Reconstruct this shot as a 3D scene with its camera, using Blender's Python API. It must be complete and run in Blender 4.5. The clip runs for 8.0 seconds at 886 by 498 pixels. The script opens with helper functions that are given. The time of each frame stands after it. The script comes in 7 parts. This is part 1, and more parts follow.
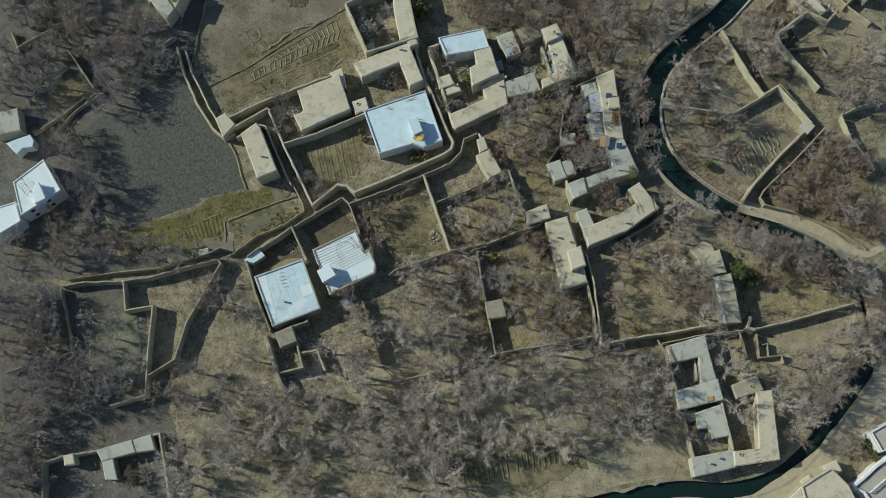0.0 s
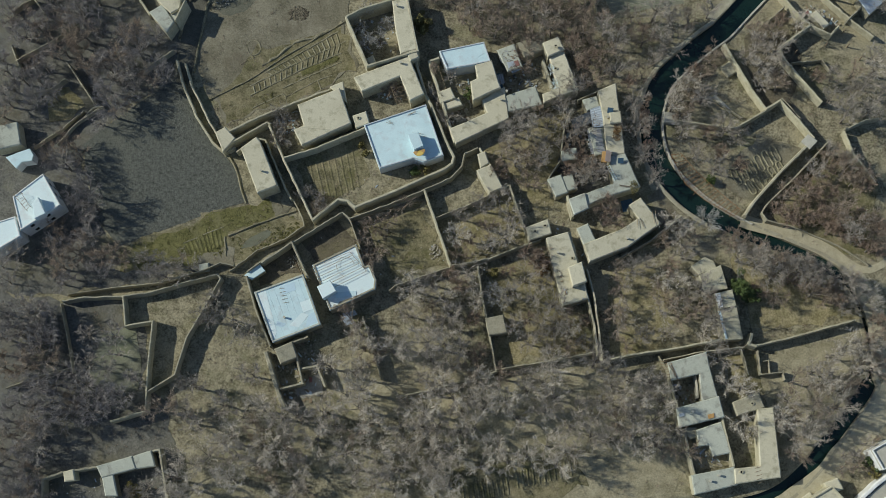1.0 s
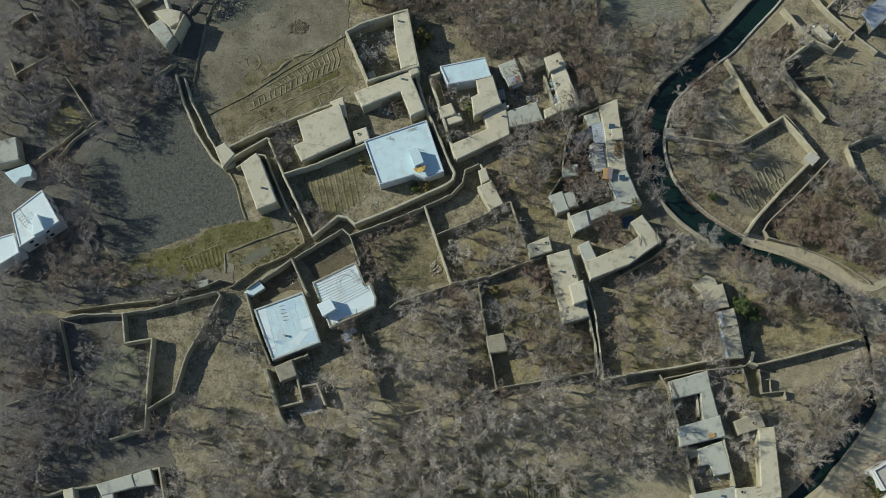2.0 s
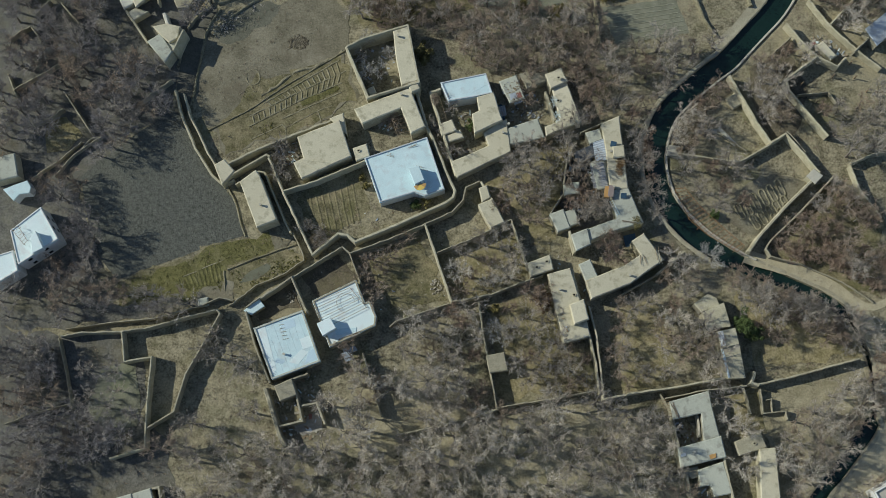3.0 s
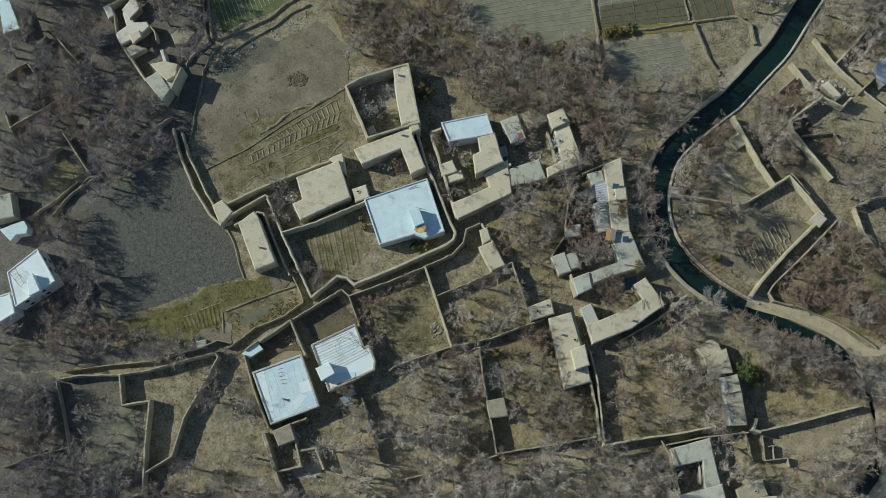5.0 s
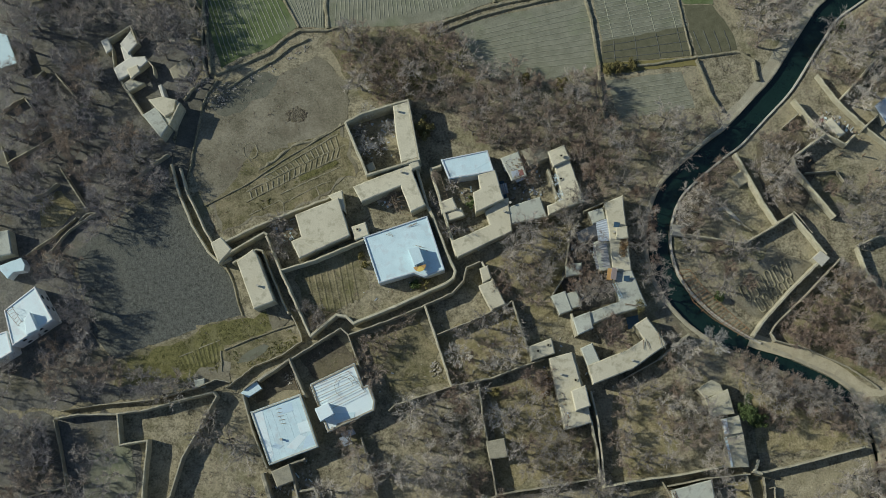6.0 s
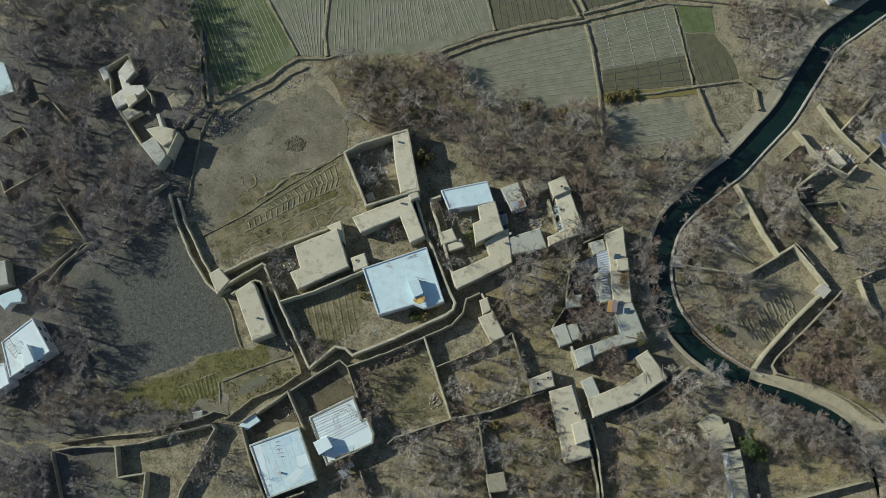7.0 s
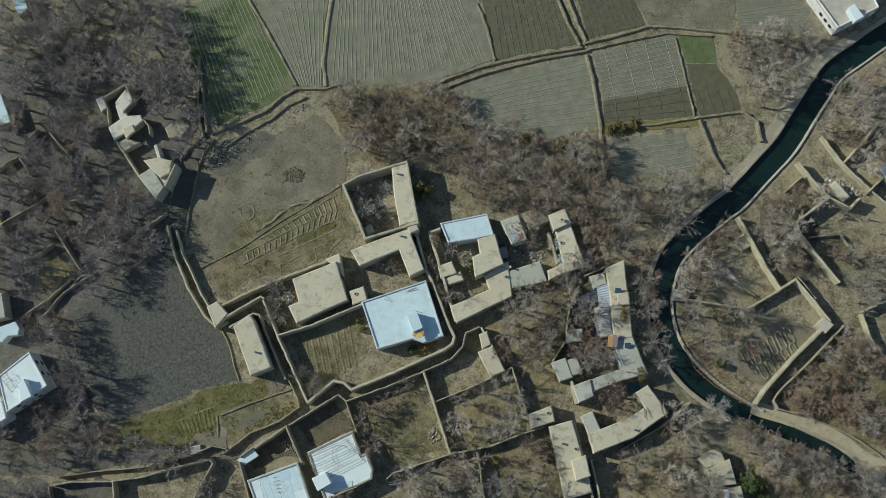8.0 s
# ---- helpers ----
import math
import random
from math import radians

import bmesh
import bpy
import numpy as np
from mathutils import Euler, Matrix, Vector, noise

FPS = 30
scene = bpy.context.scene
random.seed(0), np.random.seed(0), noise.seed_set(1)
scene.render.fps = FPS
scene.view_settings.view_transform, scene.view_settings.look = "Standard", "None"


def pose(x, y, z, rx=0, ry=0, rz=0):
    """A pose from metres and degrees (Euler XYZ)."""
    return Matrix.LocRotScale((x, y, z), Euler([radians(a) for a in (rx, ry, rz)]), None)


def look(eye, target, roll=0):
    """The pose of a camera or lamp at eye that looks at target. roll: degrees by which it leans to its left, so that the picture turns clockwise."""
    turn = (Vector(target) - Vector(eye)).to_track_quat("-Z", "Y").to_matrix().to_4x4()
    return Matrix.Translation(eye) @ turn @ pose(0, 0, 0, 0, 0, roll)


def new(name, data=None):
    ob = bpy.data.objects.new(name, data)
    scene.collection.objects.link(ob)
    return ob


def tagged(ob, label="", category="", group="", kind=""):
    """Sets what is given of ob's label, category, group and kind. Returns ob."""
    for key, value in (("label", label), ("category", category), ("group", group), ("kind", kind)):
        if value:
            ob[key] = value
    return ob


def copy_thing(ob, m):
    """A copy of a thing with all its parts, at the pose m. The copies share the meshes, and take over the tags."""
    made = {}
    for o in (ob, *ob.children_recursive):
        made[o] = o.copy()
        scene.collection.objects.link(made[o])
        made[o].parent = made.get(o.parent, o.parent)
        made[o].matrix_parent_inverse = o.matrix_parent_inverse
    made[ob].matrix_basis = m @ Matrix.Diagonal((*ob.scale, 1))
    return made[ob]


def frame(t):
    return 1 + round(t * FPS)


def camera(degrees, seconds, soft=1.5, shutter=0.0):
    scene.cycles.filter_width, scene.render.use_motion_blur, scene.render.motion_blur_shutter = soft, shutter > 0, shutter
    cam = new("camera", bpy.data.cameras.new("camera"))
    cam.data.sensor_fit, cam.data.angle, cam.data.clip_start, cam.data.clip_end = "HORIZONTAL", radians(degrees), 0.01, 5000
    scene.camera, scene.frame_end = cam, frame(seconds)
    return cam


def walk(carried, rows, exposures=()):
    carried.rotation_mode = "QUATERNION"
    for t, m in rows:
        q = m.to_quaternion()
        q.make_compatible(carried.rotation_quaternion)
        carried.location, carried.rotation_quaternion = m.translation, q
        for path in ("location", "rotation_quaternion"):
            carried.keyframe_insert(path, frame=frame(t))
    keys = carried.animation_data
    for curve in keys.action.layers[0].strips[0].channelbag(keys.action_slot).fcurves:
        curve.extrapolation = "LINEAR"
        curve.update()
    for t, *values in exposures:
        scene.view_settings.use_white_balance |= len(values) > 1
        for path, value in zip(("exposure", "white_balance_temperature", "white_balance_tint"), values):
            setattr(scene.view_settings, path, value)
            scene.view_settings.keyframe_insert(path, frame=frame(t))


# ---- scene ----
cam = camera(42.0, 8.0, soft=0.8)
# seconds, x, y, z, and the turn about x, y, z: a drone that drifts along, looking almost straight down
PATH = [
    (0, -1.355, -25.826, 223.474, 13.582, 1.322, -1.357),
    (0.5, -1.103, -23.494, 223.751, 13.367, 1.374, -1.314),
    (1, -0.858, -20.742, 224.006, 13.069, 1.423, -1.270),
    (1.5, -0.619, -17.680, 224.238, 12.723, 1.469, -1.225),
    (3, 0.058, -7.961, 224.800, 11.633, 1.590, -1.089),
    (3.5, 0.271, -4.792, 224.943, 11.313, 1.624, -1.044),
    (4, 0.477, -1.712, 225.063, 11.032, 1.655, -1.000),
    (4.5, 0.676, 1.245, 225.160, 10.794, 1.684, -0.958),
    (4.7, 0.756, 2.427, 225.199, 10.698, 1.695, -0.941),
    (5.8, 1.166, 12.078, 225.315, 10.350, 1.744, -0.857),
    (6, 1.235, 13.513, 225.318, 10.299, 1.751, -0.844),
    (6.5, 1.408, 17.102, 225.325, 10.172, 1.767, -0.811),
    (7, 1.575, 20.796, 225.310, 10.033, 1.780, -0.782),
    (7.5, 1.735, 24.730, 225.273, 9.858, 1.791, -0.756),
    (8, 1.889, 29.063, 225.213, 9.617, 1.798, -0.734),
]
walk(cam, [(t, pose(*row)) for t, *row in PATH], [(0, 0.23, 6650, 6), (8, 0.23, 6650, 6)])

# ---- world, sun ----
SUN_FROM = Vector((-0.80, 0.215, 0.56))
sky = bpy.data.worlds.new("sky")
scene.world = sky
sky.use_nodes = True
sky_nodes = sky.node_tree.nodes
sky_tex = sky_nodes.new("ShaderNodeTexSky")
sky_tex.sky_type = "NISHITA"
sky_tex.sun_disc = False
sky_tex.sun_elevation = math.asin(SUN_FROM.normalized().z)
sky_tex.sun_rotation = math.atan2(SUN_FROM.x, SUN_FROM.y)
sky_tex.altitude = 1800
sky.node_tree.links.new(sky_tex.outputs["Color"], sky_nodes["Background"].inputs["Color"])
sky_nodes["Background"].inputs["Strength"].default_value = 0.088
sun = new("sun", bpy.data.lights.new("sun", "SUN"))
sun.data.energy, sun.data.angle, sun.data.color = 3.0, radians(0.5), (1.0, 0.97, 0.87)
sun.matrix_world = look(SUN_FROM * 300, (0, 0, 0))


# ---- materials ----
def mat(name, dark, light, rough=0.9, size=1.0, fine=12.0, bump=0.3, spread=0.15, stain=None, stain_size=0.25, stain_amount=0.5, metallic=0.0, specular=0.25, contrast=0.16, patch=None, patch_size=0.06):
    """Two colours mixed by coarse and fine noise, a third in stains, brightness varied from object to object."""
    m = bpy.data.materials.new(name)
    m.use_nodes = True
    n, ln = m.node_tree.nodes, m.node_tree.links.new
    b = n["Principled BSDF"]
    at = n.new("ShaderNodeTexCoord")

    def noise_tex(scale, detail, rough_=0.6):
        t = n.new("ShaderNodeTexNoise")
        t.inputs["Scale"].default_value, t.inputs["Detail"].default_value, t.inputs["Roughness"].default_value = scale, detail, rough_
        ln(at.outputs["Object"], t.inputs["Vector"])
        return t.outputs["Fac"]

    def ramp(fac, a, z):
        r = n.new("ShaderNodeMapRange")
        r.inputs["From Min"].default_value, r.inputs["From Max"].default_value = a, z
        ln(fac, r.inputs["Value"])
        return r.outputs["Result"]

    def mix(fac, c1, c2):
        x = n.new("ShaderNodeMix")
        x.data_type = "RGBA"
        if isinstance(fac, float):
            x.inputs[0].default_value = fac
        else:
            ln(fac, x.inputs[0])
        for k, c in ((6, c1), (7, c2)):
            if isinstance(c, tuple):
                x.inputs[k].default_value = (*c, 1)
            else:
                ln(c, x.inputs[k])
        return x.outputs[2]

    coarse, grain = noise_tex(size, 6.0), noise_tex(fine, 8.0, 0.7)
    both = n.new("ShaderNodeMath")
    both.operation = "MULTIPLY_ADD"
    ln(coarse, both.inputs[0])
    both.inputs[1].default_value = 0.45
    half = n.new("ShaderNodeMath")
    half.operation = "MULTIPLY"
    ln(grain, half.inputs[0])
    half.inputs[1].default_value = 0.55
    ln(half.outputs[0], both.inputs[2])
    colour = mix(ramp(both.outputs[0], 0.5 - contrast, 0.5 + contrast), dark, light)
    if stain:
        part_of = n.new("ShaderNodeMath")
        part_of.operation = "MULTIPLY"
        ln(ramp(noise_tex(stain_size, 5.0, 0.65), 0.5, 0.66), part_of.inputs[0])
        part_of.inputs[1].default_value = stain_amount
        colour = mix(part_of.outputs[0], colour, stain)
    if patch:
        colour = mix(ramp(noise_tex(patch_size, 6.0, 0.7), 0.50, 0.62), colour, mix(ramp(grain, 0.35, 0.65), tuple(c * 0.62 for c in patch), patch))
    if spread:
        info = n.new("ShaderNodeObjectInfo")
        hsv = n.new("ShaderNodeHueSaturation")
        v = n.new("ShaderNodeMapRange")
        v.inputs["To Min"].default_value, v.inputs["To Max"].default_value = 1 - spread, 1 + spread
        ln(info.outputs["Random"], v.inputs["Value"])
        ln(v.outputs["Result"], hsv.inputs["Value"])
        ln(colour, hsv.inputs["Color"])
        colour = hsv.outputs["Color"]
    ln(colour, b.inputs["Base Color"])
    b.inputs["Roughness"].default_value = rough
    b.inputs["Metallic"].default_value = metallic
    b.inputs["Specular IOR Level"].default_value = specular
    if bump:
        bp = n.new("ShaderNodeBump")
        bp.inputs["Strength"].default_value, bp.inputs["Distance"].default_value = min(bump, 1.0), 0.15 if bump < 0.7 else 0.28
        ln(both.outputs[0], bp.inputs["Height"])
        ln(bp.outputs["Normal"], b.inputs["Normal"])
    return m


SOIL = mat("soil", (0.099, 0.090, 0.058), (0.369, 0.338, 0.234), size=0.5, fine=2.2, bump=0.8, spread=0, stain=(0.15, 0.15, 0.075), stain_size=0.10, stain_amount=0.65, contrast=0.09, patch=(0.37, 0.335, 0.225), patch_size=0.07)
DIKE_EARTH = mat("dike_earth", (0.13, 0.122, 0.078), (0.36, 0.335, 0.235), size=0.7, fine=2.5, bump=0.9, spread=0.08, stain=(0.14, 0.135, 0.06), stain_size=0.2, contrast=0.13)
GREEN_GRASS = mat("green_grass", (0.062, 0.064, 0.022), (0.195, 0.185, 0.075), size=0.7, fine=3.0, bump=0.9, spread=0.06, stain=(0.20, 0.185, 0.10), stain_size=0.3, stain_amount=0.6, contrast=0.12)
# ditch soil, kept dark to hold the ditch's shadow in its colour
DITCH = mat("shaded_ditch_soil", (0.07, 0.07, 0.057), (0.16, 0.157, 0.128), size=0.7, fine=3.0, bump=0.7, spread=0)
DAMP = mat("damp_soil", (0.085, 0.088, 0.066), (0.18, 0.18, 0.138), size=0.4, fine=3.0, bump=0.5, spread=0, contrast=0.13)
WET_MUD = mat("wet_mud", (0.125, 0.13, 0.088), (0.185, 0.19, 0.14), rough=0.35, size=0.6, fine=4.0, bump=0.1, spread=0, stain=(0.12, 0.115, 0.07), stain_size=0.4)
PALE_EARTH = mat("pale_earth", (0.209, 0.189, 0.123), (0.435, 0.396, 0.275), size=0.4, fine=2.5, bump=0.8, spread=0.05, stain=(0.19, 0.175, 0.10), stain_size=0.15, contrast=0.11)
DRY_GRASS = mat("dry_grass", (0.140, 0.123, 0.063), (0.370, 0.325, 0.196), size=0.6, fine=2.5, bump=0.8, spread=0.08, stain=(0.16, 0.15, 0.065), stain_size=0.22, stain_amount=0.6, contrast=0.10)
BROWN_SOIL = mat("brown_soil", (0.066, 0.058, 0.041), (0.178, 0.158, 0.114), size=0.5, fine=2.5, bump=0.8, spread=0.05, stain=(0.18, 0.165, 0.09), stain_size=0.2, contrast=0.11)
BARE = mat("trodden_earth", (0.122, 0.114, 0.078), (0.262, 0.244, 0.178), size=0.25, fine=2.5, bump=0.6, spread=0.05, stain=(0.135, 0.118, 0.082), stain_size=0.09, stain_amount=0.8, contrast=0.11, patch=(0.315, 0.294, 0.218), patch_size=0.05)
# litter whose dark, bluish colour carries the shade of dense twigs
SHADE_LITTER = mat("shade_litter", (0.074, 0.074, 0.065), (0.196, 0.194, 0.17), size=0.5, fine=2.2, bump=0.8, spread=0, stain=(0.15, 0.14, 0.09), stain_size=0.12, stain_amount=0.7, contrast=0.11)
PALE_MUD_FLOOR = mat("rubble_floor", (0.26, 0.25, 0.22), (0.42, 0.41, 0.365), size=0.7, fine=4.0, bump=0.6, spread=0, stain=(0.20, 0.185, 0.15), stain_size=0.4, contrast=0.12)
ROAD = mat("road_earth", (0.33, 0.30, 0.205), (0.49, 0.45, 0.325), size=0.7, fine=4.0, spread=0.03, contrast=0.14)
GRASS = mat("winter_grass", (0.082, 0.076, 0.038), (0.265, 0.240, 0.145), size=0.6, fine=2.5, bump=0.8, spread=0.1, stain=(0.13, 0.128, 0.05), stain_size=0.22, stain_amount=0.6, contrast=0.095, patch=(0.33, 0.29, 0.175), patch_size=0.16)
FALLOW = mat("fallow_field", (0.045, 0.049, 0.042), (0.162, 0.17, 0.148), size=1.4, fine=3.0, bump=1.0, spread=0.04, stain=(0.14, 0.145, 0.12), stain_size=0.06, contrast=0.13)
CROP = mat("young_wheat", (0.06, 0.088, 0.033), (0.152, 0.19, 0.083), size=0.8, fine=4.0, bump=0.5, spread=0.08, stain=(0.19, 0.21, 0.135), stain_size=0.12, stain_amount=0.75)
PALE_FIELD = mat("pale_field", (0.118, 0.124, 0.087), (0.275, 0.278, 0.212), size=0.5, fine=4.0, bump=0.5, spread=0.08, stain=(0.15, 0.18, 0.095), stain_size=0.1)
PALE_RIDGE = mat("pale_ridge", (0.19, 0.2, 0.14), (0.335, 0.34, 0.262), size=0.6, fine=4.0, bump=0.3, spread=0.05)
OLIVE_FIELD = mat("olive_field", (0.075, 0.077, 0.045), (0.16, 0.157, 0.10), size=0.7, fine=4.0, bump=0.5, spread=0.08)
MUD = mat("mud_plaster", (0.36, 0.335, 0.235), (0.54, 0.515, 0.385), size=0.7, fine=5.0, bump=0.4, spread=0.10, stain=(0.29, 0.27, 0.19), stain_size=0.3, stain_amount=0.6, contrast=0.11)
MUD_ROOF = mat("mud_roof", (0.46, 0.43, 0.315), (0.62, 0.59, 0.45), size=0.25, fine=5.0, bump=0.15, spread=0.08, stain=(0.32, 0.30, 0.21), stain_size=0.55, stain_amount=0.85, contrast=0.14)
PALE_MUD = mat("pale_mud_roof", (0.50, 0.50, 0.43), (0.66, 0.66, 0.58), size=0.25, fine=5.0, bump=0.1, spread=0.06, stain=(0.36, 0.36, 0.31), stain_size=0.55, stain_amount=0.85)
OLD_MUD = mat("old_mud", (0.25, 0.235, 0.17), (0.42, 0.40, 0.305), size=0.8, fine=5.0, bump=0.5, spread=0.10, stain=(0.22, 0.19, 0.13), stain_size=0.4, contrast=0.11)
GREY_ROOF = mat("grey_roof", (0.355, 0.375, 0.315), (0.505, 0.53, 0.455), size=0.25, fine=5.0, bump=0.15, spread=0.08, stain=(0.22, 0.22, 0.19), stain_size=0.55, stain_amount=0.85, contrast=0.14)
PALE_ROOF = mat("pale_roof", (0.45, 0.605, 0.64), (0.615, 0.77, 0.8), rough=0.75, size=0.4, fine=5.0, bump=0.15, spread=0.04, stain=(0.45, 0.53, 0.55), stain_size=0.5, stain_amount=0.7)
WHITE_PAINT = mat("white_paint", (0.66, 0.68, 0.66), (0.80, 0.81, 0.79), rough=0.7, size=0.8, fine=6.0, bump=0.1, spread=0.03, stain=(0.52, 0.51, 0.47), stain_size=0.6, stain_amount=0.5)
DULL_TIN = mat("dull_tin", (0.26, 0.28, 0.29), (0.42, 0.44, 0.45), rough=0.6, size=1.5, fine=8.0, bump=0.1, spread=0.1, metallic=0.3, stain=(0.24, 0.20, 0.16), stain_size=0.7, stain_amount=0.7)
PALE_BLUE = mat("pale_blue_coat", (0.40, 0.55, 0.63), (0.55, 0.70, 0.78), rough=0.75, size=0.4, fine=5.0, bump=0.1, spread=0.04)
WHITE_ROOF = mat("white_roof", (0.59, 0.715, 0.725), (0.735, 0.845, 0.85), rough=0.75, size=0.4, fine=5.0, bump=0.15, spread=0.04, stain=(0.56, 0.58, 0.575), stain_size=0.35, stain_amount=0.6)
CONCRETE = mat("concrete", (0.37, 0.36, 0.30), (0.52, 0.505, 0.43), size=0.8, fine=6.0, bump=0.2, spread=0.08, stain=(0.30, 0.29, 0.25), stain_size=0.5)
PLASTER = mat("pale_plaster", (0.42, 0.46, 0.48), (0.56, 0.60, 0.62), size=0.8, fine=6.0, bump=0.15, spread=0.05)
STONE = mat("stone", (0.30, 0.28, 0.23), (0.47, 0.44, 0.37), size=2.0, fine=9.0, bump=0.6, spread=0.2)
TIN = mat("tin", (0.42, 0.48, 0.53), (0.60, 0.66, 0.70), rough=0.5, size=1.5, fine=8.0, bump=0.1, spread=0.1, metallic=0.5, stain=(0.35, 0.36, 0.36), stain_size=0.8)
BLUE = mat("blue_sheet", (0.035, 0.08, 0.13), (0.06, 0.12, 0.18), rough=0.6, size=1.0, fine=6.0, bump=0.1)
RED = mat("red_cloth", (0.22, 0.10, 0.085), (0.33, 0.17, 0.145), size=1.5, fine=9.0, bump=0.2)
PINK = mat("faded_pink", (0.36, 0.29, 0.26), (0.47, 0.39, 0.35), size=1.5, fine=9.0, bump=0.1)
WEED = mat("green_weed", (0.085, 0.09, 0.03), (0.25, 0.235, 0.10), size=1.2, fine=8.0, bump=0, spread=0)
ORANGE = mat("ochre_paint", (0.40, 0.235, 0.09), (0.52, 0.32, 0.13), rough=0.6, size=1.5, fine=9.0, bump=0.1)
YELLOW = mat("yellow_paint", (0.58, 0.42, 0.10), (0.70, 0.52, 0.16), rough=0.6, size=1.5, fine=9.0, bump=0.1)
RUST = mat("rusty_bars", (0.22, 0.12, 0.06), (0.36, 0.21, 0.11), size=3.0, fine=20.0, bump=0.3, spread=0.2)
WOOD = mat("weathered_wood", (0.17, 0.13, 0.085), (0.32, 0.25, 0.17), size=3.0, fine=20.0, bump=0.3, spread=0.2)
DARK_TIN = mat("dark_tin", (0.075, 0.085, 0.095), (0.14, 0.155, 0.165), rough=0.6, size=1.5, fine=8.0, bump=0.2, spread=0.1)
DARK = mat("dark_opening", (0.015, 0.015, 0.015), (0.03, 0.03, 0.03), size=3.0, fine=20.0, bump=0, spread=0)
BARK = mat("bark", (0.15, 0.132, 0.112), (0.26, 0.235, 0.20), size=3.0, fine=14.0, bump=0.4, spread=0.2)
TWIG = mat("grey_twigs", (0.25, 0.224, 0.192), (0.445, 0.403, 0.35), size=0.8, fine=6.0, bump=0, spread=0.22)
TWIG_LIGHT = mat("light_twigs", (0.345, 0.312, 0.262), (0.59, 0.54, 0.465), size=0.8, fine=6.0, bump=0, spread=0.2)
TWIG_DARK = mat("dark_twigs", (0.178, 0.164, 0.155), (0.335, 0.31, 0.295), size=0.8, fine=6.0, bump=0, spread=0.25)
TWIG_BROWN = mat("brown_twigs", (0.22, 0.178, 0.138), (0.38, 0.31, 0.245), size=0.8, fine=6.0, bump=0, spread=0.2)
TWIG_RUST = mat("rust_twigs", (0.225, 0.17, 0.132), (0.365, 0.285, 0.222), size=0.8, fine=6.0, bump=0, spread=0.2)
TWIG_PALE = mat("pale_twigs", (0.34, 0.33, 0.305), (0.50, 0.49, 0.46), size=0.8, fine=6.0, bump=0, spread=0.1)
DRY_LEAF = mat("dry_brown_leaf", (0.15, 0.095, 0.045), (0.25, 0.165, 0.085), size=2.0, fine=12.0, bump=0)
NEEDLE = mat("evergreen_leaf", (0.04, 0.068, 0.022), (0.115, 0.155, 0.055), size=2.0, fine=12.0, bump=0, spread=0.1, rough=0.7)
BUSH_LEAF = mat("dry_bush_leaf", (0.115, 0.105, 0.038), (0.20, 0.175, 0.072), size=2.0, fine=12.0, bump=0, spread=0.2)
WATER = mat("canal_water", (0.005, 0.017, 0.014), (0.010, 0.028, 0.022), rough=0.12, size=0.3, fine=2.0, bump=0.06, spread=0, specular=0.5)


# ---- helpers for meshes ----
def part(name, bm, material, parent=None, label=""):
    """Links a bmesh as one mesh object, under a thing or a part if one is given."""
    me = bpy.data.meshes.new(name)
    bmesh.ops.recalc_face_normals(bm, faces=bm.faces)
    bm.to_mesh(me)
    bm.free()
    for one in material if isinstance(material, (list, tuple)) else (material,):
        me.materials.append(one)
    ob = new(name, me)
    ob.parent = parent
    return tagged(ob, label)


def thing(name, x, y, z, label, category, group="", kind=""):
    ob = new(name)
    ob.location = (x, y, z)
    ob.empty_display_size = 0.5
    return tagged(ob, label, category, group, kind)


def ccw(pts):
    pts = [Vector((p[0], p[1])) for p in pts]
    turn = sum(a.x * b.y - b.x * a.y for a, b in zip(pts, pts[1:] + pts[:1]))
    return pts if turn > 0 else pts[::-1]


def inset(pts, d):
    """A polygon (anticlockwise) moved inwards by d."""
    made = []
    for k, p in enumerate(pts):
        a, b = (p - pts[k - 1]).normalized(), (pts[(k + 1) % len(pts)] - p).normalized()
        na, nb = Vector((-a.y, a.x)), Vector((-b.y, b.x))
        m = (na + nb)
        m = m / max(0.35, m.dot(na)) if m.length > 1e-4 else na
        made.append(p + m * d)
    return made


def loop(bm, pts, z):
    return [bm.verts.new((p[0], p[1], z)) for p in pts]


def band(bm, low, high):
    n = len(low)
    for k in range(n):
        bm.faces.new((low[k], low[(k + 1) % n], high[(k + 1) % n], high[k]))


def slab(bm, pts, z0, z1, chamfer=0.1):
    """A flat slab over a polygon with a broken upper edge."""
    pts = ccw(pts)
    a, b, c = loop(bm, pts, z0), loop(bm, pts, z1 - chamfer), loop(bm, inset(pts, chamfer), z1)
    bm.faces.new(a[::-1])
    band(bm, a, b), band(bm, b, c)
    bm.faces.new(c)


def ring(bm, pts, width, z0, z1):
    """A wall of that width round a polygon, inside its outline."""
    pts = ccw(pts)
    inner = inset(pts, width)
    a, b, c, d = loop(bm, pts, z0), loop(bm, pts, z1), loop(bm, inner, z1), loop(bm, inner, z0)
    band(bm, a, b), band(bm, b, c), band(bm, c, d), band(bm, d, a)


def box(bm, m, x, y, z):
    """A box of that size standing on the origin of m."""
    v = [bm.verts.new(m @ Vector((sx * x / 2, sy * y / 2, sz * z))) for sz in (0, 1) for sx, sy in ((-1, -1), (1, -1), (1, 1), (-1, 1))]
    for f in ((3, 2, 1, 0), (4, 5, 6, 7), (0, 1, 5, 4), (1, 2, 6, 5), (2, 3, 7, 6), (3, 0, 4, 7)):
        bm.faces.new([v[k] for k in f])


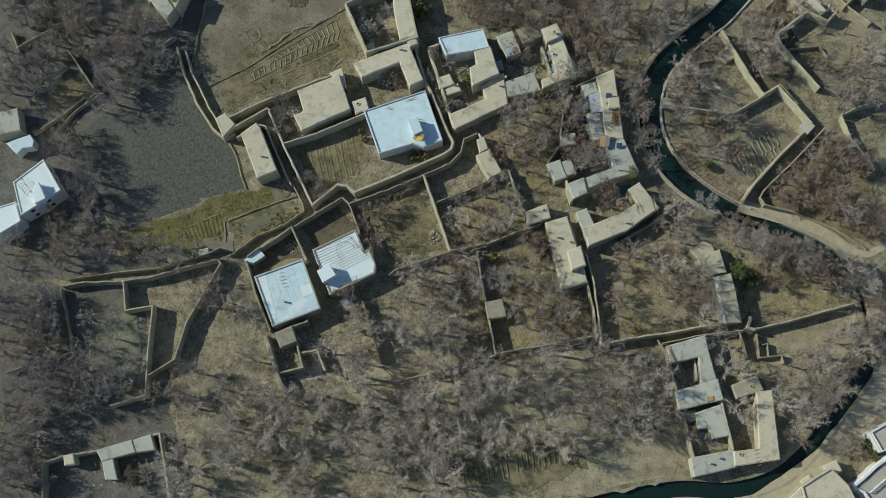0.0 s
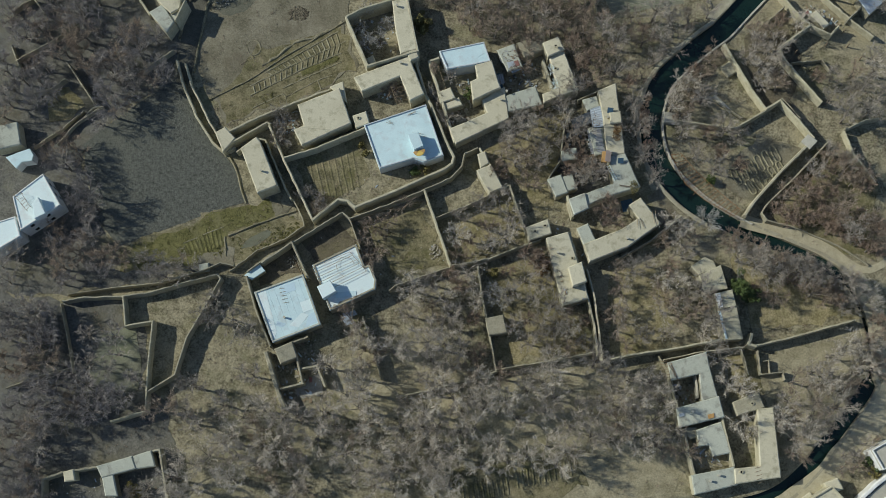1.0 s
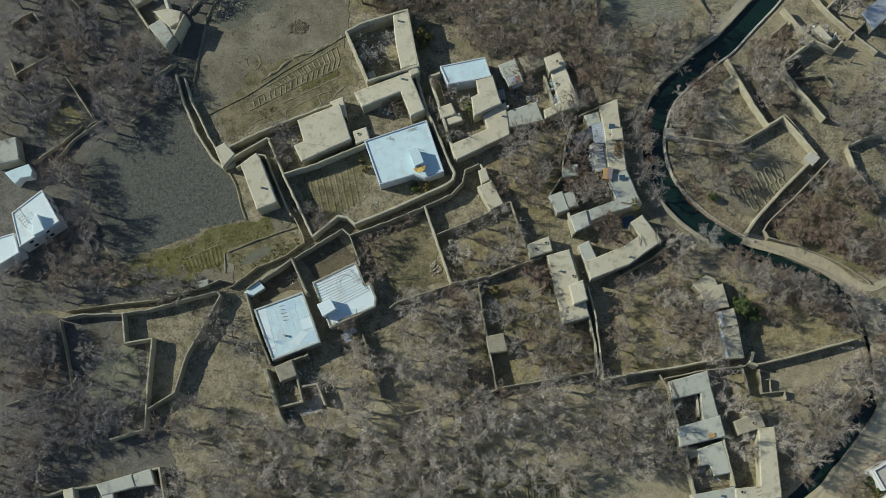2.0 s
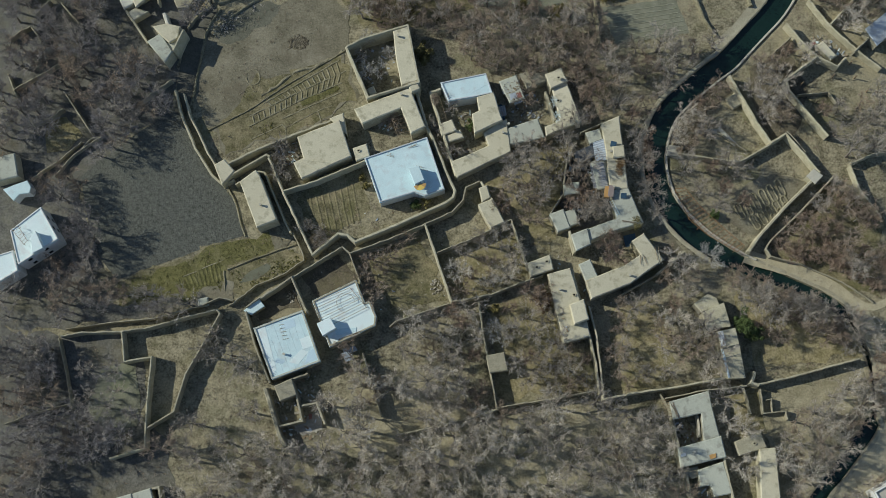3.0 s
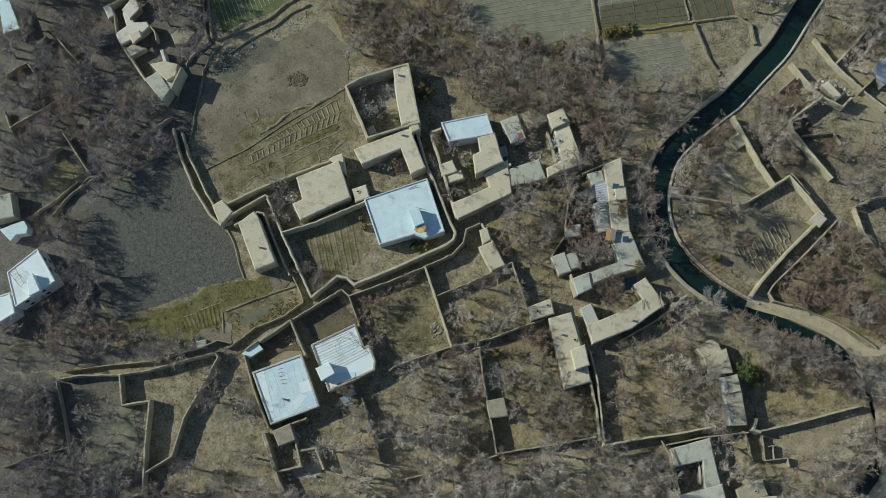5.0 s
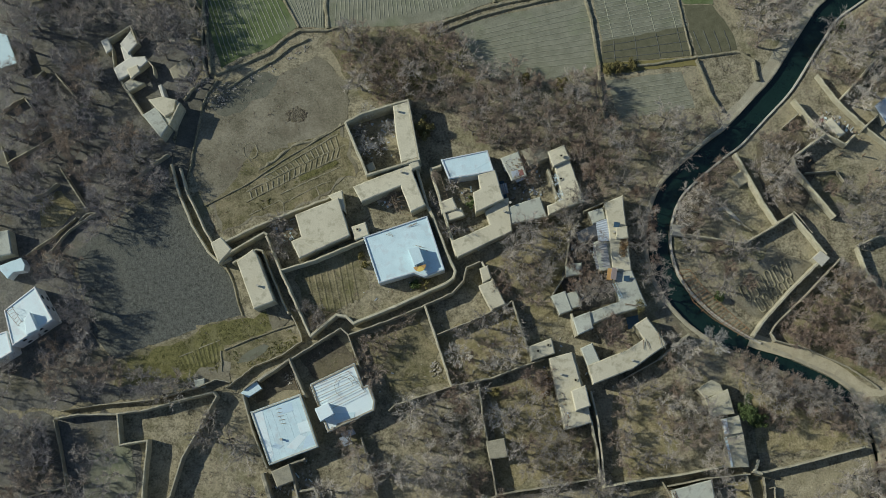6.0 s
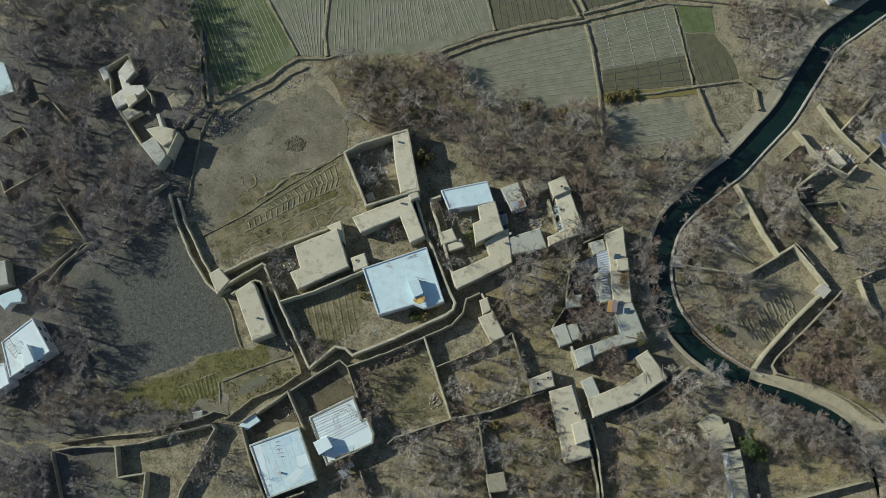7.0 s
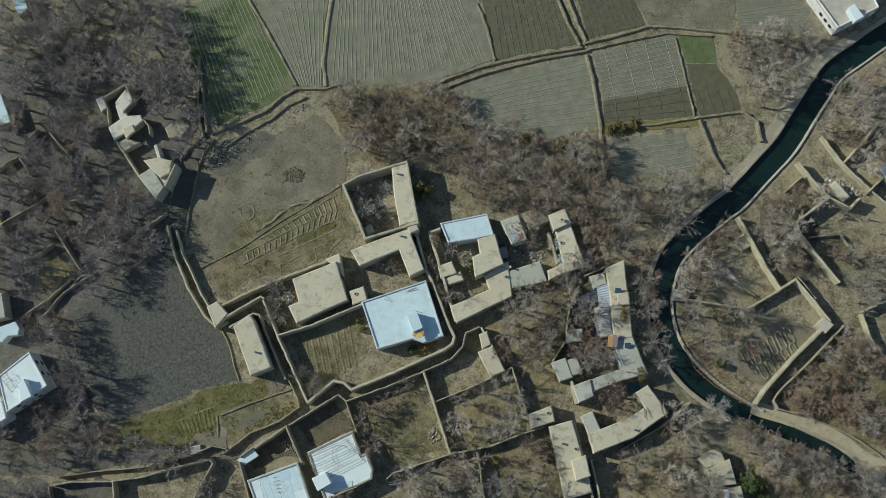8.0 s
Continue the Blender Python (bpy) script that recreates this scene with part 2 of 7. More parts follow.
def tube(bm, p, q, r0, r1, sides=5):
    """A tapered bar from p to q."""
    p, q = Vector(p), Vector(q)
    turn = (q - p).to_track_quat("Z", "Y")
    ends = []
    for at, r in ((p, r0), (q, r1)):
        ends.append([bm.verts.new(at + turn @ Vector((r * math.cos(2 * math.pi * k / sides), r * math.sin(2 * math.pi * k / sides), 0))) for k in range(sides)])
    band(bm, ends[0], ends[1])
    bm.faces.new(ends[0][::-1])
    bm.faces.new(ends[1])


def densify(pts, step):
    made = []
    for a, b in zip(pts, pts[1:]):
        a, b = Vector((a[0], a[1])), Vector((b[0], b[1]))
        n = max(1, round((b - a).length / step))
        made += [a.lerp(b, k / n) for k in range(n)]
    return made + [Vector((pts[-1][0], pts[-1][1]))]


def smooth_line(pts, step=1.0):
    """A rounded line through the points."""
    p = [Vector((a[0], a[1])) for a in pts]
    p = [p[0] * 2 - p[1]] + p + [p[-1] * 2 - p[-2]]
    made = []
    for a, b, c, d in zip(p, p[1:], p[2:], p[3:]):
        n = max(1, round((c - b).length / step))
        for k in range(n):
            t = k / n
            made.append(0.5 * (2 * b + (c - a) * t + (2 * a - 5 * b + 4 * c - d) * t * t + (3 * b - a - 3 * c + d) * t ** 3))
    return made + [p[-2]]


def side_ways(line):
    """The left-hand normals of a line, mitred."""
    made = []
    for k, p in enumerate(line):
        a = (p - line[k - 1]).normalized() if k else (line[1] - p).normalized()
        b = (line[k + 1] - p).normalized() if k + 1 < len(line) else a
        na, nb = Vector((-a.y, a.x)), Vector((-b.y, b.x))
        m = na + nb
        made.append(m / max(0.8, m.dot(na)) if m.length > 1e-4 else na)
    return made


def ribbon(name, line, width, z, material, label, category, widths=None, kind="structure"):
    """A strip lying along a line, with edges that wander a little."""
    bm = bmesh.new()
    rows = []
    for k, (p, n) in enumerate(zip(line, side_ways(line))):
        w = (widths[k] if widths else width) / 2
        edge = 1 + 0.12 * noise.noise((p.x * 0.4, p.y * 0.4, 3))
        rows.append([bm.verts.new((*(p + n * w * edge * s), z)) for s in (1, 0.33, -0.33, -1)])
    for a, b in zip(rows, rows[1:]):
        for k in range(3):
            bm.faces.new((a[k], a[k + 1], b[k + 1], b[k]))
    return tagged(part(name, bm, material), label, category, kind=kind)


def mud_wall(line, height=2.5, width=0.5, material=None, label="mud-plastered garden wall with a worn rounded top", name="garden_wall", rough=0.09, foot=-0.4, slope=1.12):
    """A free-standing wall along a line: battered sides, worn rounded top."""
    line = densify(line, 0.8)
    bm = bmesh.new()
    rows = []
    for p, n in zip(line, side_ways(line)):
        j = noise.noise((p.x * 0.6, p.y * 0.6, 0)) * rough
        f = noise.noise((p.x * 2.3, p.y * 2.3, 7)) * rough
        wear = 2.6 if material is OLD_MUD and height > 1 else 1.0
        h, w = height + (j + f) * wear, width / 2 * (1 + j + f)
        c = p + n * (j + f) * 0.8
        rows.append([bm.verts.new((*(c + n * s * w), z)) for s, z in ((slope, foot), (1.0, h * 0.94 - 0.1), (0.55, h), (-0.55, h), (-1.0, h * 0.94 - 0.1), (-slope, foot))])
    for a, b in zip(rows, rows[1:]):
        for k in range(5):
            bm.faces.new((a[k], a[k + 1], b[k + 1], b[k]))
    bm.faces.new(rows[0])
    bm.faces.new(rows[-1][::-1])
    return tagged(part(name, bm, material or MUD), label, "wall", kind="structure")


def centre(pts):
    return sum(p[0] for p in pts) / len(pts), sum(p[1] for p in pts) / len(pts)


def house(pts, height, roof=None, wall=None, parapet=0.0, label="flat-roofed mud-brick house", name="house", base=0.0, seams=0, roof_label="", rim=None):
    """A flat-roofed house over a ground plan: walls with thickness, a roof slab, a parapet if it has one."""
    x, y = centre(pts)
    local = ccw([(p[0] - x, p[1] - y) for p in pts])
    plain = list(local)
    worn = (roof or MUD_ROOF) in (MUD_ROOF, OLD_MUD, GREY_ROOF, PALE_MUD)
    if worn:
        local = [Vector((p.x + 0.07 * noise.noise((p.x, p.y, x)), p.y + 0.07 * noise.noise((p.y, p.x, y)))) for p in densify(local + [local[0]], 1.3)[:-1]]
        local = inset(local, -0.12)
    top = thing(name, x, y, base, label, "house")
    bm = bmesh.new()
    ring(bm, local, 0.45, -0.3 if base == 0 else 0.0, height - 0.3)
    part("wall", bm, wall or MUD, top)
    bm = bmesh.new()
    slab(bm, inset(local, -0.06), height - 0.3, height, 0.2 if worn else 0.08)
    part("roof", bm, roof or MUD_ROOF, top, roof_label)
    if parapet:
        bm = bmesh.new()
        ring(bm, inset(local, 0.02), 0.3 if rim else 0.2, height - 0.02, height + parapet)
        part("parapet", bm, rim or wall or MUD, top)
    if seams:
        a, b, c, d = (plain + plain)[:4]
        for k in range(1, seams + 1):
            f = k / (seams + 1)
            bm = bmesh.new()
            p, q = a.lerp(b, f), d.lerp(c, f)
            thick = 0.16 if worn else 0.05
            tube(bm, (*p.lerp(q, 0.04), height - thick * 0.4), (*p.lerp(q, 0.96), height - thick * 0.4), thick, thick, 8)
            part("roof_seam", bm, roof or MUD_ROOF, top)
    return top


def sheet(name, pts, z, material, label, category, wander=0.25):
    """A patch of ground of its own kind, as a thin sheet with a wandering edge."""
    xs, ys = [p[0] for p in pts], [p[1] for p in pts]
    wander = min(wander, 0.07 * math.sqrt((max(xs) - min(xs)) * (max(ys) - min(ys))))
    pts = densify(list(pts) + [pts[0]], 0.7 if wander < 1 else 1.5)[:-1]
    pts = ccw(pts)
    bm = bmesh.new()
    ring_ = []
    for p in pts:
        j = wander * (noise.noise((p.x * 0.5, p.y * 0.5, 11)) + noise.noise((p.x * 0.15, p.y * 0.15, 4)))
        k = wander * (noise.noise((p.x * 0.5, p.y * 0.5, 31)) + noise.noise((p.x * 0.15, p.y * 0.15, 14)))
        ring_.append(Vector((p.x + j, p.y + k)))
    up, low = loop(bm, ring_, z), loop(bm, ring_, -0.25)
    band(bm, low, up)
    bmesh.ops.triangle_fill(bm, use_beauty=True, edges=[e for e in bm.edges if all(v in set(up) for v in e.verts)])
    return tagged(part(name, bm, material), label, category, kind="structure")


def ridges(quad, count, material, z=0.03, width=0.17, height=0.09, name="furrow_ridges", across=0, label="low earth ridges between the field beds"):
    """Low earth ridges across a field; quad: the corners a, b, c, d, ridges run from a-d to b-c."""
    a, b, c, d = [Vector(p) for p in quad]
    bm = bmesh.new()

    def one(p, q):
        line = densify([p, q], 1.2)
        rows = []
        for at, n in zip(line, side_ways(line)):
            at = at + n * 0.09 * (noise.noise((at.x * 0.35, at.y * 0.35, 5)) + noise.noise((at.x * 1.5, at.y * 1.5, 5)))
            rows.append([bm.verts.new((*(at + n * s), h)) for s, h in ((width / 2, z - 0.02), (width * 0.12, z + height), (-width * 0.12, z + height), (-width / 2, z - 0.02))])
        for r, s in zip(rows, rows[1:]):
            for k in range(3):
                bm.faces.new((r[k], r[k + 1], s[k + 1], s[k]))

    for k in range(count):
        f = (k + 0.5) / count
        one(a.lerp(d, f), b.lerp(c, f))
    for k in range(across):
        f = (k + 0.5) / across
        one(a.lerp(b, f), d.lerp(c, f))
    return tagged(part(name, bm, material), label, "ridges", kind="stuff")


# ---- the canal and the ground ----
CANAL = smooth_line([(94.1, 114.6), (88.7, 111.8), (84.1, 109.1), (79.5, 105.9), (74.4, 102.3), (71.5, 98.4), (68.2, 93.6), (63.8, 87.1), (58.6, 81.7), (53.4, 76.3)] + [(51.1, 74.7), (44.9, 69.8), (40.7, 65.7), (38.5, 61.0), (37.5, 55.8), (38.2, 49.9), (40.6, 44.7), (45.1, 39.6), (50.4, 35.8), (56.8, 32.3), (63.7, 29.3), (70.0, 26.1), (74.2, 21.6), (76.5, 15.0)] + [(77.2, 8.1), (76.2, 2.8), (73.0, -1.7), (68.3, -7.2), (62.9, -13.3), (56.5, -18.0), (47.8, -20.1), (38.2, -19.6), (27.4, -21.1), (16.6, -23.2), (3.7, -26.0), (-11.3, -28.2), (-30.5, -29.3)], 1.5)
CANAL_WIDTH = [4.6 if p.y > 40 else 4.6 - 1.8 * min(1, (40 - p.y) / 12) for p in CANAL]
CANAL_WIDTH = [(1.3 if p.x > 72 and p.y < 24 else w) if p.y > 3 else 3.4 for w, p in zip(CANAL_WIDTH, CANAL)]
CANAL_XY = np.array([(p.x, p.y) for p in CANAL])
CANAL_HALF = np.array(CANAL_WIDTH) / 2


def relief(x, y):
    """The ground's height: gentle unevenness, and the bed of the canal."""
    z = -0.03 + 0.03 * np.sin(x * 0.21 + np.sin(y * 0.17) * 2) * np.sin(y * 0.19 + 1.3)
    d = np.full(x.shape, 99.0)
    for (cx, cy), half in zip(CANAL_XY, CANAL_HALF):
        near = np.hypot(x - cx, y - cy) - half
        np.minimum(d, near, out=d)
    return np.where(d < 0.1, -1.9, z)


def build_ground():
    """One sheet: fine within the village, coarse out to the horizon."""
    xs = np.concatenate([[-4000, -1500, -600, -250], np.arange(-120, 110.1, 0.75), [240, 600, 1500, 4000]])
    ys = np.concatenate([[-4000, -1500, -600, -200], np.arange(-45, 145.1, 0.75), [260, 600, 1500, 4000]])
    gx, gy = np.meshgrid(xs, ys)
    gz = relief(gx, gy)
    nx, ny = len(xs), len(ys)
    at = np.arange(nx * ny).reshape(ny, nx)
    quads = np.stack([at[:-1, :-1], at[:-1, 1:], at[1:, 1:], at[1:, :-1]], -1).reshape(-1, 4)
    me = bpy.data.meshes.new("ground")
    me.vertices.add(nx * ny)
    me.vertices.foreach_set("co", np.stack([gx, gy, gz], -1).ravel())
    me.loops.add(len(quads) * 4)
    me.loops.foreach_set("vertex_index", quads.ravel())
    me.polygons.add(len(quads))
    me.polygons.foreach_set("loop_start", np.arange(0, len(quads) * 4, 4))
    me.update()
    me.materials.append(SOIL)
    tagged(new("ground", me), "dry winter soil with leaf litter and sparse grass", "ground", kind="structure")


build_ground()
ribbon("water", CANAL, 0, -0.9, WATER, "dark green still canal water", "water", widths=[w + 0.8 for w in CANAL_WIDTH])
bend = int(np.argmin(np.hypot(CANAL_XY[:, 0] - [(50.7, 35.0)][0][0], CANAL_XY[:, 1] - [(50.7, 35.0)][0][1])))
for sgn, width, top, where, label in ((1, 0.45, 0.35, slice(0, 78), "pale plastered masonry canal wall"), (-1, 0.9, 0.06, slice(0, bend), "worn earthen canal bank"), (-1, 1.2, 0.03, slice(bend - 1, len(CANAL)), "dark earthen canal bank under brush"), (1, 0.9, 0.06, slice(77, len(CANAL)), "worn earthen canal bank")):
    bank_line = [p + n * sgn * (w / 2 + width * 0.3) for p, n, w in list(zip(CANAL, side_ways(CANAL), CANAL_WIDTH))[where]]
    mud_wall(bank_line, top, width, CONCRETE if top > 0.2 else SOIL if top < 0.05 else OLD_MUD, label, "canal_wall" if top > 0.2 else "canal_bank", 0.03, -2.0)

# ---- roads and trodden ground ----
ribbon("road", smooth_line([(54.2, 35.6), (57.2, 34.5), (64.3, 32.2), (69.8, 29.3), (74.1, 25.9), (77.0, 21.5), (78.2, 16.0), (78.5, 10.6), (78.4, 4.2)]), 2.8, 0.05, ROAD, "pale compacted earth road beside the canal", "road")
ribbon("road", smooth_line([(73.1, 27.6), (77.2, 24.9), (80.6, 25.6), (84.0, 27.9)]), 1.4, 0.06, ROAD, "pale earth track leaving the road", "road")
ribbon("road", smooth_line([(80.8, 1.8), (76.4, -4.3), (71.0, -9.5), (65.6, -15.0), (59.4, -19.1), (53.7, -22.5), (48.2, -25.5)]), 4.4, 0.05, ROAD, "wide pale earth road on the canal bank", "road")
ribbon("path", smooth_line([(37.2, 41.8), (39.8, 37.7), (42.4, 34.3), (44.9, 30.9), (48.6, 28.1)]), 3.0, 0.04, BARE, "trodden earth path by the canal", "path")
ribbon("path", smooth_line([(80.0, 109.9), (75.0, 106.7), (70.4, 103.0), (67.4, 99.5), (64.5, 94.9), (60.6, 89.1), (56.3, 83.7), (51.1, 78.9)]), 2.0, 0.04, OLD_MUD, "pale strip of hard ground along the canal", "path")

# ---- fields ----
PLOTS, LAID = [], []


def field(pts, material, label, z=0.015, name="field"):
    if material not in (GRASS, BARE, SHADE_LITTER, GREEN_GRASS, WET_MUD, PALE_EARTH, DRY_GRASS, BROWN_SOIL, DAMP, PALE_MUD_FLOOR):
        PLOTS.append(pts)
    LAID.append(name)
    z += 0.006 * (len(LAID) % 6)
    soft_edge = material in (GRASS, BARE, SHADE_LITTER, GREEN_GRASS, PALE_EARTH, DRY_GRASS, BROWN_SOIL, DAMP)
    return sheet(name, pts, z, material, label, "field", 1.8 if soft_edge else 0.25)


# grove floors: sheets coloured darker in place of the trees' shade
field([(-105.1, 110.0), (-73.7, 109.0), (-58.1, 106.0), (-55.3, 90.9), (-60.3, 76.9), (-59.5, 69.7), (-74.7, 58.8), (-78.6, 55.4), (-77.2, 48.3), (-75.1, 39.7), (-70.4, 33.9), (-71.8, 27.7), (-89.9, 28.1), (-100.1, 28.3)], SHADE_LITTER, "leaf litter floor with grove shade in its colour", 0.005, "grove_floor")
field([(-100.8, 26.5), (-87.0, 23.8), (-69.4, 22.8), (-68.6, 17.0), (-64.1, 16.3), (-64.2, 5.1), (-59.1, 1.7), (-57.8, -6.0), (-58.2, -27.1), (-96.9, -26.2)], SHADE_LITTER, "leaf litter floor with grove shade in its colour", 0.005, "grove_floor")
field([(-74.7, 58.8), (-59.5, 69.7), (-55.2, 60.7), (-50.5, 53.5), (-47.5, 50.0), (-45.1, 42.4), (-56.4, 38.7), (-70.4, 33.9), (-75.1, 39.7), (-77.2, 48.3), (-78.6, 55.4)], FALLOW, "dark fallow field with clumpy stubble")
field([(-70.4, 33.9), (-56.4, 38.3), (-44.6, 42.1), (-37.2, 41.1), (-33.2, 37.3), (-37.1, 34.3), (-45.0, 30.8), (-50.6, 30.6), (-59.5, 29.1), (-70.7, 28.8)], GRASS, "strip of green and yellow winter grass")
field([(-67.5, 33.2), (-59.7, 36.1), (-49.6, 40.0), (-42.9, 42.0), (-40.2, 42.7), (-38.8, 39.4), (-48.2, 36.2), (-48.6, 31.7), (-50.5, 29.8), (-57.3, 29.9), (-66.3, 29.8)], GREEN_GRASS, "strip of green and yellow weeds along a field", 0.03)
field([(-47.8, 35.1), (-34.9, 39.4), (-33.5, 36.8), (-37.1, 34.6), (-45.5, 30.8)], GREEN_GRASS, "sunken weedy plot behind a low wall", 0.03)
field([(-45.9, 32.5), (-44.8, 34.1), (-43.3, 35.2), (-40.5, 36.4), (-39.6, 35.9), (-40.1, 34.9), (-42.2, 33.5), (-43.9, 32.9)], WET_MUD, "smooth wet mud patch in a sunken plot", 0.06)
field([(-54.5, 30.7), (-52.8, 32.0), (-50.0, 31.8), (-49.2, 30.4), (-48.6, 32.9), (-47.2, 32.6), (-46.9, 28.9), (-50.5, 28.4), (-53.9, 28.7)], BARE, "pale trodden earth at a garden end", 0.07)
field([(-40.6, 44.0), (-39.3, 43.5), (-37.2, 40.8), (-35.0, 41.6), (-37.2, 39.2), (-38.9, 38.9)], BARE, "pale trodden path beside a wall", 0.06)
# shade of the courtyard's trees, laid down as a dark sheet
field([(19.9, 55.4), (25.1, 56.4), (27.3, 50.0), (29.2, 43.6), (20.2, 41.0), (17.4, 48.5)], SHADE_LITTER, "courtyard floor darkened to stand for tree shade", 0.03, "yard_floor")
field([(-57.3, 76.2), (-54.0, 82.2), (-47.1, 89.4), (-30.6, 94.5), (-23.6, 90.0), (-24.8, 81.5), (-21.3, 69.9), (-38.6, 62.4), (-48.8, 58.4), (-52.2, 63.5)], BARE, "bare trodden yard of pale earth")
field([(-42.8, 75.3), (-24.8, 80.2), (-22.3, 69.9), (-37.4, 63.2), (-48.8, 58.8), (-51.3, 64.7)], GRASS, "old garden plot with weedy beds", 0.05)
field([(-60.6, 115.8), (-46.6, 125.3), (-40.6, 112.9), (-34.4, 101.9), (-40.4, 97.2), (-46.1, 95.6), (-50.1, 93.3), (-53.0, 102.3)], CROP, "green field of young wheat in strips")
field([(-44.3, 124.0), (-26.9, 124.8), (-28.7, 112.6), (-28.9, 101.5), (-33.9, 101.8), (-40.0, 113.5)], PALE_FIELD, "pale ploughed field with fine furrows")
field([(-26.4, 124.8), (-4.4, 124.2), (3.0, 118.5), (4.9, 113.0), (6.2, 106.3), (-4.7, 102.4), (-13.9, 101.4), (-28.1, 101.5), (-27.8, 112.5)], PALE_FIELD, "pale field with long straight furrows")
field([(3.1, 122.8), (19.4, 122.3), (23.2, 109.2), (6.8, 106.2), (5.2, 113.0)], OLIVE_FIELD, "dark olive field in long beds")
field([(22.8, 122.3), (33.8, 122.0), (37.1, 112.8), (25.3, 110.1)], OLIVE_FIELD, "dark olive field in long beds")
field([(33.8, 122.0), (54.5, 121.4), (55.1, 111.7), (38.0, 112.4)], BARE, "bare pale field")
field([(55.0, 121.4), (68.2, 121.1), (71.0, 110.8), (56.2, 111.7)], PALE_FIELD, "pale olive field")
field([(-2.4, 101.1), (24.6, 106.7), (26.4, 100.5), (26.7, 91.6), (15.6, 88.9), (3.1, 89.8), (0.9, 96.3)], PALE_FIELD, "pale grass field with curved furrows")
field([(26.4, 107.0), (43.1, 110.6), (45.6, 100.0), (28.3, 96.9)], PALE_FIELD, "pale vegetable field in short strips")
field([(28.0, 96.9), (45.6, 100.0), (46.8, 93.5), (28.1, 92.4)], OLIVE_FIELD, "dark green vegetable strips")
field([(43.6, 110.3), (50.7, 109.9), (51.1, 104.4), (44.9, 104.6)], CROP, "small bright green plot")
field([(44.9, 104.3), (51.0, 104.2), (54.4, 98.7), (55.3, 94.5), (47.3, 93.5)], OLIVE_FIELD, "olive plot with faint beds")
field([(28.5, 88.7), (43.8, 90.1), (46.2, 82.5), (31.0, 80.5)], PALE_FIELD, "pale plot of dry beds")
field([(27.9, 92.3), (47.1, 93.2), (47.0, 91.3), (28.0, 90.1)], BUSH_LEAF, "strip of yellow dry weeds", 0.06)
field([(54.9, 49.3), (59.7, 54.4), (67.2, 50.2), (63.5, 45.7), (57.6, 39.6), (51.2, 43.1)], BARE, "garden plot of winding earth beds")
field([(60.1, 36.2), (71.6, 50.1), (81.9, 43.6), (80.4, 26.3), (73.3, 29.2), (65.9, 32.7)], GRASS, "brown thicket floor of dry stems")
field([(-21.4, 37.4), (-9.6, 42.0), (-4.8, 28.6), (-14.8, 25.5), (-19.2, 31.1)], GRASS, "dry grass plot inside garden walls")
field([(-35.0, 50.3), (-21.4, 55.8), (-19.2, 47.0), (-30.4, 39.3)], GRASS, "dry garden beds beside the house")
field([(27.6, 25.7), (36.5, 27.8), (39.7, 15.6), (38.4, 10.8), (26.4, 9.4)], DRY_GRASS, "dry grass orchard floor")
# shadow along the ditch and lane is part of this dark floor
field([(-54.0, 108.3), (-53.2, 108.3), (-52.5, 92.2), (-51.4, 90.8), (-53.3, 87.1), (-54.6, 81.0), (-55.8, 75.3), (-56.8, 68.4), (-59.7, 68.4), (-59.5, 75.3), (-58.3, 82.3), (-57.2, 86.4), (-53.9, 90.4), (-53.5, 92.2)], DITCH, "ditch floor between earth dikes, darkened for its shadow", 0.05, "ditch_floor")
field([(41.4, -5.8), (45.0, -4.9), (48.3, -11.9), (41.7, -13.3)], PALE_EARTH, "trodden floor of a small courtyard", 0.04, "yard_floor")
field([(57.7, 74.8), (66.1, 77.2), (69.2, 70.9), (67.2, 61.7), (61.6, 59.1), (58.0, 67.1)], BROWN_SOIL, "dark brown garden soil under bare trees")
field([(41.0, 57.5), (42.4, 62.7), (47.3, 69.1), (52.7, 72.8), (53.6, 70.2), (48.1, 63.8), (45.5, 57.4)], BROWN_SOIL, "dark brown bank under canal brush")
field([(46.0, 61.8), (50.0, 61.7), (50.3, 62.4), (51.4, 62.1), (54.1, 58.6), (53.6, 58.1), (51.1, 60.7), (45.9, 61.1)], PALE_EARTH, "pale trodden garden walk", 0.05, "garden_walk")
field([(-6.3, 37.0), (8.3, 43.5), (11.4, 33.9), (4.1, 29.5), (-3.7, 28.0)], DRY_GRASS, "dry grass inside garden walls")
field([(2.9, 26.2), (15.2, 30.4), (19.2, 19.3), (23.2, 10.5), (5.2, 7.6)], DRY_GRASS, "dry grass inside garden walls")
field([(0.6, 48.3), (8.1, 54.5), (15.0, 60.1), (20.6, 58.8), (19.6, 46.1), (14.3, 37.2), (8.4, 45.2)], DRY_GRASS, "dry grass between houses and trees")
# tree shade along the lane, put into the sheet's dark colour
field([(-96.5, 30.8), (-80.5, 29.4), (-60.0, 28.4), (-64.2, 25.9), (-80.2, 24.4), (-96.1, 25.0)], SHADE_LITTER, "leaf litter with tree shade in its colour along a lane", 0.02, "grove_floor")
field([(-72.5, 16.0), (-66.4, 17.7), (-65.0, 10.4), (-65.3, 4.9), (-73.0, 4.0), (-75.5, 9.0)], PALE_FIELD, "pale grey-green plot among trees", 0.05)
field([(-52.3, 84.9), (-49.3, 89.6), (-43.0, 92.1), (-38.3, 91.5), (-40.1, 87.8), (-44.9, 84.2), (-50.4, 83.4)], DAMP, "damp grey-green hollow in a bare yard", 0.05)
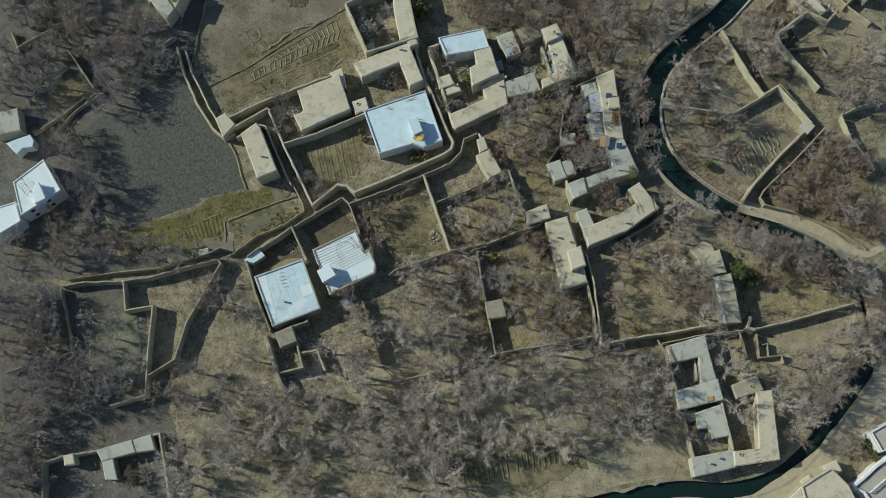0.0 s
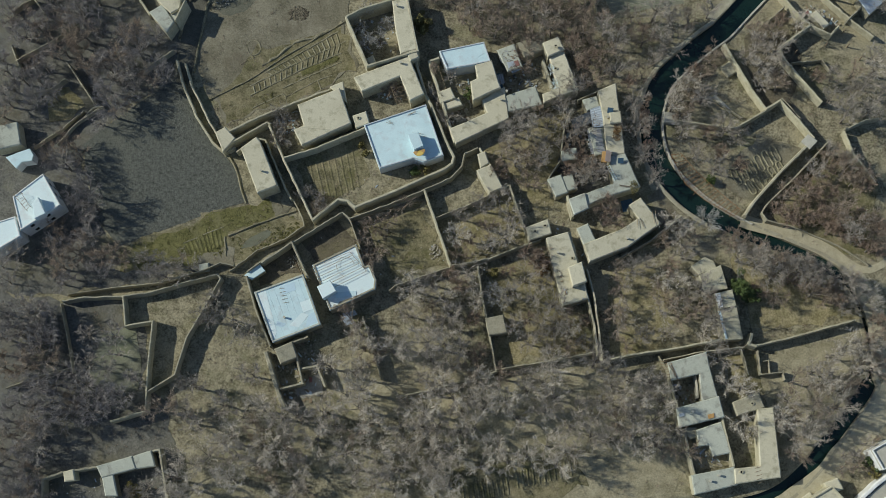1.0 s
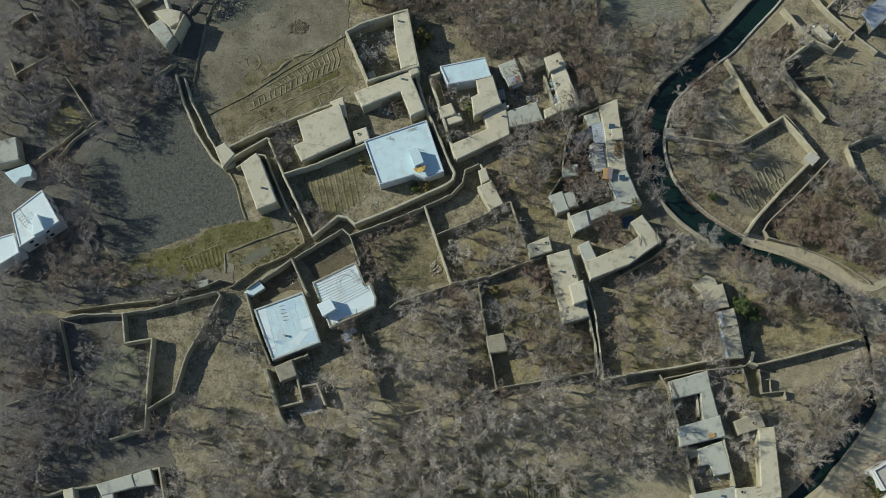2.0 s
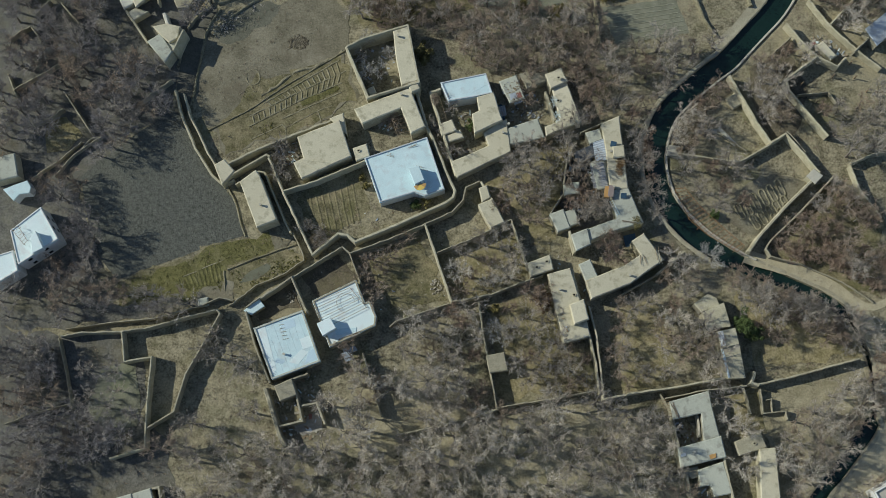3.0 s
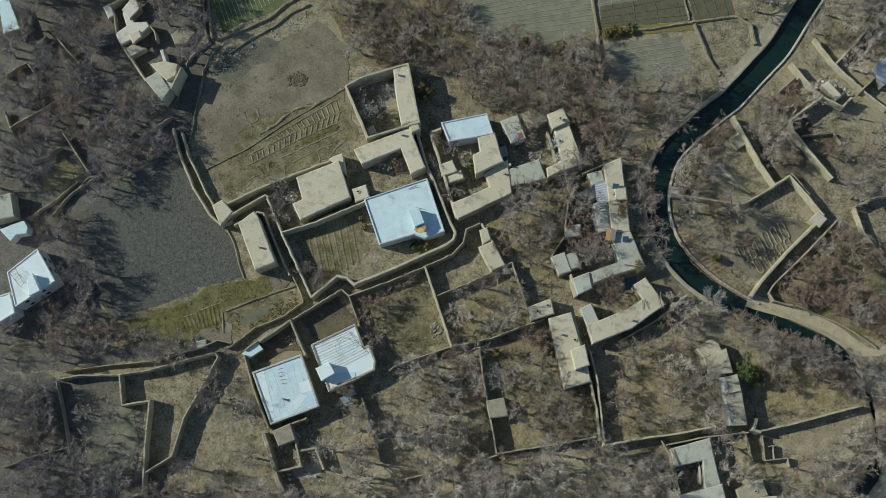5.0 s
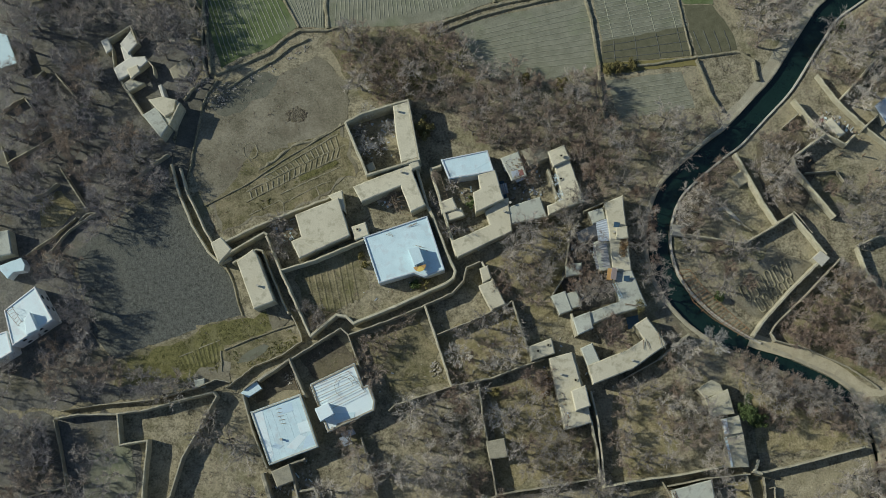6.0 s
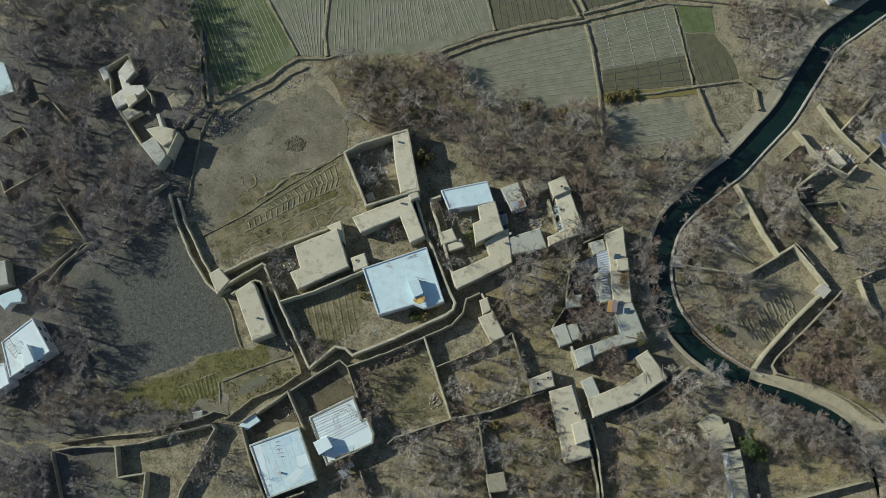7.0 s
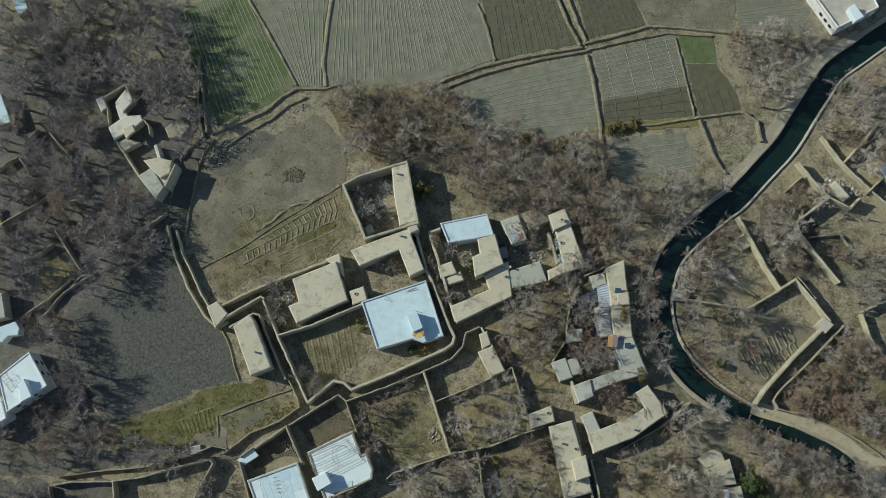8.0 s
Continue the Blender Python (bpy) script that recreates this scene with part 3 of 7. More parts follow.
field([(-19.3, 79.7), (-16.9, 80.7), (-14.6, 81.0), (-13.0, 74.6), (-15.6, 73.7), (-17.4, 77.5)], PALE_EARTH, "pale trodden floor of a walled yard", 0.05, "yard_floor")
field([(-34.9, 4.1), (-32.2, 6.0), (-28.8, 7.8), (-29.2, 3.4), (-33.2, 2.5)], PALE_MUD_FLOOR, "pale grey rubble floor of a ruined yard", 0.07, "yard_floor")
field([(-42.4, 28.8), (-35.3, 32.6), (-33.0, 27.1), (-37.3, 26.9), (-41.6, 24.7)], BROWN_SOIL, "dark brown soil of a small yard", 0.05, "yard_floor")
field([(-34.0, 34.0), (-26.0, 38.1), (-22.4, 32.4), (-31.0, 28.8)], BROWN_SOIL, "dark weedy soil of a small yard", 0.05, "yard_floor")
field([(-87.2, 66.3), (-82.0, 67.9), (-78.6, 64.1), (-82.0, 60.7), (-86.0, 60.5)], DRY_GRASS, "dry grass clearing in a grove", 0.05)
field([(62.8, -16.5), (68.5, -12.4), (74.5, -6.7), (79.1, -2.0), (82.4, -3.1), (78.2, -10.0), (69.1, -16.7), (64.7, -18.6)], PALE_EARTH, "pale trodden bank between canal and road", 0.04)
field([(58.2, -14.8), (63.4, -10.2), (69.1, -4.4), (71.9, -0.7), (68.8, 0.5), (62.7, -5.9), (58.7, -9.0)], PALE_EARTH, "pale canal bank under bare trees", 0.04)
field([(-34.1, 69.7), (-30.6, 71.3), (-26.5, 73.3), (-26.0, 72.3), (-30.4, 70.0), (-33.5, 68.7)], GREEN_GRASS, "green grass strip beside old vegetable beds", 0.09)
field([(-37.3, 4.6), (-34.9, 5.5), (-30.5, 6.4), (-28.2, 4.7), (-28.8, 1.4), (-36.0, 0.5)], BARE, "pale bare floor of a ruined yard", 0.03)
field([(-28.3, 100.5), (-13.9, 100.7), (-2.5, 99.3), (2.0, 89.2), (-7.2, 85.3), (-20.8, 85.6), (-25.4, 92.2)], GRASS, "brown grove floor with dry weeds", 0.03, "grove_floor")
field([(-4.5, -11.6), (19.4, -9.0), (20.7, -15.4), (9.3, -19.4), (-4.6, -16.9)], GRASS, "terraced dry beds")
field([(15.4, -13.7), (20.5, -9.6), (30.3, -6.6), (39.3, -9.5), (39.9, -15.9), (37.1, -18.2), (23.1, -19.9), (12.4, -21.5)], PALE_EARTH, "bare pale slope above the canal")
field([(55.9, 8.5), (73.2, 11.4), (74.5, 3.6), (64.6, -9.1), (59.9, -13.3), (57.4, -11.1), (55.6, -1.4)], PALE_EARTH, "bare pale yard under trees")
field([(49.4, 8.5), (55.4, 8.8), (55.4, 1.9), (49.3, 0.5)], DRY_GRASS, "dry grass beds beside a ruin")
field([(51.4, 28.6), (62.1, 26.1), (72.7, 22.1), (76.5, 16.0), (61.2, 13.6), (54.2, 13.7), (54.1, 19.7)], DRY_GRASS, "dry grass slope under canal trees")
field([(-30.5, 6.4), (-14.9, 13.8), (2.6, 5.5), (22.4, 7.2), (36.5, 4.6), (36.9, -6.3), (17.4, -5.8), (-5.4, -6.2), (-21.7, -0.4)], PALE_EARTH, "pale dry floor of an open orchard", 0.01)


def furrows(quad, n, m, across):
    """Furrows across one field."""
    ridges(quad, n, m, 0.045, 0.2, 0.06, across=across)


furrows([(-57.1, 116.9), (-49.6, 94.5), (-35.8, 101.9), (-46.1, 125.3)], 17, PALE_RIDGE, 0)
furrows([(-40.6, 115.3), (-33.5, 101.8), (-28.9, 101.7), (-27.8, 124.8)], 10, PALE_RIDGE, 0)
furrows([(-27.1, 101.7), (-25.5, 124.7), (-2.1, 124.1), (4.5, 106.3)], 34, PALE_RIDGE, 0)
furrows([(5.9, 117.8), (7.4, 106.4), (22.4, 109.4), (19.4, 122.3)], 12, FALLOW, 0)
furrows([(22.8, 122.3), (25.9, 110.3), (36.9, 112.8), (33.2, 122.0)], 9, FALLOW, 0)
furrows([(25.7, 105.8), (2.7, 100.4), (4.2, 90.3), (26.5, 92.2)], 11, PALE_RIDGE, 0)
furrows([(43.0, 110.3), (26.6, 107.0), (28.3, 97.1), (45.4, 100.0)], 11, PALE_RIDGE, 4)
furrows([(45.6, 99.8), (28.3, 96.6), (28.3, 92.6), (46.7, 93.7)], 3, FALLOW, 4)
furrows([(43.2, 89.5), (29.6, 87.7), (31.6, 80.7), (45.9, 82.7)], 7, PALE_RIDGE, 0)
furrows([(68.5, 117.4), (55.3, 115.3), (56.2, 112.0), (70.8, 111.3)], 5, PALE_RIDGE, 0)
furrows([(45.6, 98.8), (47.4, 93.8), (55.0, 94.5), (54.1, 98.7)], 4, FALLOW, 0)
ridges([(-31.6, 40.4), (-34.2, 50.6), (-23.1, 55.0), (-21.4, 44.8)], 9, GRASS, 0.05, 0.5, 0.04, label="grassy garden beds beside a house")
ridges([(-57.2, 34.2), (-49.8, 37.0), (-49.0, 33.1), (-56.0, 31.7)], 0, GREEN_GRASS, 0.06, 0.7, 0.07, across=9, label="short raised green beds in the grass strip")
for quad, n in (([(-3.2, -14.9), (6.3, -13.5), (6.7, -16.7), (-2.7, -17.8)], 10), ([(7.2, -12.6), (18.5, -10.6), (18.8, -13.5), (7.5, -15.7)], 11)):
    ridges(quad, 0, GRASS, 0.07, 0.5, 0.14, across=n, label="short raised beds on a dry terrace")
for line in ([(-41.5, 69.9), (-34.1, 74.0), (-26.0, 78.7)], [(-44.5, 67.1), (-35.3, 71.6), (-24.6, 76.4)], [(-44.5, 64.9), (-34.7, 69.9), (-25.5, 73.8)]):
    mud_wall(line, 0.15, 0.34, DIKE_EARTH, "low earth rim along old vegetable beds", "bed_rim", 0.1, -0.1, 1.5)
for quad, n in (([(-41.1, 69.6), (-26.0, 78.4), (-25.3, 76.2), (-40.1, 69.1)], 15), ([(-44.3, 66.8), (-25.1, 76.1), (-25.8, 74.0), (-43.8, 65.2)], 17)):
    ridges(quad, 0, DIKE_EARTH, 0.06, 0.4, 0.13, across=n, label="short raised rims of old vegetable beds")
for line in ([(-37.6, 66.4), (-32.4, 68.8), (-25.5, 71.8)], [(-36.8, 62.8), (-37.0, 64.5), (-30.4, 67.9), (-27.4, 69.0)], [(-30.4, 67.9), (-29.7, 65.9)], [(-43.9, 62.2), (-37.6, 65.2), (-36.8, 64.2)]):
    mud_wall(line, 0.13, 0.28, DIKE_EARTH, "low earth rim of a garden plot", "bed_rim", 0.1, -0.1, 1.5)
mud_wall([(-42.0, 71.6), (-38.8, 73.4), (-35.3, 76.5), (-31.1, 77.4), (-25.3, 80.6)], 0.25, 0.5, DIKE_EARTH, "weedy bank above old vegetable beds", "dike", 0.3, -0.2, 1.8)



def bed_rim(a, b, width, label="rounded earth rim of a garden bed", height=0.3):
    """A low rim in the shape of a long loop, from a to b."""
    a, b = Vector(a), Vector(b)
    along = (b - a).normalized()
    side = Vector((-along.y, along.x)) * width / 2
    line = []
    for c, start in ((a, 90), (b, 270)):
        for k in range(7):
            w = radians(start + k * 30)
            line.append(c + along * math.cos(w) * width / 2 + side * math.sin(w))
    mud_wall(line + [line[0]], height, 0.3, DIKE_EARTH, label, "bed_rim", 0.08, -0.1)


for a, b in (((53.4, 45.8), (54.4, 43.5)), ((55.1, 46.7), (56.0, 44.4)), ((56.7, 47.6), (57.7, 45.3)), ((58.4, 48.5), (59.3, 46.2)), ((60.0, 49.4), (61.0, 47.1)), ((61.7, 50.3), (62.6, 48.0)), ((56.3, 43.2), (57.2, 41.4)), ((57.9, 44.1), (58.7, 42.3)), ((59.5, 45.1), (60.3, 43.2)), ((61.0, 46.0), (61.9, 44.2)), ((62.6, 47.0), (63.5, 45.1)), ((60.4, 43.6), (60.8, 42.3)), ((61.7, 44.6), (62.1, 43.3)), ((63.0, 45.7), (63.4, 44.4))):
    bed_rim(a, b, 1.1, height=0.24)
bed_rim(*[(-43.8, 75.9), (-43.7, 75.2)], 2.7, "old earth ring on bare ground", 0.12)

# ---- earth dikes between the fields ----
DIKE = "earth dike with a worn grassy crest"


def field_dike(line, h, w):
    """An earth dike between fields."""
    mud_wall(line, h * 0.9, w * 0.5, DIKE_EARTH, DIKE, "dike", 0.12, -0.2, 1.7)


field_dike([(-62.2, 117.5), (-59.2, 113.7), (-55.5, 107.6), (-53.8, 104.5), (-53.0, 98.5), (-52.2, 92.0)], 0.7, 1.0)
field_dike([(-54.1, 108.1), (-54.1, 102.0), (-54.0, 96.1), (-53.4, 92.8), (-52.9, 91.3), (-54.5, 90.0), (-56.2, 88.4), (-57.5, 86.5)], 0.9, 0.8)
field_dike([(-50.9, 90.6), (-52.7, 87.8), (-53.8, 85.3), (-54.5, 80.9), (-55.4, 76.0), (-56.2, 70.5)], 0.5, 0.7)
field_dike([(-51.2, 91.8), (-44.8, 94.3), (-40.3, 96.3), (-36.9, 99.3), (-34.0, 100.9), (-28.2, 100.8), (-25.4, 101.5)], 0.6, 0.9)
field_dike([(-48.8, 88.7), (-43.7, 92.2), (-39.1, 94.6), (-35.7, 97.5), (-32.2, 99.0)], 0.5, 0.8)
field_dike([(-7.6, 100.5), (-2.4, 102.6), (3.4, 104.6), (9.1, 105.9), (16.0, 107.1), (24.1, 108.3)], 0.6, 1.0)
field_dike([(-4.7, 100.0), (3.3, 103.0), (9.1, 104.5), (16.0, 106.0), (25.2, 107.5)], 0.6, 0.9)
field_dike([(19.2, 119.7), (21.4, 113.5), (23.8, 108.7)], 0.7, 1.0)
field_dike([(21.3, 119.6), (23.3, 113.5), (25.0, 109.6)], 0.7, 0.9)
field_dike([(24.6, 109.1), (29.8, 110.2), (37.9, 112.4), (43.6, 112.0), (53.8, 110.6), (65.0, 108.9)], 0.6, 0.9)
field_dike([(25.2, 107.7), (32.1, 109.2), (41.3, 110.9), (50.3, 110.0)], 0.5, 0.7)
field_dike([(24.9, 106.7), (26.1, 101.5), (26.8, 95.5), (27.3, 91.4), (27.4, 87.4), (27.8, 80.4)], 0.6, 1.1)
field_dike([(28.6, 91.4), (38.2, 91.8), (46.6, 93.0), (55.1, 94.0), (57.3, 93.5)], 0.6, 0.9)
field_dike([(47.0, 92.5), (48.3, 88.7), (49.9, 84.0), (51.5, 81.5)], 0.9, 1.0)
field_dike([(56.0, 93.7), (58.4, 91.9), (59.0, 87.8)], 0.9, 1.2)
field_dike([(43.0, 109.9), (44.3, 103.4), (46.1, 93.5)], 0.4, 0.6)
field_dike([(-28.1, 101.3), (-28.6, 106.3), (-27.7, 114.8), (-26.6, 122.1)], 0.4, 1.3)
field_dike([(3.0, 118.2), (4.9, 112.8), (6.4, 106.0)], 0.4, 0.9)
field_dike([(-34.1, 101.7), (-39.9, 112.9), (-44.7, 121.3)], 0.4, 0.8)
field_dike([(-52.8, 64.3), (-44.3, 68.6), (-37.5, 73.2), (-30.6, 77.3), (-24.8, 80.7)], 0.3, 0.5)
field_dike([(-57.1, 34.0), (-52.9, 35.8), (-49.3, 37.2)], 0.14, 0.5)
field_dike([(-48.3, 35.3), (-43.9, 37.0), (-39.4, 38.6), (-34.7, 40.1)], 0.4, 0.6)
field_dike([(-49.0, 35.1), (-48.7, 31.1)], 0.3, 0.6)
field_dike([(-48.6, 52.4), (-46.8, 48.7), (-45.6, 44.0), (-44.8, 42.0)], 0.4, 0.6)

for line in ([(45.9, 61.4), (47.9, 61.4), (50.4, 61.4)], [(50.7, 61.9), (52.4, 60.2), (54.0, 58.3)]):
    mud_wall(line, 0.3, 0.8, CONCRETE, "low pale concrete garden walk", "garden_walk", 0.03, -0.1)

# ---- garden and lane walls ----
LANE = "thick mud lane wall with a rounded top"


def lane_wall(line, h, w):
    """A wall along a lane or round a garden."""
    mud_wall(line, h, w * 0.7, MUD if w > 0.55 else OLD_MUD, LANE if w > 0.6 else "mud-plastered garden wall with a worn rounded top")


lane_wall([(-10.2, 71.1), (-7.9, 62.8), (-6.9, 60.7), (-3.6, 51.8), (-2.6, 49.7), (-3.0, 48.3), (-4.4, 47.3), (-14.5, 42.9), (-22.5, 39.8), (-24.0, 41.1), (-25.9, 41.5), (-31.1, 37.3)], 3.0, 0.85)
lane_wall([(-30.9, 37.3), (-36.8, 50.0), (-39.8, 57.4)], 3.0, 0.7)
lane_wall([(-39.6, 57.7), (-40.3, 58.1), (-46.6, 54.5), (-48.6, 53.0)], 3.0, 0.7)
lane_wall([(-36.8, 50.5), (-30.1, 52.4), (-22.8, 55.4), (-20.2, 56.4)], 3.0, 0.6)
lane_wall([(-47.9, 56.5), (-42.0, 59.3), (-38.0, 60.9), (-27.9, 64.6), (-25.6, 65.9)], 3.0, 0.8)
lane_wall([(-46.6, 52.2), (-41.9, 54.9), (-40.7, 54.6), (-39.5, 51.4), (-36.8, 44.8), (-35.4, 42.0)], 2.2, 0.6)
lane_wall([(-59.5, 72.8), (-58.1, 67.4), (-55.0, 60.2), (-51.6, 54.6), (-49.1, 52.3), (-47.0, 53.5)], 1.6, 0.7)
lane_wall([(-57.7, 71.9), (-56.2, 66.8), (-54.3, 63.2), (-52.4, 59.0), (-50.6, 56.1)], 1.6, 0.6)
lane_wall([(59.0, 35.0), (63.7, 34.1), (67.9, 32.1), (72.7, 29.8), (76.8, 26.9), (78.3, 25.6)], 0.6, 0.45)
lane_wall([(-47.7, 27.9), (-46.7, 28.4), (-45.2, 29.6), (-42.2, 31.9), (-36.9, 33.9), (-32.9, 36.6), (-33.2, 38.3), (-35.2, 42.3)], 1.4, 0.4)
lane_wall([(-44.0, 27.3), (-40.0, 30.1), (-35.3, 32.8), (-30.1, 35.9), (-25.1, 38.9), (-23.6, 37.6), (-14.5, 40.7), (-8.7, 43.1), (-3.4, 45.3), (-1.1, 47.8), (-0.4, 50.4), (2.3, 51.5)], 2.6, 0.5)
lane_wall([(-8.7, 43.1), (-6.8, 37.2), (-3.7, 27.2)], 2.6, 0.7)
lane_wall([(-6.7, 37.2), (2.1, 40.6), (8.3, 43.6)], 2.4, 0.4)
lane_wall([(-23.7, 37.6), (-21.2, 30.6)], 2.4, 0.4)
lane_wall([(-3.7, 27.4), (4.0, 28.7), (7.9, 30.2), (14.2, 32.3)], 2.4, 0.5)
lane_wall([(-4.1, 27.2), (-14.7, 23.9), (-16.0, 22.8)], 2.2, 0.4)
lane_wall([(1.6, 27.1), (2.2, 21.6), (3.2, 15.1), (4.5, 6.7), (12.1, 7.8), (18.6, 8.7), (23.5, 9.6)], 2.6, 0.5)
lane_wall([(8.4, 43.6), (9.4, 40.2), (11.4, 33.5)], 2.4, 0.5)
lane_wall([(2.6, 51.4), (4.7, 47.6), (6.9, 43.0)], 2.8, 0.6)
lane_wall([(19.8, 33.2), (21.4, 26.6), (22.8, 19.8), (23.7, 14.7), (24.1, 8.8)], 3.0, 0.6)
lane_wall([(22.9, 25.9), (24.1, 20.0), (24.9, 7.9), (31.4, 9.0), (38.9, 9.9), (52.0, 12.2)], 2.8, 0.6)
lane_wall([(36.7, 7.8), (44.3, 9.2), (52.3, 9.9)], 2.4, 0.4)
lane_wall([(54.5, 10.1), (60.4, 11.3), (65.8, 12.6), (74.0, 14.6)], 2.4, 0.6)
lane_wall([(53.9, 12.5), (53.1, 10.4), (54.5, 9.9)], 2.8, 0.9)
lane_wall([(51.5, 10.2), (52.3, 7.8), (52.8, 4.6)], 1.8, 0.4)
lane_wall([(55.0, 9.3), (55.2, 4.6), (59.5, 5.0), (59.7, 3.4)], 1.6, 0.4)
lane_wall([(55.9, 7.2), (57.0, 7.4), (57.0, 4.8)], 1.4, 0.3)
lane_wall([(-21.2, 17.9), (-19.7, 12.5), (-18.6, 8.6), (-17.7, 5.6)], 2.2, 0.45)
lane_wall([(-14.9, 1.9), (-6.2, 3.7), (0.4, 5.2), (4.8, 6.5)], 2.2, 0.5)
lane_wall([(-46.8, 28.8), (-49.5, 29.5), (-53.2, 27.9), (-62.0, 25.7), (-70.8, 25.0), (-79.7, 23.9)], 1.6, 0.4)
lane_wall([(-80.4, 22.4), (-76.0, 23.0), (-68.7, 23.0), (-62.6, 23.8), (-55.9, 25.6), (-49.8, 26.9), (-49.2, 26.1), (-52.4, 20.1), (-55.6, 14.5), (-57.7, 7.3), (-63.2, 4.0)], 2.6, 0.55)
lane_wall([(-68.3, 23.0), (-67.6, 17.1), (-62.3, 17.9), (-62.9, 9.2), (-63.1, 0.4), (-69.8, -1.4)], 2.8, 0.6)
lane_wall([(-81.0, 22.1), (-79.3, 15.3), (-77.8, 8.3)], 1.8, 0.35)
lane_wall([(-90.7, 5.6), (-85.3, 7.6), (-78.1, 9.3)], 1.8, 0.35)
lane_wall([(-83.7, 55.2), (-80.1, 59.6), (-76.2, 62.3), (-74.5, 63.2)], 1.2, 0.4)
lane_wall([(-88.5, 54.7), (-83.5, 58.1), (-78.5, 62.3)], 1.2, 0.4)
lane_wall([(-93.2, 73.7), (-88.5, 76.3), (-83.4, 79.3)], 1.6, 0.5)
lane_wall([(-94.3, 77.2), (-92.7, 73.3), (-91.7, 71.3)], 1.6, 0.5)
lane_wall([(-81.7, 72.1), (-78.6, 67.4), (-76.2, 63.9)], 2.4, 0.5)
lane_wall([(-88.5, 66.2), (-85.1, 67.3), (-82.5, 69.3)], 1.8, 0.5)
lane_wall([(-66.6, 70.2), (-63.6, 72.6), (-60.2, 74.9)], 1.8, 0.5)
lane_wall([(-78.7, 60.7), (-76.5, 63.0), (-74.8, 63.3)], 1.2, 0.5)
lane_wall([(-83.6, 92.1), (-81.6, 89.7), (-79.7, 87.6)], 2.6, 0.5)
lane_wall([(-89.1, 90.1), (-87.8, 91.7), (-86.3, 93.1)], 1.8, 0.5)
lane_wall([(-94.6, 84.6), (-92.4, 86.3), (-90.1, 87.5)], 1.8, 0.5)
lane_wall([(-89.9, 87.2), (-88.6, 85.5), (-87.6, 83.8)], 1.8, 0.5)
lane_wall([(53.2, 72.3), (55.8, 66.9), (58.3, 61.7), (60.6, 57.9)], 2.4, 0.85)
lane_wall([(60.6, 57.9), (57.0, 55.8), (54.1, 54.2), (47.6, 55.3), (42.1, 56.3)], 2.2, 0.6)
lane_wall([(60.6, 58.0), (63.5, 59.7), (66.4, 56.0), (69.5, 51.5)], 2.6, 0.7)
lane_wall([(69.4, 51.3), (62.8, 45.2), (56.4, 38.6), (54.5, 35.9)], 2.6, 0.9)
lane_wall([(64.0, 60.4), (66.0, 57.7), (67.2, 55.9)], 2.0, 0.5)
lane_wall([(72.4, 50.8), (65.1, 43.6), (59.2, 38.3), (58.0, 36.5), (58.8, 35.0), (62.2, 34.1)], 1.8, 0.5)
lane_wall([(70.9, 75.7), (64.3, 71.0), (65.1, 68.4), (68.6, 63.3), (71.8, 59.0)], 2.8, 0.7)
lane_wall([(65.4, 83.1), (68.1, 79.2), (71.2, 75.7), (75.0, 73.6), (76.8, 75.4)], 2.6, 0.6)
lane_wall([(66.4, 80.3), (63.0, 77.5)], 2.0, 0.4)
lane_wall([(70.6, 88.3), (74.1, 82.8), (79.8, 76.7), (83.8, 73.0)], 2.0, 0.6)
lane_wall([(74.5, 82.8), (79.7, 88.0), (82.2, 91.0)], 2.2, 0.6)
lane_wall([(78.7, 76.7), (84.5, 81.9)], 2.2, 0.5)
lane_wall([(66.9, 68.2), (73.1, 68.6), (74.5, 66.3)], 1.2, 0.4)
lane_wall([(75.9, 53.3), (80.2, 55.1), (83.0, 55.4)], 2.2, 0.5)
lane_wall([(75.8, 53.0), (77.4, 47.8), (81.0, 42.1)], 2.0, 0.6)
lane_wall([(44.6, 61.0), (50.8, 60.7), (56.1, 56.9)], 0.5, 0.5)
lane_wall([(35.9, 8.8), (37.4, 6.0), (38.0, -0.0), (38.7, -5.4)], 1.6, 0.4)
lane_wall([(36.4, 31.9), (42.1, 36.4)], 2.2, 0.7)
lane_wall([(28.6, 27.7), (36.4, 31.9)], 2.0, 0.4)
lane_wall([(22.8, 61.1), (27.9, 63.3)], 2.4, 0.5)
lane_wall([(21.7, 59.1), (19.8, 55.1), (18.9, 50.2)], 3.4, 0.5)
lane_wall([(18.7, 48.3), (16.1, 44.5)], 3.0, 0.4)
lane_wall([(19.7, 40.8), (20.6, 36.5)], 3.4, 0.7)


# ---- houses ----
def hut_on_roof(pts, base, height, material, label):
    return house(pts, height, material, material, 0, label, "stair_hut", base)


def yard_wall(pts, h, w, label="high mud-plastered compound wall"):
    return mud_wall(list(pts) + [pts[0]], h, w, MUD, label, "compound_wall")


house([(-20.5, 56.6), (-8.0, 60.6), (-4.7, 49.8), (-8.6, 48.5), (-10.7, 49.3), (-17.5, 47.4)], 3.6, PALE_ROOF, PLASTER, 0.25, "house with a pale blue-white coated flat roof")
hut_on_roof([(-11.6, 53.6), (-9.6, 54.1), (-8.6, 51.2), (-10.4, 50.4)], 3.6, 2.3, PALE_ROOF, "small pale stair hut on the flat roof")
house([(-45.0, 52.0), (-42.1, 54.2), (-41.3, 53.1), (-37.9, 44.2), (-41.6, 42.8)], 5.0, MUD_ROOF, MUD, 0, "tall mud tower house with rounded roof edges")
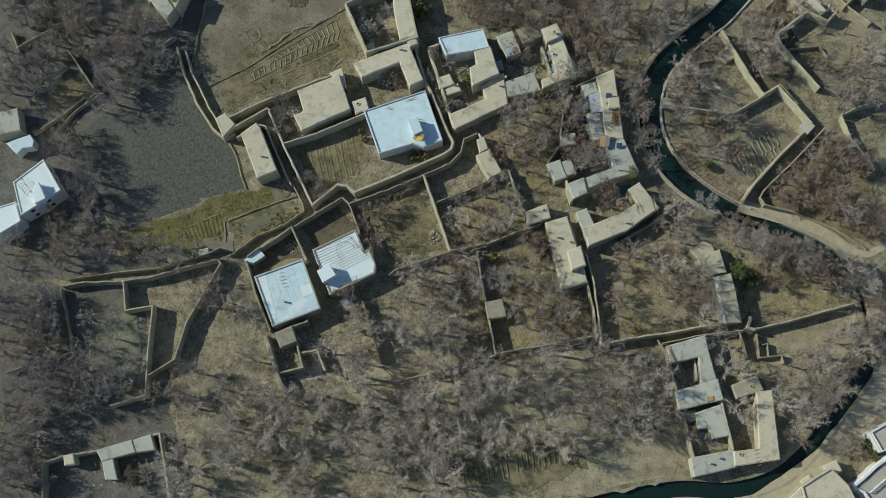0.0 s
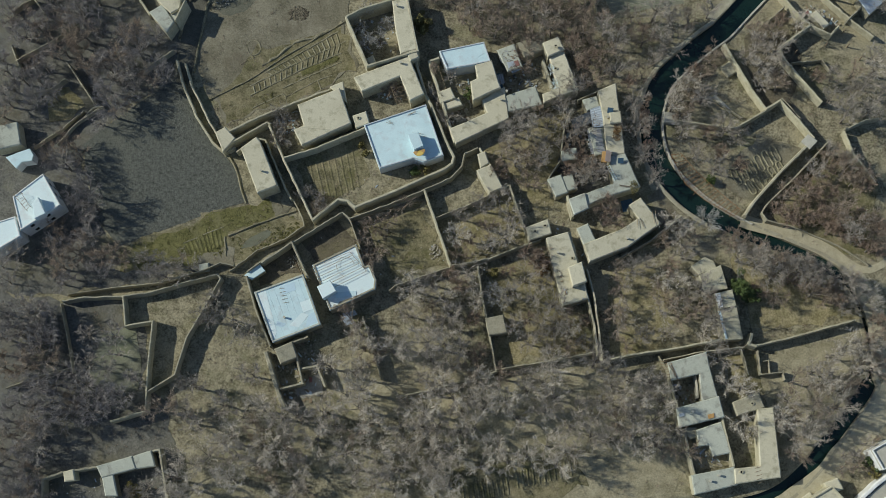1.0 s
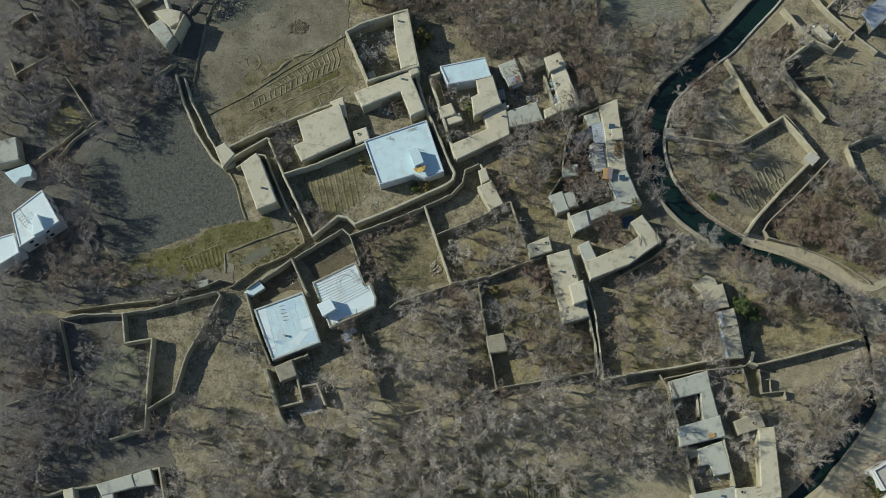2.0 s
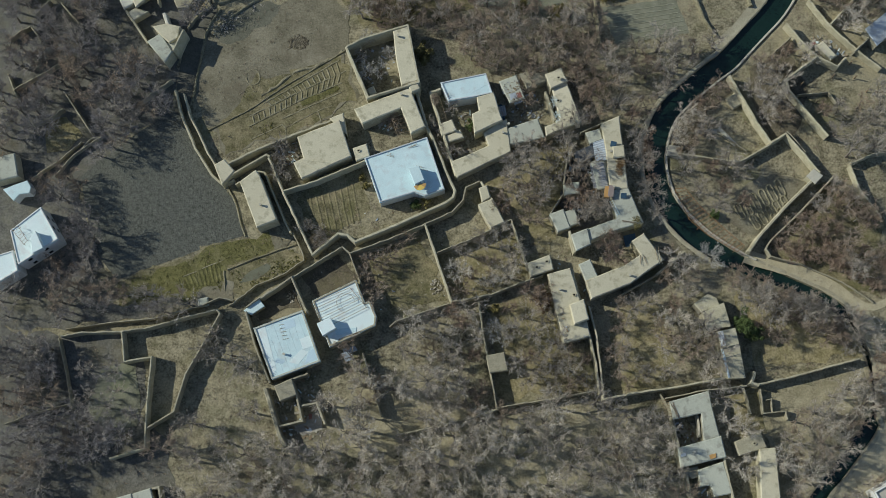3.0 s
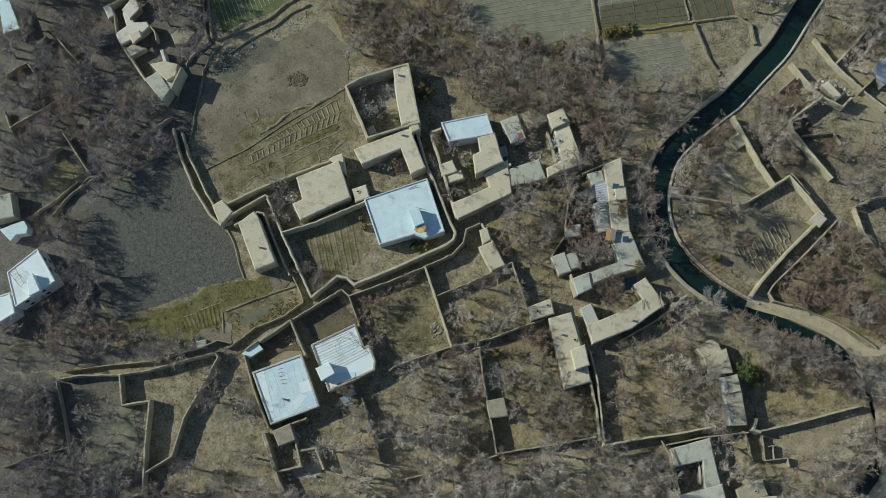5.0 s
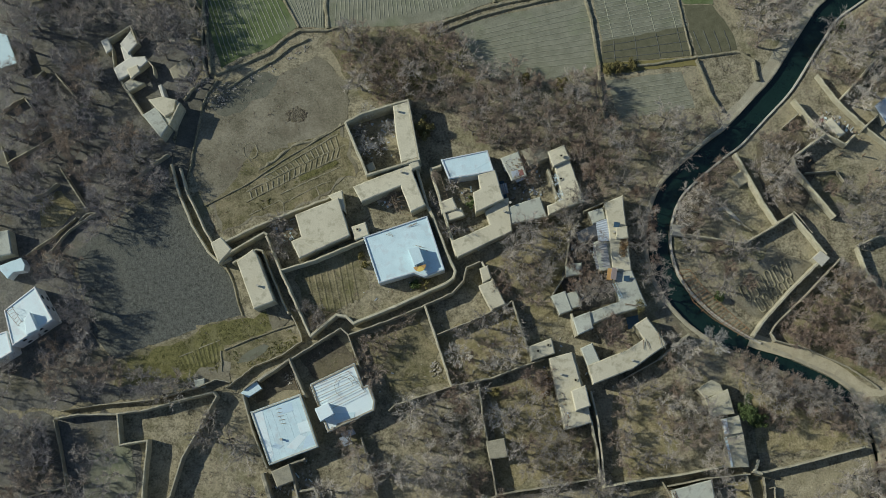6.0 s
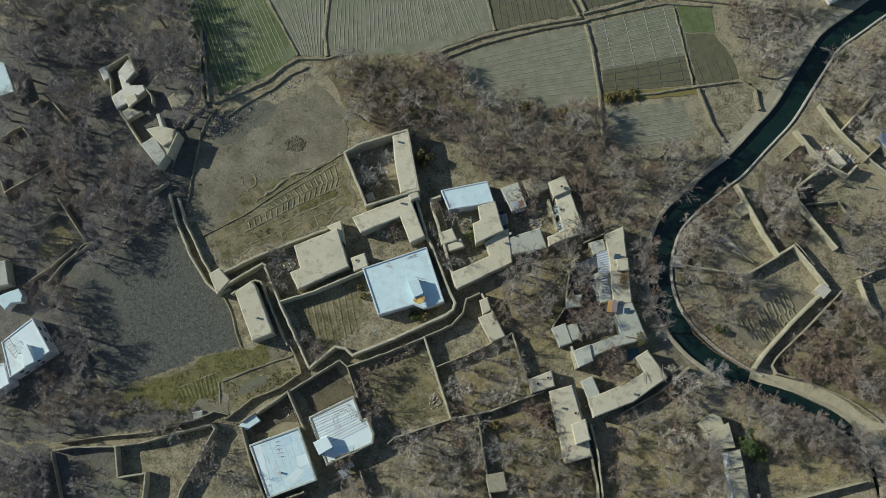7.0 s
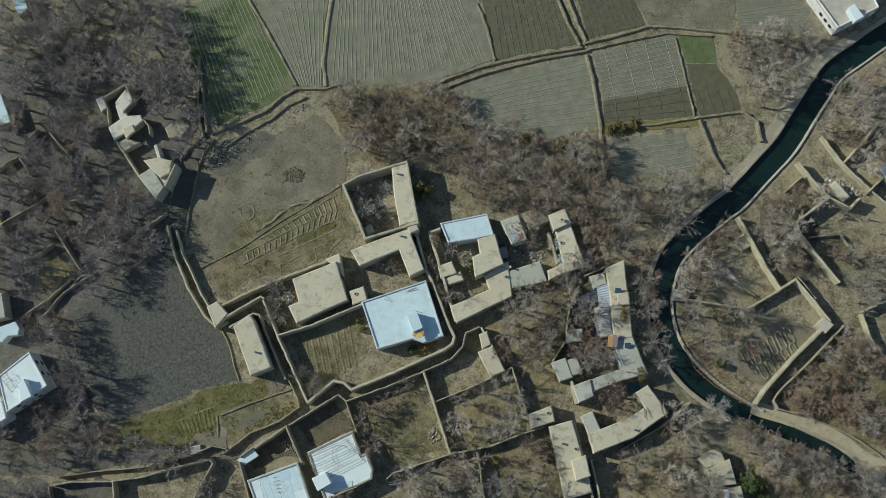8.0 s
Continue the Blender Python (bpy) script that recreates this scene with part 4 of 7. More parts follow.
house([(-33.8, 61.2), (-25.5, 64.4), (-23.3, 57.1), (-33.0, 52.8), (-34.5, 55.9), (-32.5, 56.8)], 4.0, MUD_ROOF, MUD, 0, "tan mud-plastered house with a flat roof", seams=2)
house([(-22.8, 58.7), (-20.2, 59.5), (-19.6, 57.2), (-22.1, 56.2)], 3.4, MUD_ROOF, MUD, 0, "small square mud hut")
house([(-27.3, 65.2), (-24.9, 66.1), (-24.2, 62.0), (-25.9, 63.5)], 3.2, MUD_ROOF, MUD, 0, "small mud store against a wall")
house([(-50.6, 56.1), (-48.8, 57.1), (-46.8, 54.8), (-49.0, 52.2)], 3.2, MUD_ROOF, MUD, 0, "small square mud gatehouse")
house([(-22.3, 66.6), (-11.3, 70.7), (-8.4, 62.7), (-11.1, 61.5), (-13.0, 66.8), (-20.8, 63.7)], 4.4, MUD_ROOF, MUD, 0, "L-shaped mud house round a small yard")
house([(-11.6, 71.5), (-9.9, 72.2), (-9.3, 70.5), (-10.8, 69.8)], 4.8, MUD_ROOF, MUD, 0, "small mud turret at a corner")
yard_wall([(-24.0, 79.7), (-20.8, 81.4), (-11.5, 84.0), (-9.4, 71.8), (-19.6, 68.9)], 5.0, 0.55)
house([(-14.3, 82.8), (-11.5, 83.6), (-9.7, 72.2), (-12.8, 71.3), (-13.8, 77.0)], 4.9, MUD_ROOF, MUD, 0, "long mud house wing inside a walled compound")
house([(-19.9, 71.3), (-18.8, 71.9), (-18.3, 70.7), (-19.4, 70.0)], 2.6, MUD_ROOF, MUD, 0, "small mud shed in a yard corner")
house([(-5.0, 71.7), (4.1, 73.4), (5.3, 69.2), (1.6, 68.5), (-3.5, 67.8)], 4.4, PALE_ROOF, PLASTER, 0.2, "house wing with a pale coated flat roof", seams=1)
house([(2.3, 68.3), (5.5, 69.2), (7.0, 63.5), (1.7, 61.1), (1.3, 64.8), (2.8, 65.5)], 4.6, MUD_ROOF, MUD, 0, "tan mud-plastered house block")
house([(6.9, 63.4), (7.9, 63.9), (8.6, 57.4), (-2.1, 52.4), (-3.2, 55.4), (-0.0, 56.7), (4.5, 58.6), (3.5, 61.3)], 3.2, MUD_ROOF, MUD, 0, "low mud house wing with a flat roof")
mud_wall([(-7.2, 70.2), (-4.7, 61.6), (-2.3, 52.6)], 3.0, 0.6, MUD, LANE)
mud_wall([(-7.2, 70.2), (-5.1, 70.9)], 3.0, 0.6, MUD, LANE)
house([(-5.5, 63.3), (-3.0, 64.2), (-2.1, 62.1), (-5.0, 61.2)], 3.0, MUD_ROOF, MUD, 0, "small mud lean-to in the yard")
house([(-4.4, 60.9), (-1.4, 62.2), (-0.8, 60.8), (-3.6, 59.9)], 2.6, MUD_ROOF, MUD, 0, "small mud lean-to in the yard")
house([(6.9, 72.0), (10.2, 73.2), (11.7, 68.5), (8.9, 67.6)], 3.2, GREY_ROOF, OLD_MUD, 0, "half-ruined grey house with clutter on its roof")
house([(7.4, 61.8), (14.2, 64.0), (15.4, 60.2), (8.3, 58.9)], 3.0, GREY_ROOF, OLD_MUD, 0, "low grey-roofed house under bare trees")
house([(11.0, 73.5), (16.3, 75.1), (17.0, 72.4), (12.4, 70.6)], 3.0, OLD_MUD, OLD_MUD, 0, "low old mud house under bare trees")
house([(17.5, 69.9), (20.2, 71.4), (22.8, 63.0), (19.1, 61.8), (15.9, 60.4), (15.8, 62.0), (18.8, 63.4)], 3.6, MUD_ROOF, MUD, 0, "long tan mud house with patched roof")
house([(16.2, 72.8), (19.2, 74.0), (20.3, 71.4), (17.1, 70.0)], 4.4, MUD_ROOF, MUD, 0, "small upper room of mud brick")
mud_wall([(16.1, 69.8), (17.8, 63.7)], 3.0, 0.5, OLD_MUD)
house([(26.9, 62.2), (30.3, 63.6), (30.7, 57.5), (31.3, 49.0), (28.0, 48.9), (27.5, 57.6)], 4.2, MUD_ROOF, MUD, 0, "long mud house wing beside the canal trees")
house([(28.3, 48.5), (31.4, 48.9), (33.9, 42.1), (29.0, 40.8), (20.6, 37.7), (20.0, 39.7), (29.0, 42.8)], 4.0, GREY_ROOF, MUD, 0, "L-shaped house with a smooth grey roof")
house([(31.8, 38.3), (34.0, 39.6), (37.4, 34.5), (30.9, 30.1), (23.4, 27.3), (22.5, 30.6), (30.0, 33.4), (33.4, 35.5)], 4.0, MUD_ROOF, MUD, 0, "curved mud house wing round a yard")
house([(21.4, 34.0), (23.4, 34.9), (24.8, 31.4), (22.6, 30.6)], 3.2, GREY_ROOF, MUD, 0, "small grey-roofed shed beside a yard")
house([(16.0, 44.2), (18.6, 45.1), (19.7, 41.6), (17.5, 40.8)], 3.2, GREY_ROOF, OLD_MUD, 0, "small grey-roofed shed under trees")
house([(18.8, 44.6), (20.8, 45.2), (21.6, 42.5), (19.9, 41.9)], 3.0, GREY_ROOF, OLD_MUD, 0, "small grey-roofed shed under trees")
house([(19.0, 50.5), (21.9, 50.6), (21.9, 48.6), (19.1, 48.3)], 3.0, GREY_ROOF, OLD_MUD, 0, "small old shed under trees")
house([(21.2, 56.8), (25.0, 58.4), (25.3, 56.1), (21.8, 54.7)], 2.8, DARK_TIN, OLD_MUD, 0, "open shed with a dark sheet roof")
house([(15.2, 32.1), (19.4, 33.2), (22.7, 20.0), (17.8, 18.8), (16.4, 25.6)], 3.6, MUD_ROOF, MUD, 0, "long tan mud house in a walled garden")
hut_on_roof([(19.1, 25.8), (21.6, 26.7), (22.3, 23.1), (19.8, 22.2)], 3.6, 1.8, MUD_ROOF, "small mud upper room on the flat roof")
house([(11.4, 34.5), (15.6, 36.0), (16.1, 33.3), (11.8, 32.0)], 3.2, MUD_ROOF, MUD, 0, "small mud house with roof openings")
house([(2.8, 16.6), (6.1, 17.1), (6.7, 13.9), (3.3, 13.5)], 3.0, OLD_MUD, OLD_MUD, 0, "small old mud shed in the garden")
house([(2.0, 46.5), (4.7, 47.6), (6.9, 43.0), (4.3, 41.9)], 3.2, MUD_ROOF, MUD, 0, "small mud house beside a garden")
house([(2.3, 49.9), (3.6, 50.4), (4.3, 48.1), (2.8, 47.3)], 3.0, MUD_ROOF, MUD, 0, "small mud store beside a garden")
BLUE_HOUSE = house([(-42.2, 22.9), (-32.7, 26.2), (-29.2, 16.2), (-38.5, 12.9)], 3.8, PALE_ROOF, OLD_MUD, 0.25, "house with a pale blue-white seamed flat roof", seams=7, rim=GREY_ROOF)
house([(-30.8, 28.0), (-22.3, 31.9), (-20.6, 27.4), (-19.6, 27.7), (-18.4, 24.7), (-18.6, 22.9), (-27.4, 18.9)], 3.8, WHITE_ROOF, OLD_MUD, 0.2, "house with a white coated flat roof and brown parapet", rim=OLD_MUD)
hut_on_roof([(-29.6, 23.2), (-27.1, 24.3), (-26.0, 22.3), (-28.5, 20.9)], 3.8, 2.2, WHITE_ROOF, "small white stair hut on the flat roof")
house([(-44.5, 26.7), (-41.6, 28.9), (-40.5, 27.5), (-43.1, 25.8)], 2.0, PALE_ROOF, OLD_MUD, 0, "small low pale-roofed room in a yard corner")
house([(-53.8, 29.3), (-52.1, 29.6), (-51.9, 28.1), (-53.6, 27.9)], 0.8, GREY_ROOF, OLD_MUD, 0, "low stone box beside a garden wall", "stone_box")
mud_wall([(-41.1, 28.9), (-35.1, 32.9), (-31.8, 25.6)], 3.0, 0.45, OLD_MUD)
mud_wall([(-44.0, 26.3), (-42.1, 19.7), (-39.1, 12.3)], 3.0, 0.4, OLD_MUD)
house([(-38.0, 11.6), (-34.8, 12.9), (-33.9, 10.0), (-36.9, 8.9)], 3.6, OLD_MUD, OLD_MUD, 0, "small square mud house among ruins")
mud_wall([(-40.0, 11.3), (-37.2, 2.4), (-36.0, 0.2)], 2.8, 0.9, OLD_MUD, "broken mud wall of a ruined yard")
mud_wall([(-34.7, 13.0), (-31.8, 14.0)], 2.8, 0.5, OLD_MUD, "broken mud wall of a ruined yard")
mud_wall([(-34.0, 10.0), (-32.8, 5.0), (-37.2, 4.0)], 2.8, 0.5, OLD_MUD, "broken mud wall of a ruined yard")
mud_wall([(-33.2, 7.8), (-30.1, 8.4), (-28.5, 4.3)], 2.4, 0.5, OLD_MUD, "broken mud wall of a ruined yard")
house([(37.3, 7.0), (44.6, 8.8), (45.1, 5.4), (43.2, 5.0), (39.6, 4.2), (37.8, 3.9)], 3.6, GREY_ROOF, OLD_MUD, 0, "grey-roofed wing of a house round a small yard")
house([(43.2, 4.9), (45.1, 5.4), (46.1, 0.4), (43.3, -0.2)], 3.6, GREY_ROOF, OLD_MUD, 0, "narrow grey-roofed wing along a small yard")
house([(38.3, -1.7), (46.3, 0.3), (47.0, -3.3), (38.6, -5.1)], 3.9, GREY_ROOF, OLD_MUD, 0.0, "grey-roofed house wing with roof vents")
house([(42.0, -5.8), (46.6, -4.4), (47.9, -10.0), (44.8, -10.5), (44.1, -8.4), (42.2, -8.6)], 3.0, GREY_ROOF, MUD, 0, "low tan-grey house wing above a yard")
house([(39.3, -5.4), (41.9, -5.2), (42.5, -6.8), (40.7, -7.2)], 2.2, OLD_MUD, OLD_MUD, 0, "small crumbling hut against a house")
mud_wall([(42.6, 4.8), (42.8, 0.4)], 2.2, 0.4, CONCRETE, "pale plastered wall of a small yard")
mud_wall([(37.8, 3.9), (38.7, -1.4)], 2.8, 0.4, OLD_MUD)
house([(40.4, -14.2), (48.3, -12.9), (48.6, -15.9), (40.8, -17.5)], 3.2, GREY_ROOF, MUD, 0, "low grey-roofed house wing by the canal")
house([(53.6, -2.2), (56.4, -2.0), (56.7, -14.7), (48.4, -15.7), (48.4, -13.2), (53.2, -12.8)], 3.6, MUD_ROOF, MUD, 0, "long mud house wing by the canal")
house([(49.2, -0.7), (54.0, 1.0), (54.9, -1.7), (49.9, -3.1)], 3.0, OLD_MUD, OLD_MUD, 0, "half-ruined mud house under trees")
mud_wall([(39.7, -6.0), (40.4, -10.8), (41.2, -15.0)], 2.6, 0.5, OLD_MUD)
mud_wall([(46.8, -3.4), (48.4, -12.6)], 3.0, 0.5, MUD)
house([(43.1, 25.8), (45.8, 27.6), (47.4, 26.8), (47.9, 25.4), (44.4, 24.2)], 3.2, MUD, OLD_MUD, 0, "low end of an old mud house with a sagging roof")
house([(44.4, 23.9), (48.7, 25.8), (49.7, 21.2), (46.8, 20.9), (45.3, 20.3)], 3.6, MUD, OLD_MUD, 0, "old mud house with a weathered roof", seams=1)
house([(46.9, 20.1), (50.4, 20.8), (50.9, 17.7), (47.5, 17.1)], 4.2, MUD, OLD_MUD, 0, "old mud upper room with a tin edge")
house([(47.5, 17.0), (51.1, 17.6), (51.8, 11.3), (48.4, 11.2)], 3.6, MUD, OLD_MUD, 0, "old mud house wing with a weathered roof")
WHITE_HOUSE = house([(-90.4, 43.2), (-84.6, 47.8), (-80.8, 41.3), (-88.4, 36.3)], 5.2, WHITE_ROOF, WHITE_PAINT, 0.2, "two-storey white house with a white flat roof")
hut_on_roof([(-84.7, 42.5), (-83.1, 39.2), (-85.1, 38.2), (-85.6, 41.2)], 5.2, 1.8, WHITE_ROOF, "white stair hut on the flat roof")
house([(-95.1, 37.6), (-89.8, 39.2), (-88.5, 35.2), (-93.7, 32.0)], 5.0, WHITE_ROOF, WHITE_PAINT, 0.2, "white house with a white flat roof")
house([(-93.2, 52.2), (-90.9, 53.1), (-88.5, 53.9), (-87.7, 52.6), (-87.9, 51.4), (-89.9, 51.2), (-91.0, 49.9)], 3.0, PALE_ROOF, PLASTER, 0, "small house with a pale roof")
house([(-96.7, 58.3), (-91.3, 59.4), (-90.3, 54.9), (-95.3, 53.7)], 3.6, GREY_ROOF, MUD, 0, "small grey-roofed house in a grove")
house([(-92.7, 121.5), (-90.3, 121.5), (-89.2, 118.4), (-91.0, 116.9)], 3.0, PALE_ROOF, OLD_MUD, 0, "small pale-roofed hut in a grove")
house([(-96.3, 101.1), (-93.9, 100.5), (-91.5, 94.5), (-94.7, 93.4)], 3.0, PALE_ROOF, OLD_MUD, 0, "small pale-roofed hut in a grove")
NORTH_HOUSE = house([(69.2, 118.2), (74.4, 109.7), (82.8, 113.8), (80.5, 120.3)], 4.0, CONCRETE, WHITE_PAINT, 0.5, "large white-walled house with a parapet roof")
house([(-71.7, -9.9), (-65.3, -8.2), (-64.5, -10.3), (-70.7, -11.8)], 3.2, GREY_ROOF, OLD_MUD, 0, "long grey-roofed house wing in a compound")
house([(-65.0, -8.2), (-61.7, -7.2), (-60.9, -9.9), (-64.3, -10.3)], 3.0, GREY_ROOF, OLD_MUD, 0, "grey-roofed house wing in a compound")
house([(-70.7, -11.8), (-68.8, -11.5), (-67.8, -15.3), (-69.9, -15.2)], 3.0, GREY_ROOF, OLD_MUD, 0, "narrow grey-roofed shed in a compound")
mud_wall([(-81.8, -19.8), (-82.3, -12.0), (-78.5, -10.8), (-71.8, -9.9)], 2.8, 0.5, OLD_MUD)
mud_wall([(-61.6, -7.2), (-60.1, -7.0), (-59.0, -12.6), (-57.7, -19.9)], 2.8, 0.5, OLD_MUD)
ROAD_HOUSE = house([(60.1, -19.9), (65.7, -16.8), (68.5, -19.9), (70.1, -24.0), (61.5, -26.9)], 4.5, MUD_ROOF, MUD, 0.3, "large tan mud house by the road")
house([(55.6, -23.7), (59.9, -20.3), (61.6, -26.4), (57.2, -28.8)], 4.0, MUD_ROOF, MUD, 0, "tan mud house wing by the road")
house([(73.5, -10.3), (77.4, -8.3), (78.4, -13.0), (75.2, -14.0)], 5.0, CONCRETE, WHITE_PAINT, 0.4, "white house by the road")
house([(71.1, -20.1), (76.3, -16.1), (79.0, -20.1), (73.8, -24.1)], 2.6, CONCRETE, PLASTER, 0, "low grey terrace beside a white house")
house([(66.8, 50.8), (68.3, 52.2), (70.0, 50.8), (68.4, 49.2)], 2.8, CONCRETE, MUD, 0, "small flat gatehouse at a garden corner")
house([(40.4, 58.3), (42.6, 58.0), (42.5, 56.0), (40.0, 56.2)], 1.4, CONCRETE, CONCRETE, 0, "small concrete platform by the canal")
house([(52.6, 67.8), (54.8, 69.1), (55.9, 67.0), (53.9, 65.8)], 1.0, OLD_MUD, OLD_MUD, 0, "low mud platform against a garden wall")
house([(71.5, 78.1), (72.6, 78.9), (74.9, 75.9), (73.8, 75.2)], 2.4, MUD_ROOF, MUD, 0, "narrow mud shed along a wall")
house([(81.0, 81.1), (87.1, 85.7), (87.8, 81.5), (83.0, 77.5)], 3.2, TIN, OLD_MUD, 0, "shed with a tin roof by a yard")
house([(24.7, 54.7), (27.3, 55.5), (28.0, 49.4), (25.6, 49.2)], 3.0, GREY_ROOF, OLD_MUD, 0, "low grey veranda roof along a mud wing")
house([(23.8, 60.8), (26.5, 61.5), (26.9, 59.5), (24.6, 58.6)], 3.0, GREY_ROOF, OLD_MUD, 0, "low grey-roofed room at a wing's end")
hut_on_roof([(28.8, 57.1), (30.8, 57.3), (30.9, 55.2), (28.9, 55.1)], 4.2, 0.9, MUD_ROOF, "small raised mud room on a long wing")

house([(-74.3, 98.8), (-73.2, 99.5), (-72.2, 97.2), (-73.2, 96.5)], 2.4, PALE_MUD, MUD, 0, "small pale mud room in a grove")
house([(-70.4, 98.2), (-68.5, 100.7), (-67.0, 98.4), (-68.9, 96.2)], 2.4, PALE_MUD, MUD, 0, "pale mud upper house in a grove")
house([(-70.4, 97.6), (-69.6, 98.1), (-68.0, 95.3), (-69.3, 94.5)], 2.0, PALE_MUD, MUD, 0, "narrow pale mud passage in a grove")
house([(-71.5, 92.9), (-68.3, 95.1), (-65.3, 95.2), (-64.8, 94.3), (-66.6, 92.7), (-68.1, 91.9), (-70.3, 90.4)], 2.6, PALE_MUD, MUD, 0, "stepped pale mud house wing in a grove")
house([(-69.9, 89.7), (-68.3, 90.6), (-65.7, 89.8), (-68.8, 88.0)], 2.0, MUD_ROOF, MUD, 0, "small tan mud room in a grove")
house([(-64.6, 82.3), (-62.1, 83.9), (-59.7, 80.0), (-61.1, 77.9)], 4.4, GREY_ROOF, MUD, 0, "tall mud house with a patched grey roof beside a lane")
house([(-63.4, 85.3), (-60.7, 85.8), (-58.1, 85.1), (-58.5, 82.8), (-60.1, 81.9), (-61.8, 83.5)], 4.8, MUD_ROOF, MUD, 0, "tan roof room of a tall mud house")
house([(-59.8, 80.1), (-61.2, 81.9), (-60.2, 82.0), (-58.6, 83.0), (-58.3, 85.1), (-57.4, 84.7), (-58.9, 81.1)], 4.0, GREY_ROOF, MUD, 0, "shaded lower terrace of a tall mud house")
house([(-60.4, 92.9), (-57.6, 94.9), (-55.7, 93.4), (-57.3, 91.0), (-59.6, 91.0)], 1.2, OLD_MUD, OLD_MUD, 0, "low ruined mud hut among bare trees")
hut_on_roof([(-68.5, 92.4), (-66.6, 93.1), (-66.1, 91.9), (-67.7, 90.5)], 2.6, 0.7, MUD_ROOF, "small tan roof room on a stepped house")
mud_wall([(-72.8, 99.1), (-68.5, 101.9), (-66.9, 98.2)], 2.8, 0.35, MUD, "worn mud wall of a grove house")
mud_wall([(-72.2, 97.0), (-71.6, 93.0)], 2.2, 0.35, MUD, "worn mud wall of a grove house")
mud_wall([(-65.3, 95.2), (-63.7, 93.3), (-63.3, 91.4)], 2.4, 0.3, MUD, "worn mud wall of a grove house")
mud_wall([(-61.9, 89.0), (-60.8, 85.8)], 3.0, 0.8, PALE_MUD, "worn mud wall of a grove house")
mud_wall([(-70.0, 90.2), (-67.6, 86.4), (-65.2, 82.8)], 2.2, 0.5, MUD, "worn mud wall of a grove house")
mud_wall([(-57.3, 84.4), (-59.3, 80.0)], 5.0, 0.45, MUD, "worn mud wall of a grove house")
house([(-78.1, -10.8), (-76.4, -10.4), (-76.1, -12.2), (-77.8, -12.4)], 3.0, MUD_ROOF, MUD, 0, "small mud room against a compound wall")
hut_on_roof([(76.2, 113.1), (77.6, 114.0), (79.2, 111.4), (77.5, 110.5)], 4.0, 1.8, WHITE_ROOF, "white stair hut on a concrete roof")
mud_wall([(69.9, -20.1), (72.0, -18.6), (74.3, -16.7), (77.3, -14.7)], 3.2, 0.8, WHITE_PAINT, "white-painted terrace wall", "terrace_wall")
mud_wall([(70.1, -20.3), (71.9, -21.2), (72.8, -22.9)], 3.2, 0.6, WHITE_PAINT, "white-painted terrace wall", "terrace_wall")
house([(65.1, -16.2), (67.5, -15.3), (68.3, -17.2), (66.0, -17.9)], 2.6, MUD_ROOF, MUD, 0, "small rough mud annex by the canal road")
house([(60.9, -18.8), (62.5, -17.8), (63.1, -18.7), (61.5, -19.7)], 1.6, MUD_ROOF, MUD, 0, "small mud step block by the canal road")


# white balustrade along the terrace
a, b = [(72.9, -21.2), (77.4, -17.8)]
rail_top = thing("balustrade", a[0], a[1], 2.6, "white balustrade with short posts on a terrace", "balustrade")
d = Vector((b[0] - a[0], b[1] - a[1], 0))
for k in range(10):
    bm = bmesh.new()
    box(bm, Matrix.Translation(d * k / 9), 0.18, 0.18, 0.8)
    part("baluster", bm, WHITE_PAINT, rail_top)
bm = bmesh.new()
tube(bm, Vector((0, 0, 0.85)), d + Vector((0, 0, 0.85)), 0.12, 0.12, 6)
part("handrail", bm, WHITE_PAINT, rail_top)


